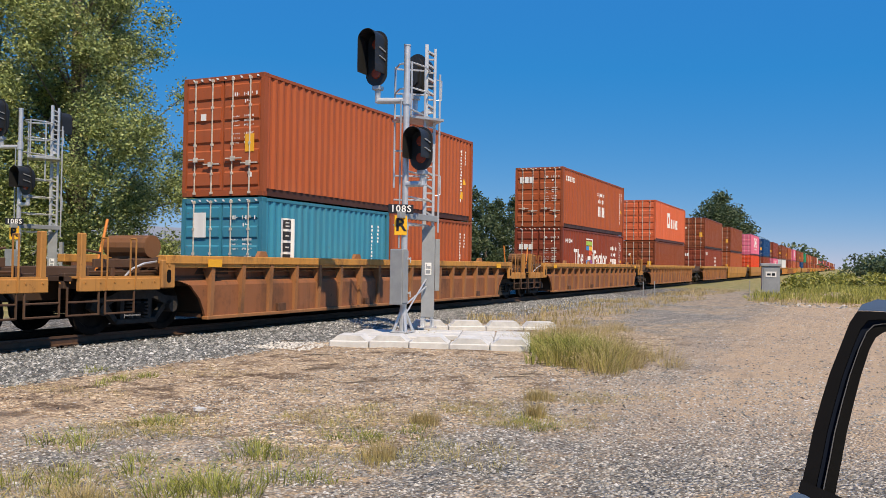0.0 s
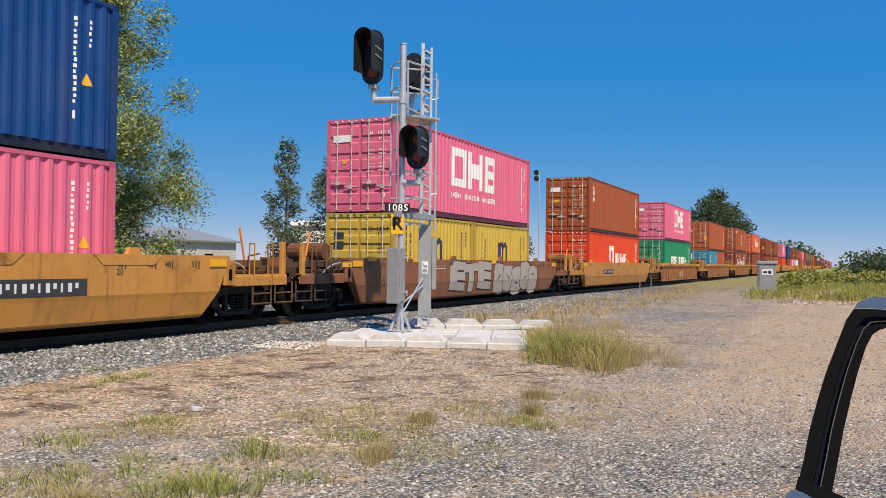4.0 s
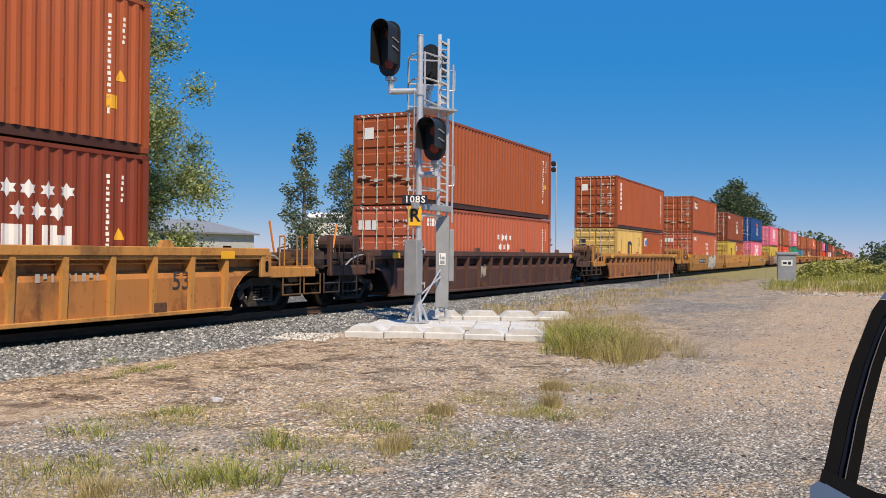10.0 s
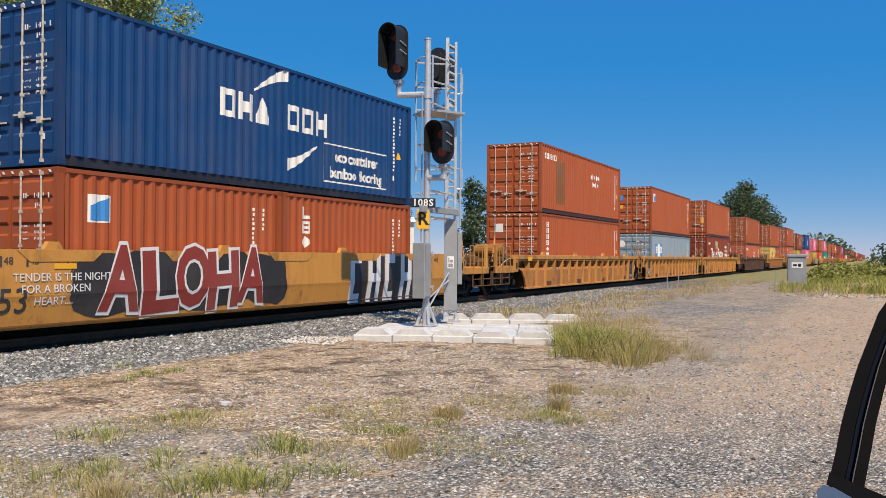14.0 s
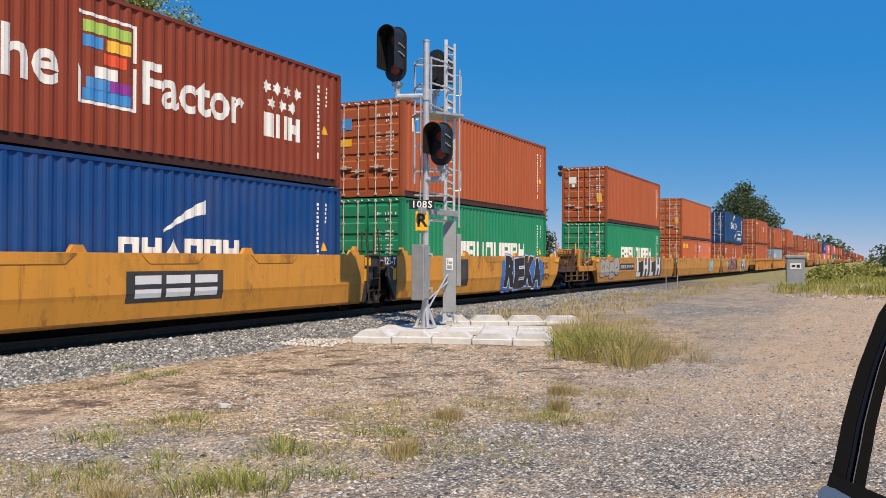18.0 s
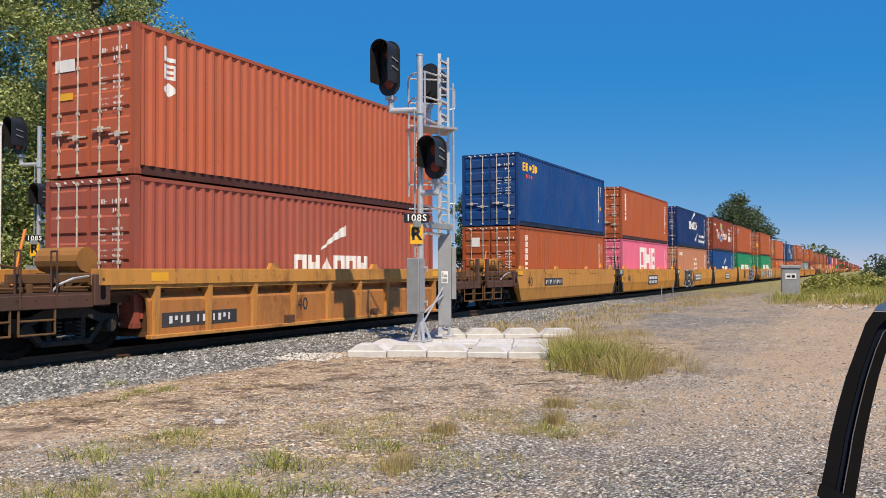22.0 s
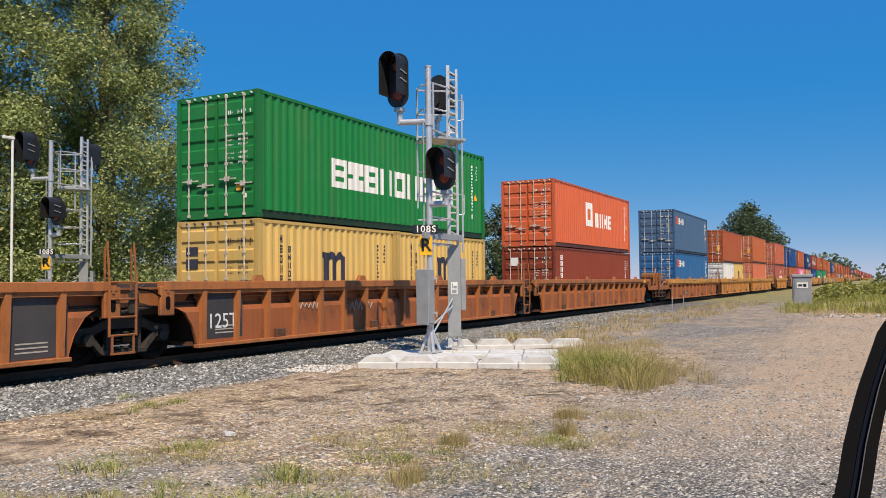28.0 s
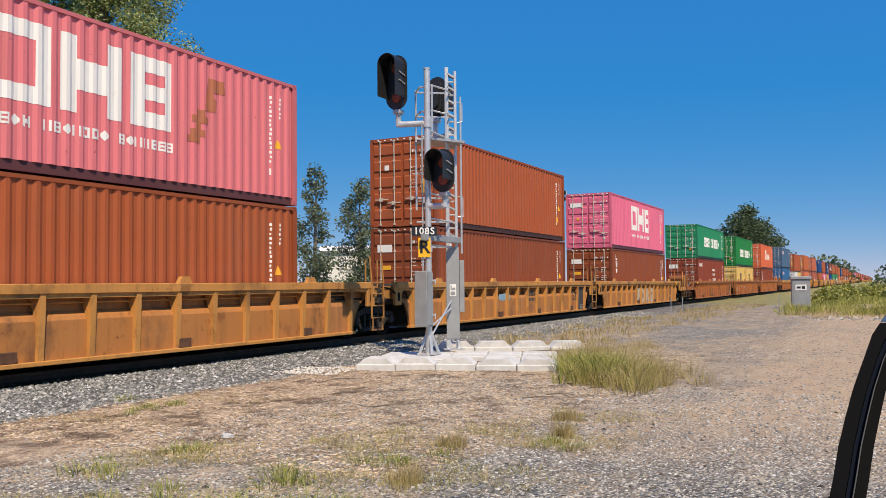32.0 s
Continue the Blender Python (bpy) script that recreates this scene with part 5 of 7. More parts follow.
    if near:
        cone = kept("guide", lambda: Shape().prism([(-0.18, TOP), (0.18, TOP), (0.10, TOP + 0.13), (-0.10, TOP + 0.13)], -SIDE + 0.02, -SIDE + 0.12, 1).mesh("container_guide", M_CAR))
        for gx in (-6.35, -2.2, 2.2, 6.35):
            if abs(gx) < half + 0.4:
                part("container_guide", cone, ob, paint, "", pose(gx, 0, 0))
        if style == "smooth":
            gusset = kept("gusset", lambda: Shape().prism([(-0.85, TOP - 0.01), (0.85, TOP - 0.01), (0.62, TOP - 0.2), (-0.62, TOP - 0.2)], -SIDE - 0.012, -SIDE, 1).mesh("gusset_plate", M_CAR))
            for gx in (-6.2, -3.1, 0.0, 3.1, 6.2):
                if abs(gx) < half - 0.6:
                    part("gusset_plate", gusset, ob, paint, "", pose(gx, 0, 0))
            part("drip_edge", kept(("drip", half), lambda: Shape().box(-half, half, -SIDE + 0.07, -SIDE + 0.10, 0.25, 0.275).mesh("drip_edge", M_CAR)), ob, dark)
        else:
            part("grab_rod", kept(("grab", half), lambda: Shape().rod((-half, -SIDE + 0.16, 1.17), (half, -SIDE + 0.16, 1.17), 0.016, 6).mesh("grab_rod", M_CAR)), ob, paint)
            shoe = kept("shoe", lambda: Shape().box(-0.16, 0.16, -SIDE + 0.02, -SIDE + 0.1, 0.235, 0.42, 0.01).mesh("jacking_pad", M_RUST))
            for gx in (-5.9, -1.9, 1.9, 5.9):
                if abs(gx) < half:
                    part("jacking_pad", shoe, ob, None, "", pose(gx + 0.3, 0, 0))
        for mark in marks:
            side_mark(ob, style, half, *mark)
    return ob


def bow(me, style):
    """Lays a flat mark on the folded side."""
    if style != "smooth":
        return me
    bm = bmesh.new()
    bm.from_mesh(me)
    for z in (0.74, 0.66, 0.27):
        bmesh.ops.bisect_plane(bm, geom=bm.verts[:] + bm.edges[:] + bm.faces[:], plane_co=(0, 0, z), plane_no=(0, 0, 1))
    for v in bm.verts:
        z = v.co.z
        v.co.y += 0.0 if z > 0.74 else 0.02 * (0.74 - z) / 0.08 if z > 0.66 else 0.02 + 0.07 * (0.66 - z) / 0.39 if z > 0.27 else 0.09
    bm.to_mesh(me)
    bm.free()
    return me


def blob(cx, cz, w, h, seed, n=18, rough=0.16):
    r = random.Random(seed)
    out = []
    for i in range(n):
        a = 2 * math.pi * i / n
        c, d = math.cos(a), math.sin(a)
        k = (abs(c) ** 4 + abs(d) ** 4) ** -0.25 * r.uniform(1 - rough, 1.0)
        out.append((cx + c * k * w / 2, cz + d * k * h / 2))
    return out


SPRAY = {"black": (0.022, 0.022, 0.026), "white": (0.72, 0.74, 0.76), "silver": (0.42, 0.38, 0.33), "blue": (0.03, 0.16, 0.48), "teal": (0.30, 0.57, 0.60),
         "red": (0.26, 0.035, 0.025), "amber": (0.85, 0.42, 0.02), "soot": (0.035, 0.037, 0.042), "ink": (0.06, 0.05, 0.045), "oldred": (0.42, 0.07, 0.03), "patch": (0.22, 0.38, 0.50), "chalk": (0.52, 0.42, 0.30), "orange": (0.75, 0.24, 0.04), "pale": (0.56, 0.54, 0.50)}


def side_mark(ob, style, half, kind, x0, x1, z0, z1):
    """One painted mark on the side of a car, between x0 and x1, z0 and z1."""
    base = -SIDE if style == "smooth" else -SIDE + 0.10
    w, h, cx, cz = x1 - x0, z1 - z0, (x0 + x1) / 2, (z0 + z1) / 2

    def flat(name, outlines, ink, lift, label="", stuff=False):
        s = Shape()
        for out in outlines:
            s.face(*[(a, base - lift, b) for a, b in out])
        o = part(name, bow(s.mesh(name, M_MARK), style), ob, SPRAY[ink], label)
        if stuff:
            tagged(o, kind="stuff")

    def rect(a, b, c, d):
        return [(a, c), (b, c), (b, d), (a, d)]

    def say(text, x, z, size, ink, name="lettering", lift=0.008, squeeze=1.0):
        me = lettering(text, size, M_MARK).copy()
        me.transform(Matrix.Translation((x, base - lift, z)) @ Matrix.Diagonal((squeeze, 1, 1, 1)))
        part(name, bow(me, style), ob, SPRAY[ink], "")

    def spell(text, size, ink, lift, bold, drop=0.0):
        """Graffiti letters, one part each, over the mark's width."""
        cell = w / len(text)
        for i, ch in enumerate(text):
            me = lettering(ch, size, M_MARK, 1.0, bold).copy()
            wide = max(v.co.x for v in me.vertices) - min(v.co.x for v in me.vertices)
            me.transform(Matrix.Translation((x0 + cell * (i + 0.5), base - lift - 0.0004 * i, cz + drop + 0.04 * (-1) ** i)) @ Matrix.Rotation(0.05 * (-1) ** i, 4, "Y") @ Matrix.Diagonal(((cell * 0.98 + bold) / wide, 1, 1, 1)))
            part("graffiti_letter", bow(me, style), ob, SPRAY[ink], f"{ink} sprayed letter")

    if kind in ("panel", "panelw", "panelfaint"):
        if kind != "panelfaint":
            flat("number_panel", [rect(x0, x1, z0, z1)], "soot" if kind == "panel" else "ink", 0.005, "dark panel with pale bars")
        n = max(4, int(w / 0.15))
        flat("number_bar", [rect(x0 + w * (i + 0.25) / n, x0 + w * (i + (0.55, 0.8, 0.7)[i % 3]) / n, z0 + h * (0.24, 0.24, 0.45)[i * 7 % 3], z1 - h * 0.24) for i in range(n) if i not in (0, n * 4 // 10, n - 1)], "white" if kind != "panelfaint" else "silver", 0.009, "row of pale bars", True)
    elif kind == "logo":
        flat("logo_panel", [rect(x0, x1, z0, z1)], "soot", 0.005, "black panel with plain white shapes")
        for q in (0.08, 0.38, 0.68):
            a = x0 + w * q
            flat("logo_shape", [rect(a, a + w * 0.25, z1 - h * 0.42, z1 - h * 0.14), rect(a, a + w * 0.25, z0 + h * 0.14, z0 + h * 0.42)], "white", 0.009, "plain white shape")
    elif kind in ("redlogo", "redfaint"):
        for q in (0.0, 0.35, 0.70):
            a = x0 + w * q
            flat("logo_shape", [rect(a, a + w * 0.27, z1 - h * 0.36, z1), rect(a, a + w * 0.27, z0, z0 + h * 0.36)], "oldred" if kind == "redlogo" else "ink", 0.006, "plain red shape")
    elif kind == "dark":
        flat("dark_bay", [rect(x0, x1, z0, z1)], "soot", 0.004, "bay painted dark grey")
        flat("bay_code", [rect(cx - 0.3, cx + 0.3, z0 + 0.10 + i * 0.07, z0 + 0.125 + i * 0.07) for i in range(3)], "silver", 0.008, "", True)
    elif kind == "yel":
        flat("reflector", [rect(x0, x1, z0, z1)], "amber", 0.014, "yellow reflector strip")
    elif kind in ("wbar", "dbars", "chordtext"):
        ink = "white" if kind == "wbar" else "ink"
        lift = 0.126 if kind == "chordtext" else 0.007
        rows = 1 if kind == "chordtext" else 3
        flat("stencil", [rect(x0 + w * i / 9, x0 + w * (i + 0.7) / 9, z0 + h * j / rows + h * 0.1, z0 + h * (j + 0.6) / rows) for i in range(9) for j in range(rows)], ink, lift, "row of small stencilled bars", True)
    elif kind.startswith("text"):
        say(kind[4:], cx, cz, h * 1.35, "soot" if kind[4:] in ("53", "40", "C") else "white")
    elif kind == "tag_aloha":
        for i, q in enumerate((0.02, 0.25, 0.5, 0.75, 1.02)):
            flat("spray_cloud", [blob(x0 + w * q, cz + 0.05 * (i % 2), 1.5, h * 0.92, i)], "black", 0.005 + 0.0002 * i, "black sprayed cloud")
        spell("ALOHA", h * 1.2, "white", 0.010, 0.12)
        spell("ALOHA", h * 1.2, "red", 0.016, 0.055)
        for line, dx, z in (("TENDER IS THE NIGHT", 0.75, 1.03), ("FOR A BROKEN", 0.9, 0.84), ("HEART....", 0.95, 0.64)):
            say(line, x0 - dx, z, 0.19, "white", "line_of_verse", 0.012)
    elif kind == "tag_white":
        n = 4
        for i in range(n):
            a = x0 + w * i / n
            flat("graffiti_shadow", [rect(a + 0.06, a + w * 0.9 / n + 0.06, z0, z1 - 0.06)], "black", 0.005, "black graffiti shadow")
            k = w * 0.24 / n
            bars = [rect(a, a + k, z0 + 0.04, z1), rect(a + k, a + 2.6 * k, z1 - 0.25, z1), rect(a + k, a + 2.4 * k, z0 + 0.04, z0 + 0.28)]
            if i % 2:
                bars = [rect(a, a + k, z0 + 0.04, z1), rect(a + 2 * k, a + 3 * k, z0 + 0.04, z1), rect(a + k, a + 2 * k, cz - 0.1, cz + 0.14)]
            flat("graffiti_shape", bars, "white", 0.009, "white graffiti shape")
    elif kind in ("tag_black", "tag_blue"):
        r = random.Random(8)
        wide = 0.95 if kind == "tag_blue" else 0.75
        for i in range(7 if kind == "tag_blue" else 0):
            flat("spray_cloud", [blob(x0 + w * (i + 0.3) / 6.6, cz + r.uniform(-0.08, 0.06), wide, h * r.uniform(0.85, 1.0), i, 26, 0.2)], "blue" if kind == "tag_blue" else "soot", 0.004 + 0.0002 * i, "sprayed cloud of paint")
        spell("REKA", h * 1.08, "blue", 0.0065, 0.17)
        spell("REKA", h * 1.08, "white", 0.009, 0.135)
        spell("REKA", h * 1.08, "black", 0.012, 0.09)
        if kind == "tag_blue":
            say("T2G", x1 + 0.45, 1.12, 0.36, "black", "small_tag", 0.009)
            say("BTD", x1 + 0.55, 0.66, 0.36, "black", "small_tag", 0.009)
    elif kind in ("tag_silver", "tag_bubble", "tag_teal"):
        if kind == "tag_silver" and x0 > -3:
            spell("ETE", h * 1.0, "black", 0.006, 0.13)
            spell("ETE", h * 1.0, "silver", 0.010, 0.09)
            return
        n = 5 if w > 4 else 4
        edge, fill = ("oldred", "teal") if kind == "tag_teal" else ("black", "silver") if x0 > 1 or kind == "tag_silver" else ("black", "pale")
        for i in range(n):
            q = x0 + w * (i + 0.5) / n
            flat("graffiti_edge", [blob(q, cz + 0.12 * math.sin(i * 2.6), w / n * 1.25 + 0.1, h * 0.86 + 0.08, 60 + i, 24, 0.14)], edge, 0.006 + 0.002 * i, f"{edge} graffiti outline")
            flat("graffiti_shape", [blob(q, cz + 0.12 * math.sin(i * 2.6), w / n * 1.25, h * 0.86, 60 + i, 24, 0.14)], fill, 0.007 + 0.002 * i, f"{fill} rounded graffiti shape")
            a, b = 0.18 * math.sin(i * 2.1), 0.2 * math.cos(i * 1.7)
            flat("graffiti_stroke", [[(q - 0.22, cz + a), (q - 0.20, cz + a - 0.05), (q + 0.16, cz + b - 0.03), (q + 0.15, cz + b + 0.02)]], edge, 0.018, "")
    elif kind == "tag_forg":
        for ch, a, b in (("F", -1.79, -1.12), ("O", -0.86, -0.06), ("R", 0.23, 1.0), ("G", 1.16, 1.98)):
            me = lettering(ch, h * 1.12, M_MARK, 1.0, 0.075).copy()
            wide = max(v.co.x for v in me.vertices) - min(v.co.x for v in me.vertices)
            me.transform(Matrix.Translation(((a + b) / 2, base - 0.008, cz)) @ Matrix.Diagonal(((b - a) / wide, 1, 1, 1)))
            part("graffiti_letter", me, ob, SPRAY["chalk"], "chalky white sprayed letter")
    elif kind == "hatch":
        flat("dark_patch", [rect(x0, x1, z0, z1)], "soot", 0.014, "dark grey painted patch")
        flat("hatch_plate", [rect(x0 + 0.13, x1 - 0.25, z0 + 0.12, z1 - 0.17)], "ink", 0.026, "dark plate on the patch")
    elif kind == "scrib":
        r = random.Random(int(x0 * 100))
        s = Shape()
        pts = [(x0 + w * (i + 0.5) / 12, base - 0.01, cz + h * 0.42 * (1 if i % 2 else -1) * r.uniform(0.4, 1.0)) for i in range(12)]
        for a, b in zip(pts, pts[1:]):
            s.rod(a, b, 0.012, 4)
        part("chalk_scribble", s.mesh("chalk_scribble", M_MARK), ob, SPRAY["silver"], "pale chalk scribble")
    elif kind == "bluepatch":
        flat("paint_patch", [blob(cx, cz, w, h, 7)], "patch", 0.005, "faded blue paint patch")


# rear end of each stack at the start, its upper and lower loads, and the car
# body: rib, chord or smooth; half: half the well's length
def car(body, paint, half, **more):
    return dict(body=body, paint=paint, half=half, **more)


RIB, CH, SM = ("rib", 8.2), ("chord", 8.2), ("smooth", 8.3)
TRAIN = [
    (-1, 39.04, "rust zim", "redbrown zfactor", car("rib", "wellbrown", 8.2)),
    (0, 16.01, "orange", "teal sconi|rust", car("rib", "wellbrown", 8.2)),
    (1, -7.56, "pink one", "green green", car("rib", "wellbrown", 8.2)),
    (2, -28.72, "sienna tex", "scarlet kline", car("smooth", "ochre", 7.4)),
    (3, -50.45, "pink one", "yellow msc|yellow msc", car("smooth", "rustbrown", 8.3)),
    (4, -73.50, "royal apl", "pink onelow", car("smooth", "mustard", 8.3)),
    (5, -92.90, "brown zim", "yellow msc|rust flag", car("smooth", "mustard", 8.3)),
    (6, -112.07, "rust beacon", "coral zim", car("smooth", "drab", 8.3)),
    (7, -135.23, "rust upright", "cream msc|rust flag", car("rib", "wellbrown", 8.2)),
    (8, -158.47, "sienna upright", "coral zim s", car("rib", "maroon", 8.2)),
    (9, -181.72, "orange tal", "redbrown zfactor", car("rib", "ochre", 8.2)),
    (10, -201.05, "orange flag", "greyblue mol s", car("rib", "ochre", 8.2)),
    (11, -220.46, "orange zimdark", "orange upright", car("rib", "ochre", 8.2)),
    (12, -243.64, "navy cmabox", "rust flag|rust tex", car("smooth", "mustard", 8.3)),
    (13, -263.14, "burntorange", "burntorange seaco|apricot flag", car("smooth", "mustard", 8.3)),
    (14, -282.43, "orange tal", "green green", car("smooth", "mustard", 8.3)),
    (15, -303.73, "orange flag", "green green", car("smooth", "amberyellow", 6.3)),
    (16, -319.16, "redbrown zfactor", "royal cmalow", car("smooth", "amberyellow", 6.3)),
    (17, -334.80, "darknavy cma", "salmon zim", car("smooth", "amberyellow", 6.3)),
    (18, -350.31, "orange upright", "pink onelow", car("smooth", "amberyellow", 6.3)),
    (19, -365.98, "royal seaco", "orange upright", car("smooth", "mustard", 6.3)),
    (20, -385.53, "coral tex", "dustyred cmalow", car("chord", "ochre", 5.9, step=1.45)),
    (21, -406.99, "burntorange", "apricot", car("chord", "ochre", 8.2, step=1.3)),
    (22, -426.36, "rust", "white|cream msc", car("chord", "ochre", 8.2, step=1.3)),
    (23, -445.97, "slate geseaco", "steelblue geseaco", car("chord", "oxide", 8.2, step=1.3)),
    (24, -469.72, "tangerine kline", "redbrown upright s", car("rib", "oxide", 8.2)),
    (25, -489.07, "leafgreen green", "cream msc|cream msc", car("rib", "oxide", 8.2)),
    (26, -508.49, "green green s", "redbrown zim", car("rib", "oxide", 8.2)),
    (27, -531.97, "pink one", "brown tex", car("rib", "ochre", 8.2)),
    (28, -551.48, "rust", "brown tex", car("rib", "ochre", 8.2)),
    (29, -570.85, "palepink onerust", "sienna tex", car("rib", "ochre", 8.2)),
]
AHEAD = ["tangerine kline/brown", "brown/redbrown zim", "brown/rust", "pink one/scarlet", "navy/redbrown", "redbrown/pink onelow", "brown/white", "rust/redbrown", "pink one/coral", "brown/rust",
         "rust/navy", "green/brown", "rust/redbrown", "coral/rust", "brown/brown", "redbrown/rust", "orange/brown", "white/rust", "rust/coral", "pink/brown", "brown/redbrown", "navy/rust"]
FAR = []
rng = random.Random(11)
x = 60.64
for i in range(44):
    up, low = AHEAD[i % len(AHEAD)].split("/")
    FAR.append((-2 - i, x, up, low, car("smooth" if 1 < i % 7 < 5 else "rib", rng.choice(["ochre", "wellbrown", "mustard"]), 8.2)))
    x += rng.choice([19.4, 19.4, 23.2])
ALL = sorted(TRAIN + FAR)

TRAVEL = [(0, 0.0), (1, 18.42), (2, 36.67), (3, 54.84), (6, 109.40), (7, 127.51), (8, 145.47), (9, 163.53), (10, 181.58), (11, 199.66), (12, 217.63), (13, 235.68), (14, 253.45), (17, 307.33), (18, 325.32), (19, 343.22), (20, 361.21), (21, 379.26), (22, 397.18), (23, 414.85), (24, 432.59), (25, 450.30), (28, 504.00), (29, 521.84), (30, 539.62), (31, 557.36), (32, 575.06)]
MOVING = []


def stack(load, x, z, near):
    """Lays one tier of containers, from the rear forwards; gives its height."""
    halves = load.split("|")
    top = 0
    for i, item in enumerate(halves):
        color, style = (item.split() + [""])[:2]
        low = len(halves) > 1 or item.endswith(" s")
        high = 2.591 if low else 2.896
        length = 12.192 if len(halves) == 1 else 6.058
        cx = x + length / 2 + i * (12.192 - 6.058)
        box = container(length, high, color, 0, style, near)
        MOVING.append((box, cx, z))
        top = high
    return top


SIDE_MARKS = [
    (1, 'scrib', -0.75, 0.0, 0.30, 1.0),
    (1, 'scrib', 0.15, 0.95, 0.30, 1.0),
    (1, 'panelfaint', -5.54, -4.0, 0.80, 1.05),
    (2, 'panel', -4.10, -1.86, 0.84, 1.09),
    (3, 'text53', -7.46, -6.69, 0.69, 0.96),
    (3, 'wbar', -4.80, -2.89, 1.15, 1.42),
    (3, 'yel', -9.44, -8.95, 1.24, 1.37),
    (3, 'yel', -8.12, -7.62, 1.42, 1.54),
    (3, 'yel', -5.36, -4.87, 1.39, 1.51),
    (3, 'tag_silver', -2.63, 1.0, 0.25, 1.45),
    (3, 'tag_bubble', 1.45, 6.29, 0.08, 1.51),
    (3, 'yel', 1.10, 1.54, 1.37, 1.52),
    (4, 'panel', 1.93, 5.23, 0.75, 1.05),
    (5, 'redlogo', 0.62, 2.58, 0.68, 1.29),
    (5, 'textC', -1.29, -1.05, 0.97, 1.16),
    (5, 'dbars', -3.13, -1.69, 0.89, 1.09),
    (5, 'yel', -3.39, -2.95, 1.18, 1.29),
    (5, 'yel', -2.09, -1.74, 1.18, 1.28),
    (5, 'yel', -0.16, 0.30, 1.16, 1.27),
    (5, 'yel', 3.11, 3.55, 1.15, 1.27),
    (5, 'text53', -7.47, -6.78, 0.44, 0.84),
    (6, 'text53', -7.90, -7.16, 0.46, 0.91),
    (6, 'panel', -4.59, -1.63, 0.82, 1.15),
    (6, 'yel', -6.51, -5.93, 1.19, 1.32),
    (6, 'yel', -9.64, -9.15, 1.31, 1.55),
    (6, 'dbars', -8.6, -7.95, 1.0, 1.3),
    (6, 'tag_bubble', -0.05, 3.55, 0.20, 1.50),
    (7, 'panelfaint', -5.77, -4.19, 0.79, 0.99),
    (8, 'scrib', -1.91, -1.32, 0.50, 1.10),
    (9, 'panelfaint', 3.30, 5.0, 0.80, 1.08),
    (9, 'text53', 6.55, 7.05, 0.62, 1.0),
    (9, 'dark', -7.95, -6.81, 0.24, 1.32),
    (9, 'text125T', -7.90, -7.09, 0.49, 0.78),
    (10, 'text53', 6.44, 6.84, 0.73, 1.00),
    (10, 'dark', 7.19, 8.27, 0.25, 1.04),
    (10, 'dark', -7.95, -6.83, 0.21, 1.35),
    (10, 'text125T', -7.84, -7.09, 0.48, 0.75),
    (11, 'text53', 6.51, 7.00, 0.67, 0.93),
    (11, 'dark', 7.20, 8.25, 0.23, 1.07),
    (11, 'panelfaint', -5.63, -4.26, 0.83, 1.04),
    (12, 'tag_aloha', -5.40, -0.94, 0.22, 1.54),
    (12, 'tag_white', 2.47, 5.93, 0.15, 1.47),
    (12, 'text53', -7.33, -6.86, 0.44, 0.86),
    (12, 'yel', -6.37, -5.93, 1.17, 1.26),
    (13, 'tag_teal', 3.60, 5.29, 0.26, 1.41),
    (13, 'yel', 6.40, 6.87, 1.15, 1.27),
    (13, 'yel', 8.38, 8.68, 0.85, 1.09),
    (14, 'tag_silver', -8.15, -4.78, 0.38, 1.48),
    (14, 'panel', -4.58, -1.53, 0.81, 1.16),
    (14, 'tag_white', -0.98, 5.35, 0.36, 1.50),
    (14, 'yel', -9.67, -9.15, 1.33, 1.54),
    (15, 'hatch', -3.35, -2.15, 0.52, 1.38),
    (15, 'tag_blue', 0.95, 4.82, 0.17, 1.49),
    (16, 'logo', -1.18, 1.38, 0.57, 1.15),
    (17, 'tag_black', -5.24, -1.04, 0.14, 1.44),
    (17, 'logo', -0.97, 1.57, 0.60, 1.15),
    (18, 'logo', -1.01, 1.55, 0.54, 1.12),
    (18, 'text40', -5.91, -5.35, 0.72, 1.16),
    (19, 'panel', -3.89, -1.58, 0.80, 1.11),
    (19, 'text40', -5.81, -5.27, 0.78, 1.16),
    (20, 'panel', -5.57, -3.41, 0.36, 0.64),
    (20, 'text40', -1.29, -0.78, 0.49, 0.80),
    (21, 'panelw', -4.13, -2.89, 0.34, 0.64),
    (21, 'panelw', -5.25, -4.33, 0.36, 0.61),
    (21, 'text53', 0.52, 1.00, 0.48, 0.78),
    (21, 'chordtext', -3.45, -0.59, 1.24, 1.37),
    (22, 'chordtext', -3.52, -0.62, 1.27, 1.39),
    (23, 'text53', 0.82, 1.36, 0.45, 0.76),
    (23, 'chordtext', -1.71, -0.41, 1.32, 1.42),
    (23, 'panelw', -4.17, -2.84, 0.39, 0.64),
    (25, 'dark', -7.91, -6.83, 0.32, 1.46),
    (25, 'text125T', -7.86, -7.03, 0.50, 0.82),
    (25, 'scrib', -4.84, -3.88, 0.78, 1.04),
    (25, 'scrib', -2.76, -1.58, 0.67, 1.03),
    (26, 'dark', 6.85, 8.20, 0.25, 1.28),
    (27, 'tag_forg', -1.79, 2.08, 0.16, 1.07),
    (27, 'text53', 6.38, 6.97, 0.62, 1.03),
    (28, 'text53', 6.37, 7.13, 0.62, 1.03),
    (28, 'dark', 7.27, 8.30, 0.17, 1.24),
    (28, 'redfaint', 1.16, 2.19, 0.73, 1.08),
    (28, 'bluepatch', -1.77, -0.61, 0.80, 1.07),
]
MARKS = {}
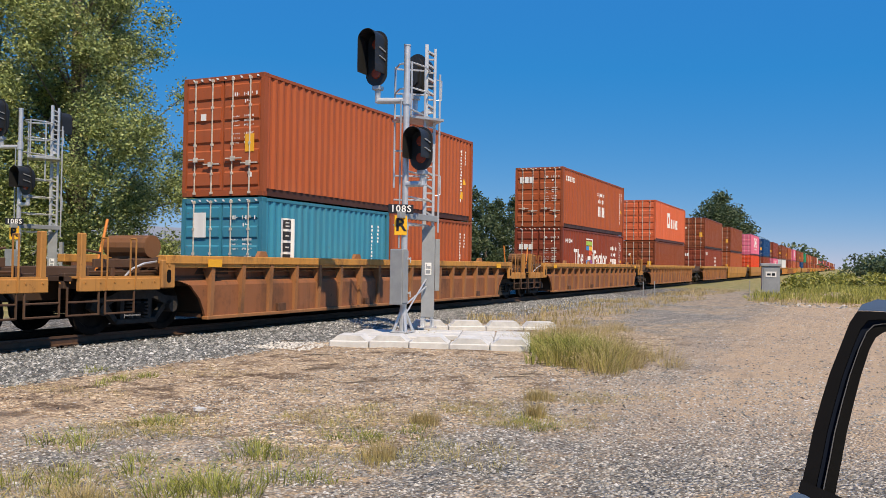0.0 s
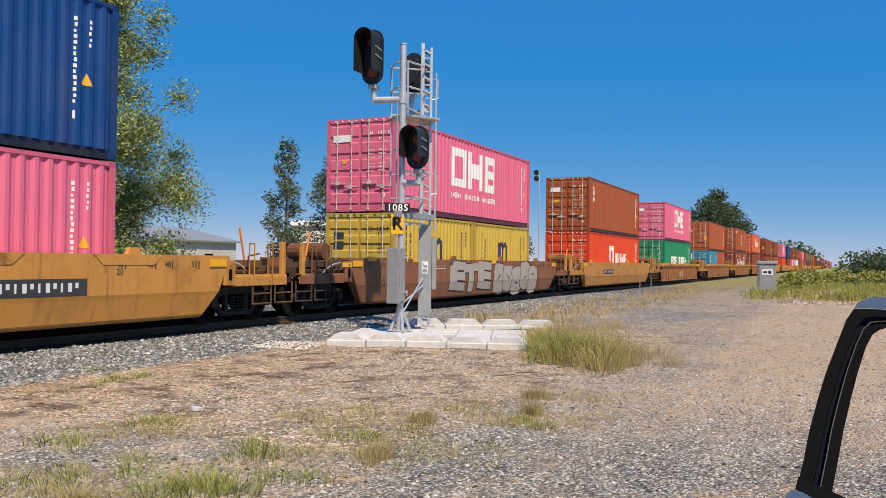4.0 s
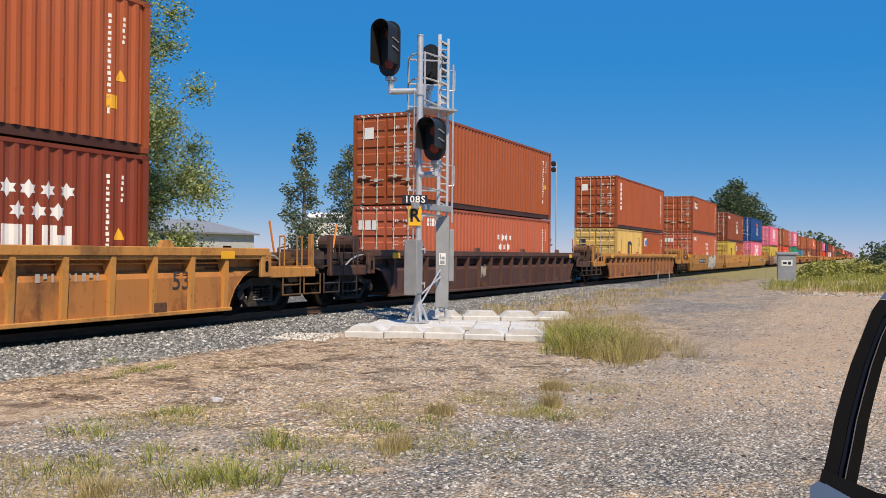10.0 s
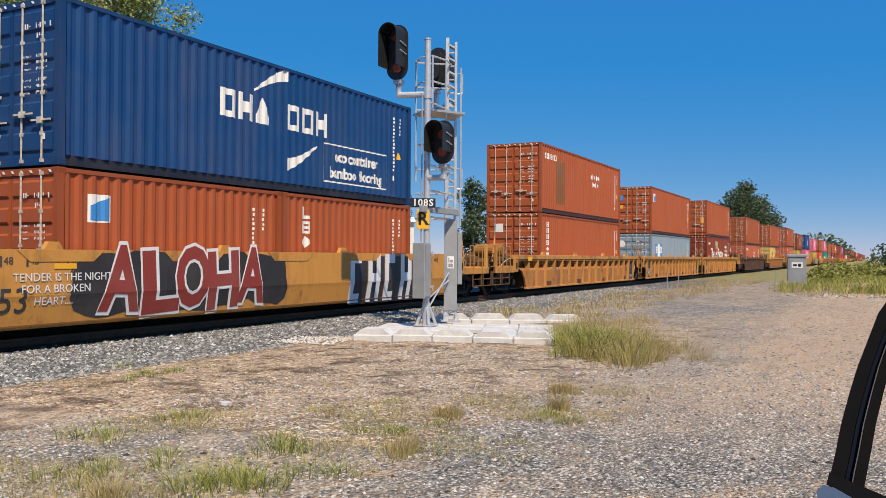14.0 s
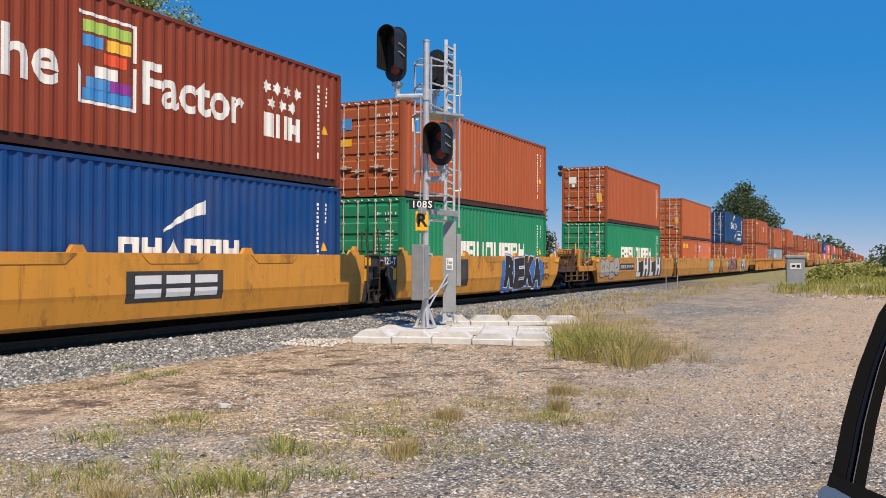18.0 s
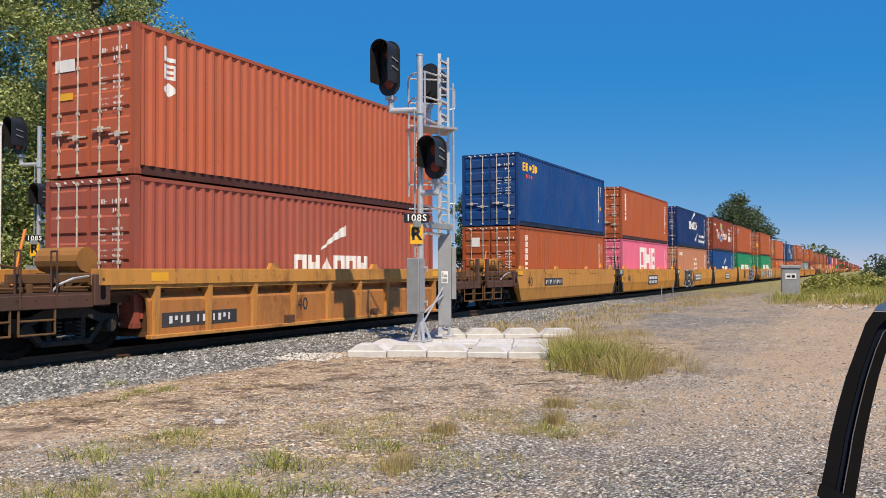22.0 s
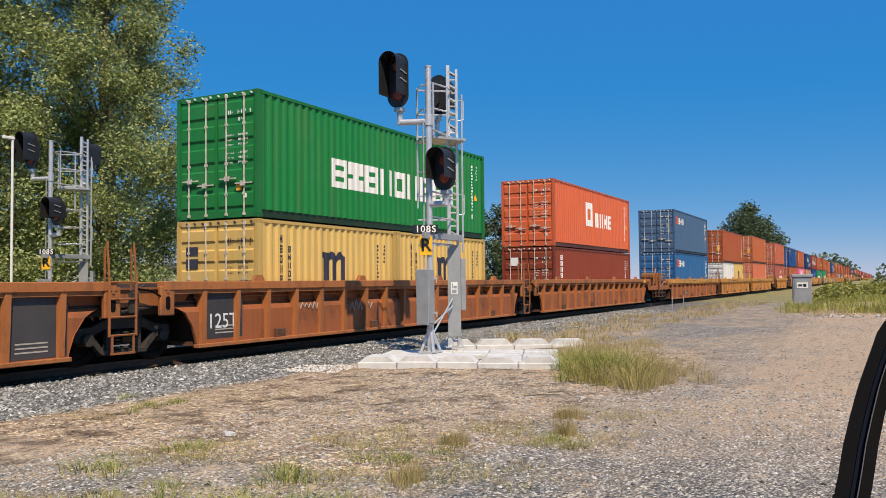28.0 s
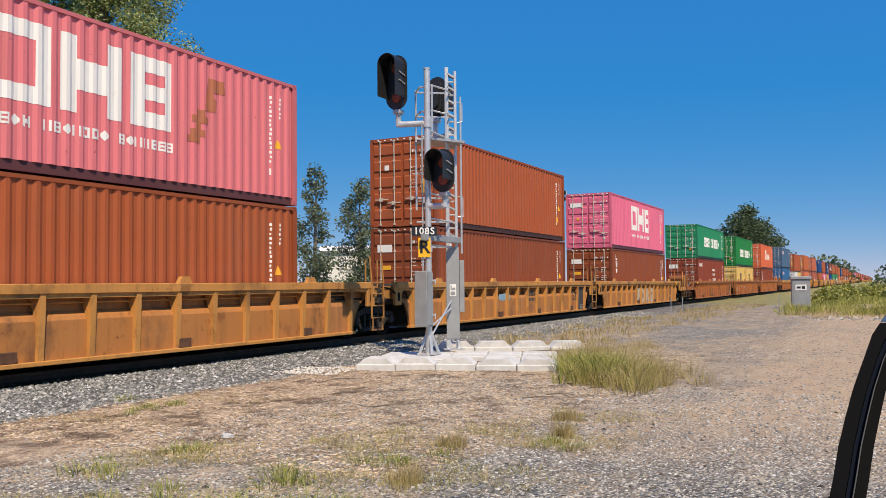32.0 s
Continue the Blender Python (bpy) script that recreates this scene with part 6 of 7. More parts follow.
for k, *mark in SIDE_MARKS:
    MARKS.setdefault(k, []).append(mark)


# heights of the well floors that differ from the rest
FLOOR = {1: 0.55, 2: 0.42, 6: 0.55, 9: 0.51, 11: 0.53, 14: 0.57, 17: 0.42, 20: 0.54, 23: 0.57, 26: 0.51, 28: 0.53, 29: 0.57}


def build_train():
    for i, (k, x, up, low, spec) in enumerate(ALL):
        near = k >= -1
        ahead = ALL[i - 1] if i else None
        back = ALL[i + 1] if i + 1 < len(ALL) else None
        lead = max(0.7, (ahead[1] - x - spec["half"] - ahead[4]["half"]) / 2) if ahead else 3.0
        trail = max(0.7, (x - back[1] - spec["half"] - back[4]["half"]) / 2) if back else 1.6
        body = well_car(spec, lead, trail, near, MARKS.get(k, []))
        MOVING.append((body, x + 6.096, RAIL_Z))
        floor = FLOOR.get(k, 0.485)
        h = stack(low, x, floor, near)
        stack(up, x, floor + h + 0.028, near)


def motions():
    for ob, x, z in MOVING:
        walk(ob, [(t, pose(x + d, TRACK_Y, z)) for t, d in TRAVEL])


# ---- ground ----
def spread(*runs):
    out = []
    for a, b, step in runs:
        n = max(1, int(round((b - a) / step)))
        out += [a + (b - a) * i / n for i in range(n)]
    return out + [runs[-1][1]]


def lie(x, y):
    """Height of the ground."""
    v = Vector((x * 0.35, y * 0.35, 0.3))
    h = 0.035 * noise.noise(v) + 0.016 * noise.noise(v * 5)
    if 9.6 < y < 18.5:
        h = h * 0.4 + 0.03 * min(1, (y - 9.6) / 0.8, (18.5 - y) / 0.8)
    if 12.2 < y < 14.9:
        h = -0.03
    return h


def build_ground():
    xs = spread((-3000, -400, 400), (-400, -40, 40), (-40, -4, 4), (-4, 3, 1), (3, 32, 0.22), (32, 70, 1.0), (70, 300, 12), (300, 3500, 400))
    ys = spread((-3000, -300, 400), (-300, -30, 30), (-30, -6, 3), (-6, 0, 0.6), (0, 15, 0.22), (15, 30, 1.2), (30, 300, 20), (300, 3000, 400))
    s = Shape()
    for y in ys:
        for x in xs:
            s.v.append((x, y, lie(x, y) if -20 < x < 80 and -10 < y < 40 else 0.0))
    n = len(xs)
    for j in range(len(ys) - 1):
        for i in range(n - 1):
            a = j * n + i
            s.f.append((a, a + 1, a + n + 1, a + n))
    tagged(new("ground", s.mesh("ground", M_GROUND, True)), "gravel lot with sandy wheel tracks beside the railway", "ground", kind="structure")


def stone_cloud(name, label, mat, count, area, size, seed, squash=0.6, long=1.0, level=0.0, bias=None):
    """Loose stones or chips over an area (x0, x1, y0, y1): one object."""
    r = random.Random(seed)
    base = [(1, 0, 0), (0.3, 0.9, 0.1), (-0.8, 0.5, 0), (-0.7, -0.6, 0.1), (0.4, -0.85, 0), (0.1, 0.1, 0.9), (-0.1, 0, -0.5)]
    tri = [(0, 1, 5), (1, 2, 5), (2, 3, 5), (3, 4, 5), (4, 0, 5), (1, 0, 6), (2, 1, 6), (3, 2, 6), (4, 3, 6), (0, 4, 6)]
    s = Shape()
    for _ in range(count):
        u = r.random() ** (bias or 1.0)
        x, y = area[0] + (area[1] - area[0]) * u, r.uniform(area[2], area[3])
        k = r.uniform(*size) * (0.7 + 0.6 * r.random() ** 3)
        a = r.uniform(0, 6.28)
        ca, sa = math.cos(a), math.sin(a)
        z = lie(x, y) + level
        o = len(s.v)
        for bx, by, bz in base:
            bx, by, bz = bx * k * long * r.uniform(0.75, 1.2), by * k * r.uniform(0.75, 1.2), bz * k * squash * r.uniform(0.7, 1.25)
            s.v.append((x + bx * ca - by * sa, y + bx * sa + by * ca, z + bz))
        s.f += [(o + p, o + q, o + w) for p, q, w in tri]
    me = bpy.data.meshes.new(name)
    me.from_pydata(s.v, [], s.f)
    me.materials.append(mat)
    return tagged(new(name, me), label, "stones", kind="stuff")


def blades(name, label, mat, spots, seed, tall, wide=0.012, lean=0.5, per=60, spread_r=0.15, kind="stuff"):
    """Tufts of grass at spots (x, y, scale): one object of bent blades."""
    r = random.Random(seed)
    vs, fs = [], []
    for sx, sy, sc in spots:
        for _ in range(int(per * sc)):
            d, a = spread_r * sc * math.sqrt(r.random()), r.uniform(0, 6.28)
            x, y = sx + d * math.cos(a), sy + d * math.sin(a)
            h = tall * sc * r.uniform(0.45, 1.0)
            b = a + r.uniform(-0.8, 0.8)
            ln = lean * h * r.uniform(0.1, 1.0)
            w = wide * r.uniform(0.6, 1.3)
            px, py = -math.sin(b) * w, math.cos(b) * w
            if r.random() < 0.5:
                px, py = w * 0.8, -w * 0.6
            z = lie(x, y) - 0.01
            o = len(vs)
            dx, dy = math.cos(b) * ln, math.sin(b) * ln
            vs += [(x - px, y - py, z), (x + px, y + py, z), (x + dx * 0.35 + px * 0.7, y + dy * 0.35 + py * 0.7, z + h * 0.6), (x + dx * 0.35 - px * 0.7, y + dy * 0.35 - py * 0.7, z + h * 0.6), (x + dx, y + dy, z + h)]
            fs += [(o, o + 1, o + 2, o + 3), (o + 3, o + 2, o + 4)]
    me = bpy.data.meshes.new(name)
    me.from_pydata(vs, [], fs)
    me.materials.append(mat)
    return tagged(new(name, me), label, "grass", kind=kind)


# ---- track ----
def build_track():
    prof = [(-0.075, 0), (0.075, 0), (0.075, 0.015), (0.012, 0.035), (0.012, 0.125), (0.036, 0.135), (0.036, 0.172), (-0.036, 0.172), (-0.036, 0.135), (-0.012, 0.125), (-0.012, 0.035), (-0.075, 0.015)]
    for y in (-0.7535, 0.7535):
        s = Shape().prism([(a + TRACK_Y + y, b + RAIL_Z - 0.172) for a, b in prof], -700, 1600, 0)
        tagged(new("rail", s.mesh("rail", M_RAIL)), "rust-sided steel rail with a bright worn head", "rail", "rails of the track")
    tie = Shape().box(-0.115, 0.115, -1.3, 1.3, -0.17, 0.0, 0.012).mesh("sleeper", M_TIE)
    for i in range(90):
        x = 2 + i * 0.5
        ob = tagged(new("sleeper", tie), "dark creosoted timber sleeper in the ballast", "sleeper", "sleepers under the rails")
        ob.matrix_basis = pose(x, TRACK_Y + 0.02 * math.sin(i * 2.3), 0.0, 0, 0, 0.6 * math.sin(i * 1.7))


# ---- signals ----
def signal_head(parent, m, high):
    """A head that looks along -x: an oval backboard and a deep hood that ends above its foot."""
    case = Shape().prism(stadium(0.34, high - 0.2), 0.0, 0.14, 0).prism(stadium(0.24, high * 0.55), 0.14, 0.22, 0)
    head = part("signal_head", kept(("headcase", high), lambda: case.mesh("signal_head", M_BLACK)), parent, None, "black signal head with a deep hood", m)
    part("backboard", kept(("headback", high), lambda: Shape().prism(stadium(0.52, high, 14), -0.02, 0.005, 0).mesh("backboard", M_BLACK)), head)
    def hood():
        s = Shape()
        out, inn = stadium(0.44, high - 0.1, 14), stadium(0.42, high - 0.12, 14)
        foot = -high / 2 + 0.24
        def cut(p):
            return (p[0], max(p[1], foot))
        for i in range(len(out)):
            j = (i + 1) % len(out)
            if max(out[i][1], out[j][1]) <= foot:
                continue
            (ya, za), (yb, zb) = cut(out[i]), cut(out[j])
            (yc, zc), (yd, zd) = cut(inn[i]), cut(inn[j])
            front = -0.45
            s.face((-0.02, ya, za), (-0.02, yb, zb), (front, yb, zb), (front, ya, za))
            s.face((-0.02, yc, zc), (front, yc, zc), (front, yd, zd), (-0.02, yd, zd))
            s.face((front, ya, za), (front, yb, zb), (front, yd, zd), (front, yc, zc))
        return s
    part("hood", kept(("hood", high), lambda: hood().mesh("hood", M_BLACK, False)), head)
    lens = kept("lens", lambda: Shape().rod((-0.05, 0, 0), (-0.02, 0, 0), 0.10, 18, 0.115).mesh("lens", M_LENS))
    for z in (high / 2 - 0.3, -high / 2 + 0.27):
        part("lens", lens, head, None, "unlit dark red lens", pose(0, 0, z))
    for z in (0.1, -0.08):
        part("hinge", kept("headhinge", lambda: Shape().box(-0.30, -0.05, -0.245, -0.222, -0.012, 0.012).mesh("hinge", M_GREYBOX)), head, None, "", pose(0, 0, z, 0, 12, 0))
    part("mount", kept(("mount", high), lambda: Shape().rod((0.06, 0, -high / 2 - 0.28), (0.06, 0, -high / 2 + 0.05), 0.06, 10).box(-0.04, 0.16, -0.09, 0.09, -high / 2 - 0.08, -high / 2 + 0.01, 0.01).mesh("mount", M_GALV)), head)
    return head


def signal(name, m, label):
    ob = thing(name, label, "railway signal", "signals by the line", "", m)
    H = 6.17

    def bars(key, name, pairs, r, mat=M_ALU, parent=None, n=6):
        """Straight tubes, each a part of its own."""
        for i, (p, q) in enumerate(pairs):
            part(name, kept((key, i), lambda: Shape().rod(p, q, r, n).mesh(name, mat)), parent or ob)

    part("pole", kept("sigpole", lambda: Shape().rod((0, 0, 0.25), (0, 0, H), 0.068, 16).rod((0, 0, H), (0, 0, H + 0.03), 0.078, 16).rod((0, 0, 2.2), (0, 0, 2.3), 0.088, 16).rod((0, 0, 4.9), (0, 0, 5.14), 0.09, 16).mesh("pole", M_ALU)), ob)
    def foot():
        s = Shape().box(-0.2, 0.2, -0.2, 0.2, 0, 0.03, 0.005)
        for a in range(4):
            c, d = math.cos(a * math.pi / 2 + 0.78), math.sin(a * math.pi / 2 + 0.78)
            s.rod((0.22 * c, 0.22 * d, 0.02), (0.06 * c, 0.06 * d, 0.42), 0.035, 6, 0.03)
        return s.rod((0, 0, 0.02), (0, 0, 0.5), 0.085, 12)
    part("foot", kept("sigfoot", lambda: foot().mesh("foot", M_ALU)), ob)
    box = part("relay_cabinet", kept("sigcab", lambda: Shape().box(-0.36, -0.09, -0.15, 0.15, 0.60, 1.78, 0.012).mesh("relay_cabinet", M_GREYBOX)), ob, None, "grey enamelled relay cabinet")
    part("cabinet_door", kept("sigcabd", lambda: Shape().box(-0.34, -0.11, -0.167, -0.152, 0.64, 1.74, 0.006).mesh("cabinet_door", M_GREYBOX)), box)
    for z in (0.85, 1.58):
        part("latch", kept("siglatch", lambda: Shape().box(-0.16, -0.05, -0.20, -0.16, -0.02, 0.02).rod((-0.10, -0.21, -0.09), (-0.10, -0.21, 0.03), 0.012, 6).mesh("latch", M_ALU)), box, None, "", pose(0, 0, z))
    # ladder tower, a stride from the pole
    tx, ty = 1.40, 0.125
    tower = part("ladder_tower", kept("sigbase", lambda: Shape().box(-0.22, 0.22, -0.18, 0.18, 0, 0.03).box(-0.16, -0.10, -0.1, 0.1, 0.03, 0.2).box(0.10, 0.16, -0.1, 0.1, 0.03, 0.2).mesh("ladder_tower", M_ALU)), ob, None, "aluminium ladder tower", pose(tx, ty, 0, 0, 0, -58))
    rail_me = kept("sigrail", lambda: Shape().box(-0.042, 0.042, -0.05, 0.05, 0.0, 6.54, 0.006).mesh("ladder_rail", M_ALU))
    slim = kept("sigslim", lambda: Shape().box(-0.03, 0.03, -0.04, 0.04, 0.0, 6.45, 0.006).mesh("ladder_rail", M_ALU))
    part("ladder_rail", rail_me, tower, None, "", pose(-0.10, 0, 0))
    part("ladder_rail", slim, tower, None, "", pose(0.10, 0, 0))
    part("guard_panel", kept("sigguard", lambda: Shape().box(-0.15, 0.15, -0.072, -0.056, 0.25, 2.35, 0.004).mesh("guard_panel", M_GREYBOX)), tower, None, "grey climb guard panel")
    part("guard_box", kept("sigguardb", lambda: Shape().box(0.17, 0.28, 0.05, 0.20, 0.85, 2.05, 0.006).mesh("guard_box", M_GREYBOX)), tower, None, "narrow grey box")
    notice = part("notice", kept("signotice", lambda: Shape().box(-0.075, 0.075, -0.082, -0.074, 1.22, 1.50).mesh("notice", M_WHITE)), tower, None, "white notice plate with grey marks")
    for x0, x1, z0, z1 in ((-0.055, 0.05, 1.25, 1.33), (-0.02, 0.055, 1.36, 1.42), (-0.055, -0.03, 1.36, 1.47)):
        part("notice_mark", kept(("signoticem", z0, x0), lambda: Shape().box(x0, x1, -0.087, -0.084, z0, z1).mesh("notice_mark", M_GREYBOX)), notice)
    rung = kept("sigrung", lambda: Shape().rod((-0.115, 0, 0), (0.125, 0, 0), 0.02, 6).mesh("rung", M_ALU))
    tread = kept("sigtread", lambda: Shape().box(-0.09, 0.09, -0.05, 0.12, -0.02, 0.02).mesh("tread", M_GALV))
    for i in range(13):
        part("rung", rung, tower, None, "", pose(0, 0, 2.48 + i * 0.31))
        part("tread", tread, tower, None, "", pose(0, 0, 2.63 + i * 0.31, 0, 28, 0))
    hoop = kept("sighoop", lambda: Shape().rod((0.14, 0, 0), (0.26, 0, 0.02), 0.012, 5).rod((0.26, 0, 0.02), (0.26, 0, 0.46), 0.012, 5).rod((0.26, 0, 0.46), (0.14, 0, 0.48), 0.012, 5).mesh("grab_hoop", M_ALU))
    for z in (3.05, 5.25):
        part("grab_hoop", hoop, tower, None, "", pose(0, 0, z))
    # posts and rails of the climbing cage between pole and tower
    a, b, c, d = (0.9, 0.78), (0.45, 0.12), (0.96, 0.04), (1.52, -0.06)
    bars("sigcage", "cage_post", [((*p, lo), (*p, hi)) for p, lo, hi in ((a, 3.2, 5.98), (b, 4.75, 5.95), (c, 4.0, 5.95), (d, 2.2, 5.86))], 0.024)
    for z in (2.35, 2.93, 3.48, 4.05, 4.85):
        bars(("siglev", z), "cage_rail", [((0, 0, z), (tx - 0.05, ty, z)), ((*a, z), (tx, ty, z))], 0.021)
    for z in (5.37, 5.93):
        bars(("siglev", z), "cage_rail", [((*a, z), (0.5, 0.45, z)), ((0.5, 0.45, z), (*b, z)), ((*b, z), (*c, z)), ((*c, z), (tx - 0.05, ty, z)), ((*a, z), (tx, ty, z))], 0.021)
    plat = part("platform", kept("sigplat", lambda: Shape().prism([(0.42, 0.2), (0.95, 0.88), (1.78, 0.25), (1.25, -0.3)], 4.72, 4.77, 2).mesh("platform", M_GALV)), ob)
    bars("sigcond", "conduit", [((-0.1, 0.08, 1.8), (-0.1, 0.08, 5.0)), ((0.12, 0.1, 0.4), (0.12, 0.1, 4.7))], 0.018, M_GALV)
    bars("sigtie", "brace", [((0, 0, 0.30), (tx - 0.12, ty - 0.02, 1.12)), ((0.05, 0.02, 0.55), (tx - 0.12, ty - 0.02, 0.95))], 0.019, M_ALU)
    part("tie_bracket", kept("sigtieb", lambda: Shape().box(-0.30, 1.5, -0.06, 0.03, 2.44, 2.58, 0.01).mesh("tie_bracket", M_GREYBOX)), ob)
    bars("sigarm", "arm", [((0, 0, 4.99), (-0.19, 0.61, 4.99)), ((0, 0, 3.18), (-0.02, -0.42, 3.18)), ((tx, ty, 5.0), (1.94, 0.8, 5.0))], 0.066, M_ALU, None, 12)
    bars("sigpost", "arm_post", [((-0.19, 0.61, 4.95), (-0.19, 0.61, 5.1)), ((-0.02, -0.42, 3.14), (-0.02, -0.42, 3.24)), ((1.94, 0.8, 4.95), (1.94, 0.8, 5.3))], 0.06, M_ALU, None, 12)
    signal_head(ob, pose(-0.25, 0.61, 5.90), 1.2)
    signal_head(ob, pose(2.0, 0.8, 6.01, 0, 0, 180), 1.04)
    signal_head(ob, pose(-0.08, -0.42, 3.92), 0.93)
    turn = pose(-0.05, 0.08, -0.12, 0, 0, -56)
    plate = part("number_plate", kept("signum", lambda: Shape().box(-0.27, 0.27, -0.1, -0.085, 2.66, 2.86, 0.004).mesh("number_plate", M_SIGNBLACK)), ob, None, "black plate with white characters 108S", turn)
    for i, ch in enumerate("108S"):
        part("character", lettering(ch, 0.205, M_WHITE, 1.0, 0.004), plate, None, "", pose(-0.175 + i * 0.117, -0.106, 2.76))
    rp = part("letter_plate", kept("sigr", lambda: Shape().box(-0.135, 0.135, -0.1, -0.085, 2.2, 2.62, 0.006).mesh("letter_plate", M_YELLOW)), ob, None, "yellow plate with a black letter R", turn)
    part("character", lettering("R", 0.38, M_SIGNBLACK, 1.0, 0.008), rp, None, "", pose(0, -0.104, 2.41))
    return ob


def build_signals():
    signal("railway_signal", pose(16.15, 8.62, 0.10), "aluminium signal mast with three black hooded heads on concrete blocks")
    signal("railway_signal", pose(18.28, 23.45, 0.05), "aluminium signal mast with three black hooded heads beyond the track")
    pole = thing("marker_pole", "thin white pole beyond the track beside the far signal", "pole", "", "", pose(17.4, 24.1, 0))
    part("shaft", Shape().rod((0, 0, -0.1), (0, 0, 6.2), 0.04, 8).mesh("shaft", M_WHITE), pole)
    part("bracket", Shape().box(-0.34, 0.06, -0.05, 0.05, 6.2, 6.3, 0.02).mesh("bracket", M_WHITE), pole)


def build_blocks():
    """Interlocking concrete blocks and slabs that frame the signal's footing."""
    def crowned(L, deep, low, high):
        s = Shape()
        s.box(0, L, 0, deep, -0.12, low, 0.018)
        k = deep / 2
        s.prism([(0.03, low - 0.005), (L - 0.03, low - 0.005), (L - 0.16, high), (0.16, high)], 0.02, deep - 0.02, 1)
        return s
    me = crowned(0.735, 0.62, 0.125, 0.225).mesh("concrete_block", M_CONCRETE)
    back = crowned(0.89, 0.5, 0.09, 0.21).mesh("concrete_block", M_CONCRETE)
    flat = Shape().box(0, 0.735, 0, 0.62, -0.1, 0.09, 0.02).mesh("concrete_slab", M_CONCRETE)
    def run(x, y, turn, n, shape, step, name="concrete_block", label="pale concrete footing block with a tapered crown", gap=()):
        r = random.Random(int(x * 10))
        for i in range(n):
            if i in gap:
                continue
            c, d = math.cos(radians(turn)), math.sin(radians(turn))
            ob = tagged(new(name, shape), label, "concrete block", "blocks round the signal footing")
            ob.matrix_basis = pose(x + c * step * i, y + d * step * i, r.uniform(-0.012, 0.012), 0, 0, turn + r.uniform(-0.8, 0.8))
    run(13.42, 8.72, -69.5, 5, me, 0.75)
    for row, gap in ((1, (1, 2)), (2, (2,)), (3, ()), (4, ())):
        run(13.42 + 0.68 * row * 0.936 + 0.1, 8.72 + 0.68 * row * 0.351, -69.5, 5, flat, 0.75, "concrete_slab", "flat pale concrete slab of the signal footing", gap)
    run(17.9, 9.35, -58.7, 4, back, 0.91)


# ---- trees ----
def tree(name, label, x, y, tall, wide, seed, leaves, leaf, mat, bare=0.22, lean=0.0, column=False, full=False):
    r = random.Random(seed)
    ob = thing(name, label, "tree", "trees along the line", "", pose(x, y, 0))
    s = Shape()
    s.rod((0, 0, -0.1), (lean * 0.4, 0, tall * 0.45), tall * 0.022, 10, tall * 0.013)
    s.rod((lean * 0.4, 0, tall * 0.45), (lean, 0, tall * 0.9), tall * 0.013, 8, tall * 0.003)
    clumps = []
    n = 34 if column else 260 if full else 46
    for i in range(n):
        u = (i + r.random()) / n
        z = tall * (bare + (1 - bare) * u)
        env = math.sin(math.pi * min(1, 0.16 + 0.84 * u)) ** 0.7 if not full else (0.74 + 0.26 * math.sin(math.pi * min(1, u * 1.6))) * min(1, 3.2 * (1.02 - u)) * (1 - 0.55 * max(0, u - 0.28))
        if column:
            env = (0.35 + 0.65 * min(1, u * 4)) * (1.02 - u) ** 0.55
        d = wide * env * math.sqrt(r.random()) * (0.95 if not column else 0.8)
        a = r.uniform(0, 6.28)
        c = Vector((lean * u + d * math.cos(a), d * math.sin(a), z))
        clumps.append((c, r.uniform(0.13, 0.26) * wide * (1.1 - 0.4 * u) * (0.5 if full else 1)))
        root = Vector((lean * u * 0.7, 0, max(tall * 0.12, z - d * 0.9)))
        if i % 2 == 0:
            s.rod(root, c, tall * (0.006 if not full else 0.0028), 5, tall * (0.002 if not full else 0.0008))
    part("trunk", s.mesh("trunk", M_BARK), ob)
    vs, fs = [], []
    tot = sum(k ** 2 for _, k in clumps)
    for c, k in clumps:
        for _ in range(int(leaves * k * k / tot)):
            v = Vector((r.gauss(0, 1), r.gauss(0, 1), r.gauss(0, 0.8)))
            v = v.normalized() * k * (1.6 * r.random() ** 0.45 if not full else 2.3 * r.random() ** 0.75)
            p = c + v + Vector((0, 0, -0.25 * k * r.random()))
            u = Vector((r.uniform(-1, 1), r.uniform(-1, 1), r.uniform(-0.7, 0.7))).normalized()
            w = u.cross(Vector((r.uniform(-1, 1), r.uniform(-1, 1), r.uniform(-1, 1)))).normalized()
            q = leaf * r.uniform(0.6, 1.3)
            o = len(vs)
            vs += [tuple(p - u * q), tuple(p + w * q * 0.55), tuple(p + u * q), tuple(p - w * q * 0.55)]
            fs.append((o, o + 1, o + 2, o + 3))
    me = bpy.data.meshes.new("crown")
    me.from_pydata(vs, [], fs)
    me.materials.append(mat)
    part("crown", me, ob)
    return ob


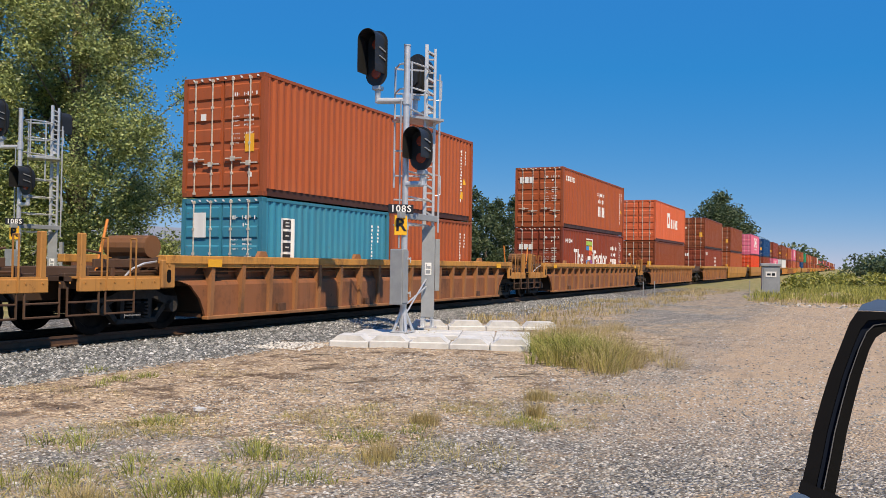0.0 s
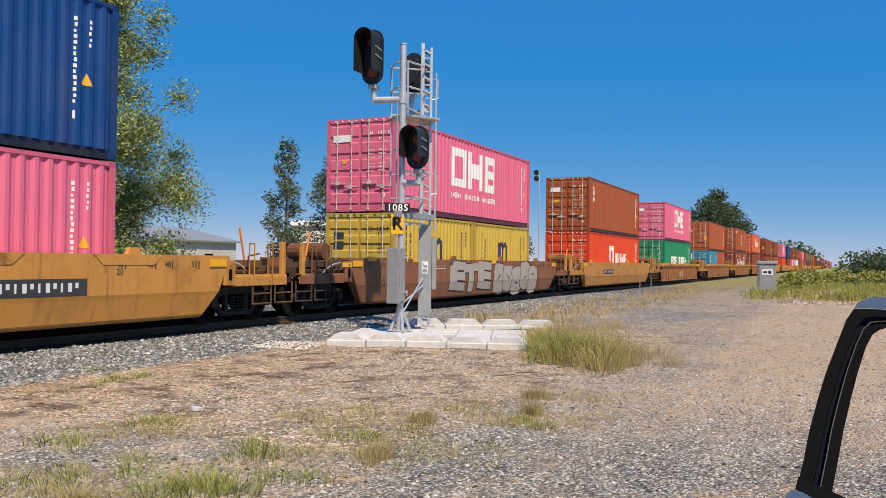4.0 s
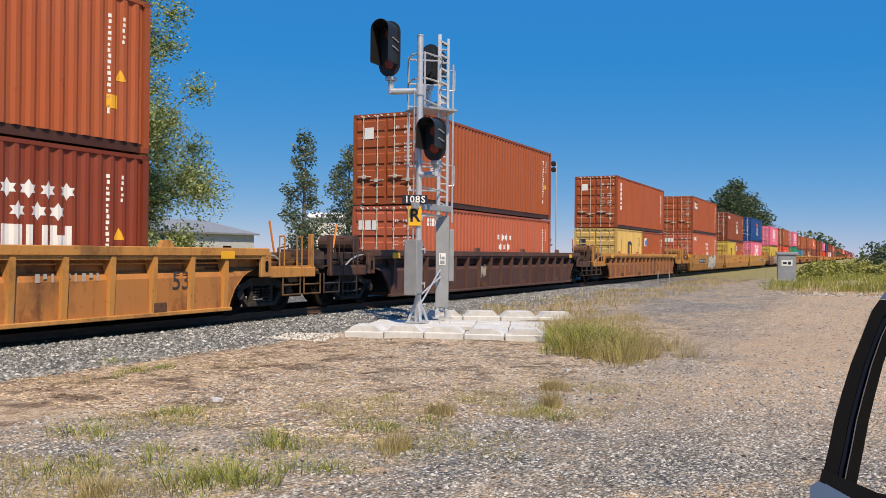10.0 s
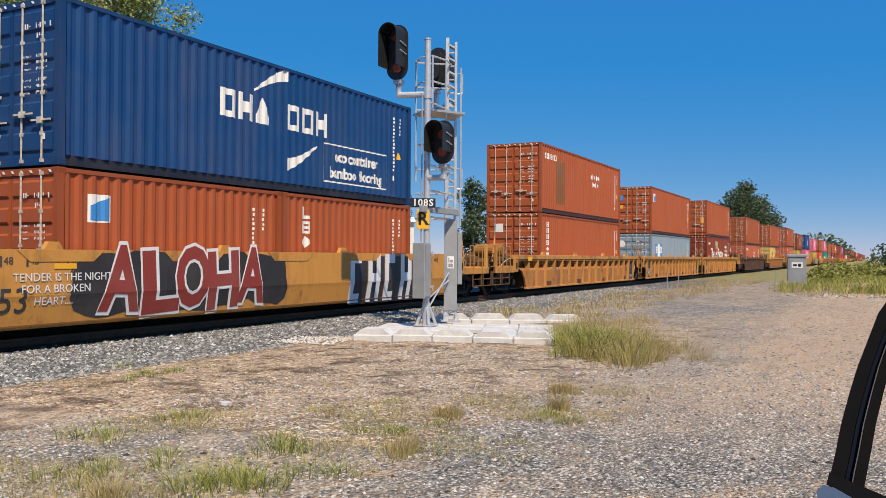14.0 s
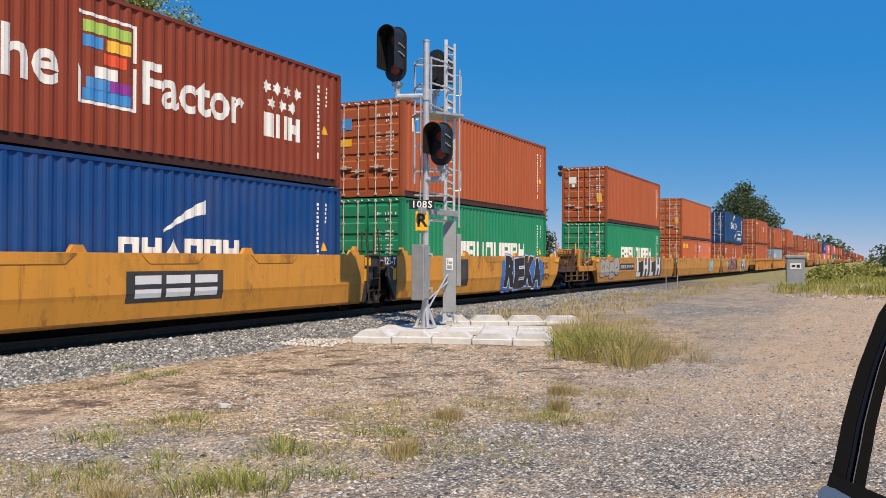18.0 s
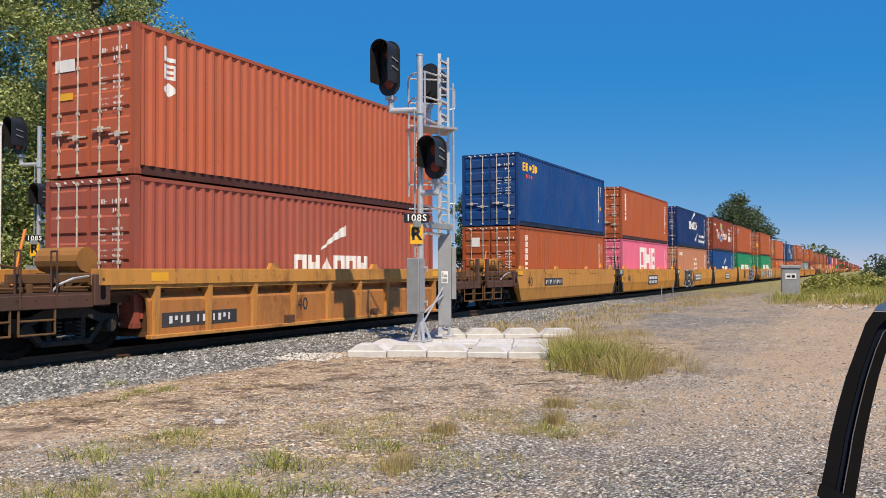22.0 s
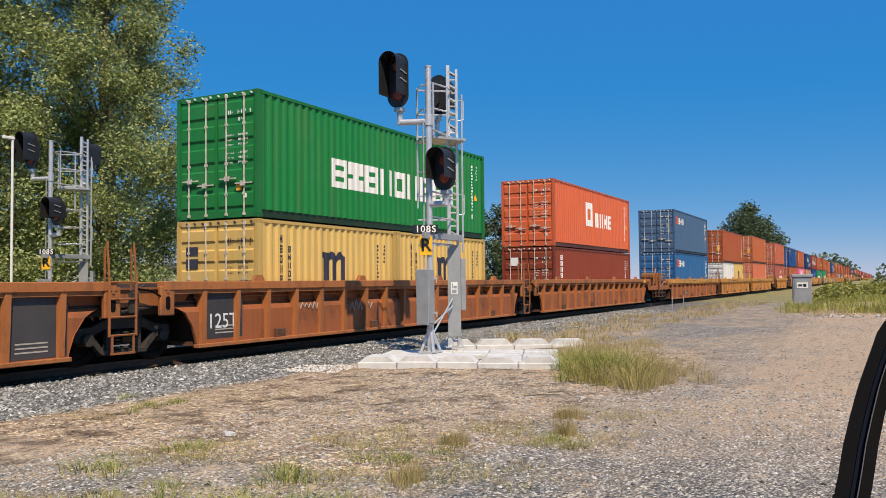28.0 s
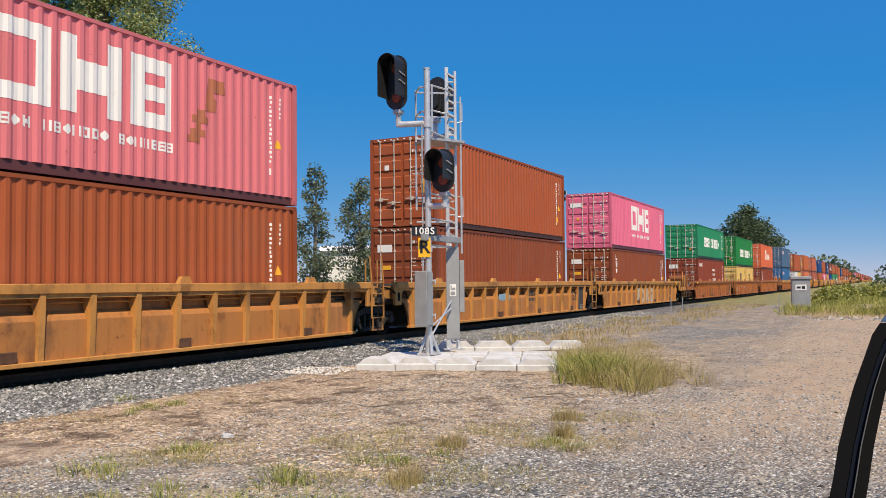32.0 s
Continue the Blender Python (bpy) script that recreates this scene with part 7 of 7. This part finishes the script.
def build_trees():
    tree("cottonwood_tree", "tall leafy cottonwood with a broad uneven crown", 26.9, 30.6, 22.0, 5.2, 3, 210000, 0.07, M_LEAF, 0.03, -0.6, False, True)
    tree("cottonwood_tree", "tall leafy cottonwood behind the far signal", 23.2, 35.0, 22.0, 6.0, 4, 130000, 0.085, M_LEAF, 0.03, 0, False, True)
    tree("cottonwood_tree", "tall leafy cottonwood behind the far signal", 16.5, 37.0, 20.0, 6.0, 14, 60000, 0.10, M_LEAF, 0.03, 0, False, True)
    tree("poplar_tree", "young slender poplar with open pale foliage", 55.5, 40.0, 11.0, 2.6, 5, 5200, 0.13, M_LEAF2, 0.1, 0.3, True)
    tree("poplar_tree", "young slender poplar with open pale foliage", 62.0, 40.0, 10.8, 3.2, 6, 7200, 0.13, M_LEAF2, 0.1, 0.2, True)
    tree("poplar_tree", "young slender poplar with open pale foliage", 67.5, 40.5, 11.5, 3.6, 7, 8200, 0.13, M_LEAF2, 0.1, -0.2, True)
    for i, (x, w) in enumerate(((88, 3.6), (93.5, 3.6), (98.5, 3.6), (103, 3.4), (108, 3.4))):
        tree("poplar_tree", "poplar in a dense row beyond the line", x, 41, 10.0 + 0.6 * math.sin(i * 2), w, 20 + i, 5200, 0.19, M_FAR, 0.05, 0, True)
    for i, (x, y, h, w) in enumerate(((196, 27.5, 15.5, 8.0), (207, 27, 18.5, 8.5), (216, 26.0, 15.5, 8.0))):
        tree("cottonwood_tree", "broad cottonwood rising behind the train", x, y, h, w, 8 + i, 9000, 0.32, M_FAR, 0.1)


def shrub_bank(name, label, mat, x0, x1, y0, y1, tall, count, leaf, seed):
    r = random.Random(seed)
    vs, fs = [], []
    mounds = [(r.uniform(x0, x1), r.uniform(y0, y1), tall * r.uniform(0.5, 1.0)) for _ in range(60)]
    for _ in range(count):
        mx, my, h = r.choice(mounds)
        rad = h * 0.9
        v = Vector((r.gauss(0, 1), r.gauss(0, 1), abs(r.gauss(0, 1)))).normalized() * r.random() ** 0.35
        p = Vector((mx + v.x * rad, my + v.y * rad, v.z * h))
        u = Vector((r.uniform(-1, 1), r.uniform(-1, 1), r.uniform(-0.3, 1))).normalized()
        w = u.cross(Vector((r.uniform(-1, 1), r.uniform(-1, 1), r.uniform(-1, 1)))).normalized()
        q = leaf * r.uniform(0.6, 1.4)
        o = len(vs)
        vs += [tuple(p - u * q), tuple(p + w * q * 0.5), tuple(p + u * q), tuple(p - w * q * 0.5)]
        fs.append((o, o + 1, o + 2, o + 3))
    me = bpy.data.meshes.new(name)
    me.from_pydata(vs, [], fs)
    me.materials.append(mat)
    return tagged(new(name, me), label, "shrubs", kind="stuff")


def build_green():
    shrub_bank("shrub_belt", "dense green shrubs along the far end of the lot", M_FAR, 190, 260, -26, -2, 6.5, 9000, 0.5, 31)
    shrub_bank("far_woods", "distant dark woods along the line", M_FAR, 420, 700, 20, 46, 15, 9000, 1.1, 32)
    shrub_bank("weed_bank", "tall green weeds on the bank beyond the lot", M_WEED, 62, 130, -14, 4.5, 1.5, 14000, 0.16, 33)
    r = random.Random(9)
    spots = [(r.uniform(43, 78), r.uniform(-12, 4.4), r.uniform(0.6, 1.5)) for _ in range(520)]
    blades("weed_verge", "pale dry grass with green weeds at the edge of the lot", M_WEED, spots, 41, 0.36, 0.02, 0.8, 34, 0.6)
    edge = [(r.uniform(39, 54) + 0.5, r.uniform(-9, 3.8), r.uniform(0.4, 1.0)) for _ in range(400)]
    blades("dry_verge", "pale dry grass along the edge of the lot", M_DRY, edge, 50, 0.22, 0.018, 1.2, 26, 0.6)
    spots = [(r.uniform(20, 62), r.uniform(6.6, 9.9), r.uniform(0.5, 1.2)) for _ in range(260)]
    blades("track_grass", "thin dry grass between the lot and the ballast", M_DRY, spots, 42, 0.22, 0.012, 0.7, 18, 0.4)
    def clump(n, ax, ay, bx, by, wide, lo, hi):
        out = []
        for _ in range(n):
            u = r.random()
            out.append((ax + (bx - ax) * u + r.gauss(0, wide), ay + (by - ay) * u + r.gauss(0, wide), r.uniform(lo, hi)))
        return out
    blades("grass_clump", "clump of green grass beside the concrete blocks", M_GREEN, clump(56, 15.1, 5.0, 13.2, 3.9, 0.24, 0.3, 1.1), 43, 0.50, 0.005, 1.1, 60, 0.22)
    shrub_bank("leafy_weeds", "low leafy green weeds among the grass clump", M_GREEN, 13.5, 15.2, 3.9, 4.7, 0.42, 4500, 0.02, 58)
    shrub_bank("straw_weeds", "straw-dry weed heads at the edge of the clump", M_DRY, 12.9, 15.0, 3.2, 4.0, 0.34, 4200, 0.022, 59)
    blades("mixed_grass_clump", "half-dry yellow-green grass in a clump", M_GRASS, clump(80, 15.2, 4.6, 12.6, 3.4, 0.30, 0.25, 1.15), 47, 0.50, 0.004, 1.2, 50, 0.24)
    blades("dry_grass_clump", "pale straw-dry grass at the edge of the clump", M_DRY, clump(100, 15.3, 4.2, 12.6, 3.0, 0.36, 0.25, 1.1), 44, 0.46, 0.004, 1.4, 50, 0.26)
    blades("dry_seed_grass", "straw-dry grass running on behind the clump", M_DRY, clump(70, 15.5, 5.4, 20.5, 5.8, 0.6, 0.3, 0.9), 48, 0.42, 0.004, 1.0, 60, 0.35)
    low, straw, sprout = [], [], []
    for _ in range(2600):
        x, y = r.uniform(3.4, 10.5), r.uniform(1.6, 9.2)
        k = 0.75 * x + y
        patchy = noise.noise(Vector((x * 0.9, y * 0.9, 7)))
        if 6.4 < k < 10.9 and y > 3.0 - 0.1 * x and patchy > 0.02:
            (low if r.random() < 0.5 else straw).append((x, y, r.uniform(0.35, 1.0)))
        elif 10.5 < k and patchy > 0.34:
            straw.append((x, y, r.uniform(0.3, 0.6)))
    for x, y, k, green in ((5.2, 6.1, 0.9, 1), (4.46, 4.1, 1.3, 1), (4.7, 3.9, 1.2, 1), (5.57, 4.24, 1.1, 1), (5.16, 3.56, 0.9, 1), (6.58, 3.84, 0.9, 1), (6.9, 3.7, 0.8, 1), (6.3, 6.0, 0.8, 1), (8.5, 8.5, 0.7, 1), (8.1, 8.6, 0.7, 1), (8.72, 9.6, 0.6, 1), (7.55, 3.82, 1.2, 0), (4.0, 4.48, 1.2, 0), (9.6, 3.3, 0.8, 0), (7.9, 2.75, 0.7, 1), (4.2, 5.1, 0.9, 1), (4.9, 5.0, 0.9, 1)):
        for _ in range(7):
            (sprout if green else straw).append((x + r.gauss(0, 0.16), y + r.gauss(0, 0.16), k * r.uniform(0.6, 1.1)))
    blades("grass_tufts", "sparse short grass tufts scattered over the gravel", M_GRASS, low, 45, 0.11, 0.0022, 1.8, 32, 0.19)
    blades("grass_sprouts", "fresh green grass sprouts in the gravel", M_GREEN, sprout, 49, 0.17, 0.0032, 1.8, 34, 0.15)
    blades("straw_tufts", "flattened straw-coloured grass over the gravel", M_DRY, straw, 46, 0.11, 0.0022, 2.0, 30, 0.19)
    heads = [(x + r.gauss(0, 0.07), y + r.gauss(0, 0.07), r.uniform(0.6, 1.0)) for x, y in ((7.55, 3.82), (4.0, 4.48), (9.6, 3.3), (5.9, 3.4), (8.6, 3.0)) for _ in range(6)]
    blades("straw_clumps", "upright tufts of pale straw in the gravel", M_DRY, heads, 62, 0.22, 0.0026, 0.8, 60, 0.09)


# ---- the lot's other things ----
def build_case():
    ob = thing("equipment_cabinet", "weathered grey steel equipment cabinet with a white notice", "cabinet", "", "", pose(54.0, 4.15, 0, 0, 0, 8))
    part("body", Shape().box(-0.45, 0.45, -0.5, 0.5, 0.0, 1.68, 0.02).mesh("body", M_GREYBOX), ob)
    part("lid", Shape().box(-0.52, 0.52, -0.58, 0.58, 1.68, 1.86, 0.03).mesh("lid", M_GREYBOX), ob)
    part("door", Shape().box(-0.475, -0.455, -0.42, 0.42, 0.12, 1.6, 0.008).mesh("door", M_GREYBOX), ob)
    part("notice", Shape().box(-0.49, -0.478, -0.3, 0.3, 1.05, 1.38).mesh("notice", M_WHITE), ob, None, "white notice with dark marks")
    part("notice_mark", Shape().box(-0.496, -0.491, -0.22, -0.05, 1.12, 1.3).box(-0.496, -0.491, 0.02, 0.22, 1.15, 1.27).mesh("notice_mark", M_SIGNBLACK), ob)
    for i, (px, py) in enumerate(((43, 9.3), (46, 9.35), (57, 5.6))):
        st = tagged(new("marker_stake", Shape().box(-0.02, 0.02, -0.02, 0.02, -0.1, 0.8, 0.006).mesh("marker_stake", M_GREYBOX)), "thin weathered grey marker stake in the verge", "stake", "stakes beside the track")
        st.matrix_basis = pose(px, py, 0, 0, 3 - i, 0)


def build_sheds():
    def shed(x, y, w, d, h, rise, label):
        ob = thing("building", label, "building", "", "", pose(x, y, 0))
        part("wall", Shape().box(-w / 2, w / 2, -d / 2, d / 2, 0, h).mesh("wall", M_WALLB), ob)
        part("roof", Shape().prism([(-d / 2 - 0.4, h), (d / 2 + 0.4, h), (d / 2 + 0.4, h + 0.15), (0, h + rise), (-d / 2 - 0.4, h + 0.15)], -w / 2 - 0.4, w / 2 + 0.4, 0).mesh("roof", M_ROOF), ob)
        door = part("door", Shape().box(-w / 2 - 0.03, -w / 2, -1.4, 1.4, 0, min(h - 0.3, 2.6)).mesh("door", M_GREYBOX), ob)
        for q in (-0.3, 0.3):
            part("window", Shape().box(q * w - 0.6, q * w + 0.6, -d / 2 - 0.03, -d / 2, 1.1, 2.1).mesh("window", M_TRIM), ob)
        return ob
    shed(24.0, 46.0, 16, 12, 2.7, 1.5, "low grey building with a metal roof behind the trees")
    shed(58, 62, 20, 14, 3.2, 1.6, "low pale warehouse with a grey metal roof")
    white = thing("building", "white metal building behind the young poplars", "building", "", "", pose(75.5, 47.5, 0, 0, 0, -58))
    part("wall", Shape().box(-4.8, 4.8, -4, 4, 0, 5.0).mesh("wall", M_WHITE), white)
    part("roof", Shape().prism([(-4.4, 5.0), (4.4, 5.0), (0, 5.7)], -5, 5, 0).mesh("roof", M_WHITE), white)
    part("door", Shape().box(-1.5, 1.5, -4.05, -4.0, 0, 3.4).mesh("door", M_GREYBOX), white)


def far_signal():
    ob = thing("far_signal", "distant signal mast with two dark heads above the train", "railway signal", "signals by the line", "", pose(94.6, 32.3, 0))
    part("pole", Shape().rod((0, 0, 0), (0, 0, 12.3), 0.07, 8).mesh("pole", M_ALU), ob)
    hd = Shape().prism(stadium(0.55, 0.6), -0.05, 0.15, 0).prism(stadium(0.4, 0.45), -0.4, -0.05, 0).mesh("signal_head", M_BLACK)
    for z in (12.15, 11.45):
        part("signal_head", hd, ob, None, "", pose(-0.2, 0.3, z))


def build_car():
    """The blue-grey car beside which the camera stands: its open front door with a black window frame."""
    far = 1.9
    h = radians(25.87)
    ahead, right = Vector((math.cos(h), math.sin(h), 0)), Vector((math.sin(h), -math.cos(h), 0))

    def spot(u, v, depth=0.0):
        p = (ahead * far + right * u + Vector((0, 0, v))) * ((far + depth) / far)
        return tuple(EYE + p)

    def sweep(left, other, front, back):
        """A bar between two edges, each a line of (sideways, upwards)."""
        s = Shape()
        ring = [[spot(*a, front), spot(*b, front), spot(*b, back), spot(*a, back)] for a, b in zip(left, other)]
        for p, q in zip(ring, ring[1:]):
            for k in range(4):
                s.face(p[k], p[(k + 1) % 4], q[(k + 1) % 4], q[k])
        s.face(*ring[0])
        s.face(*ring[-1])
        return s

    def between(a, b, k):
        return [(p[0] + (q[0] - p[0]) * k, p[1] + (q[1] - p[1]) * k) for p, q in zip(a, b)]

    outer = [(0.806, -0.62), (0.818, -0.531), (0.826, -0.476), (0.837, -0.428), (0.849, -0.365), (0.866, -0.301), (0.885, -0.238), (0.909, -0.175), (0.930, -0.120), (0.948, -0.094), (0.977, -0.094), (1.05, -0.097), (1.20, -0.094), (2.02, -0.11)]
    inner = [(0.886, -0.62), (0.896, -0.531), (0.905, -0.480), (0.915, -0.427), (0.926, -0.364), (0.941, -0.300), (0.957, -0.237), (0.976, -0.178), (0.990, -0.152), (1.005, -0.142), (1.02, -0.137), (1.08, -0.134), (1.22, -0.132), (2.02, -0.15)]
    ob = thing("parked_car", "blue-grey parked car with an open door and black window frame", "car")
    door = part("front_door", sweep(outer, inner, 0.004, 0.035).mesh("front_door", M_TRIM), ob, None, "black window frame of the open door")
    part("outer_trim", sweep(outer, between(outer, inner, 0.42), -0.02, 0.004).mesh("outer_trim", M_TRIM), door)
    part("window_channel", sweep(between(outer, inner, 0.44), between(outer, inner, 0.62), -0.005, 0.003).mesh("window_channel", M_CARDARK), door)
    part("trim_strip", sweep(between(outer, inner, 0.63), between(outer, inner, 0.665), -0.016, 0.003).mesh("trim_strip", M_STRIP), door)
    part("weather_strip", sweep(between(outer, inner, 0.68), inner, -0.012, 0.003).mesh("weather_strip", M_GASKET), door)
    cap = [(u, v + 0.001) for u, v in outer[9:]]
    part("roof_edge", sweep([(u + 0.014 - (0.0 if k else 0.004), v + (0.026 if k else 0.014)) for k, (u, v) in enumerate(cap)], cap, 0.0, 0.05).mesh("roof_edge", M_CARBLUE), ob, None, "blue-grey painted roof edge")
    part("sill_trim", sweep([(0.824, -0.472), (0.861, -0.488), (0.948, -0.524), (2.02, -0.70)], [(0.817, -0.50), (0.834, -0.505), (0.93, -0.56), (2.02, -0.74)], -0.035, 0.04).mesh("sill_trim", M_TRIM), door)
    part("door_panel", sweep([(0.797, -0.511), (0.811, -0.500), (0.834, -0.506), (0.94, -0.565), (2.02, -0.74)], [(0.79, -1.15), (0.82, -1.2), (0.90, -1.25), (1.0, -1.28), (2.02, -1.28)], -0.055, 0.055).mesh("door_panel", M_CARBLUE), door, None, "blue-grey painted door panel")
    # the body behind the door: x along the car, y across it
    frame_of = pose(EYE.x + ahead.x * far, EYE.y + ahead.y * far, 0, 0, 0, 25.87 - 90)
    body = [(2.0, 0.33), (2.0, 1.46), (2.3, 1.52), (3.9, 1.50), (4.75, 1.05), (5.5, 0.98), (5.7, 0.62), (5.65, 0.33)]
    part("body", Shape().prism(body, 0.0, 1.66, 1).mesh("body", M_CARBLUE), ob, None, "blue-grey painted car body", frame_of)
    for k, glass in enumerate(([(2.1, 0.98), (2.1, 1.38), (2.35, 1.44), (3.05, 1.43), (3.05, 0.98)], [(3.15, 0.98), (3.15, 1.43), (3.85, 1.42), (4.4, 1.08), (4.4, 0.98)])):
        for y in (-0.006, 1.66):
            part("side_window", Shape().prism(glass, y, y + 0.006, 1).mesh("side_window", M_CARDARK), ob, None, "dark tinted side window", frame_of)
    part("bumper", Shape().box(5.55, 5.8, 0.05, 1.61, 0.36, 0.62, 0.05).mesh("bumper", M_TRIM), ob, None, "", frame_of)
    part("headlight", Shape().box(5.55, 5.72, 0.08, 0.4, 0.72, 0.86, 0.03).mesh("headlight", M_WHITE), ob, None, "", frame_of)
    part("headlight", Shape().box(5.55, 5.72, 1.26, 1.58, 0.72, 0.86, 0.03).mesh("headlight", M_WHITE), ob, None, "", frame_of)
    tyre = Shape().rod((0, -0.11, 0), (0, 0.11, 0), 0.33, 24).mesh("tyre", M_GASKET)
    rim = Shape().rod((0, -0.118, 0), (0, 0.118, 0), 0.2, 18).mesh("rim", M_ALU)
    for u in (2.55, 5.0):
        for d in (0.09, 1.57):
            w = part("tyre", tyre, ob, None, "black rubber tyre", frame_of @ pose(u, d, 0.33))
            part("rim", rim, w)


build_ground()
build_track()
build_signals()
build_blocks()
build_case()
build_sheds()
build_trees()
build_green()
far_signal()
build_car()
stone_cloud("ballast_stones", "loose grey crushed ballast along the track", M_STONE, 30000, (5.5, 45, 9.2, 12.35), (0.018, 0.042), 51, 0.8, 1.1, 0.0, 1.7)
stone_cloud("track_stones", "grey crushed ballast between the sleepers", M_STONE, 8000, (5.5, 40, 12.3, 15.5), (0.02, 0.045), 52, 0.8, 1.1, 0.02, 1.5)
stone_cloud("gravel_stones", "loose pale gravel scattered over the lot", M_PEBBLE, 60000, (3.4, 13, -3.2, 7.0), (0.006, 0.019), 53, 0.75, 1.2, 0.0, 1.3)
stone_cloud("far_gravel_stones", "loose pale gravel further over the lot", M_PEBBLE, 15000, (12, 36, -6.0, 8.5), (0.010, 0.026), 55, 0.75, 1.2, 0.0, 1.3)
stone_cloud("wood_chips", "weathered wood chips and bark strewn over bare earth", M_CHIP, 36000, (6.0, 20, 3.4, 9.4), (0.007, 0.018), 54, 0.35, 2.8, 0.004, 1.2)
stone_cloud("white_pebbles", "heap of white pebbles beside the concrete blocks", M_HEAP, 420, (12.5, 13.6, 8.7, 9.9), (0.012, 0.04), 56, 0.9, 1.1, 0.01, 1.0)
stone_cloud("edge_rocks", "pale rocks pushed up along the edge of the lot", M_PEBBLE, 420, (37.2, 41.5, -9.0, 3.9), (0.04, 0.10), 60, 0.7, 1.2, 0.0, 1.0)
stone_cloud("dark_clods", "scattered dark clods and bark scraps on the gravel", M_LUMP, 1400, (4.5, 22, -5.0, 8.5), (0.008, 0.026), 57, 0.7, 1.6, 0.0, 1.4)


def build_loose():
    """Single things that lie about: a flat pale stone and a few twigs."""
    r = random.Random(61)
    for x, y, k in ((7.06, 6.19, 0.085), (11.24, 3.66, 0.06), (11.6, 3.5, 0.045)):
        s = Shape().prism([(k * c * r.uniform(0.8, 1.2), k * 0.7 * d * r.uniform(0.8, 1.2)) for c, d in ((1, 0), (0.6, 0.8), (-0.3, 1), (-1, 0.3), (-0.8, -0.7), (0.3, -1))], 0.0, k * 0.35, 2)
        ob = tagged(new("pale_stone", s.mesh("pale_stone", M_CONCRETE)), "flat pale stone lying on the bark chips", "stone", "loose pale stones")
        ob.matrix_basis = pose(x, y, lie(x, y), 6, 4, 20)
    for _ in range(26):
        x, y = r.uniform(9, 19), r.uniform(3.5, 10.5)
        n, a = r.uniform(0.2, 0.7), r.uniform(-1.4, -0.6)
        s = Shape().rod((0, 0, 0.012), (n * 0.5, 0.03, 0.02), 0.009, 5).rod((n * 0.5, 0.03, 0.02), (n, -0.02, 0.015), 0.008, 5, 0.004)
        ob = tagged(new("twig", s.mesh("twig", M_BARK)), "dry grey-brown twig lying on the ground", "twig", "twigs on the ground")
        ob.matrix_basis = pose(x, y, lie(x, y), 0, 0, math.degrees(a))


build_loose()
build_train()
motions()
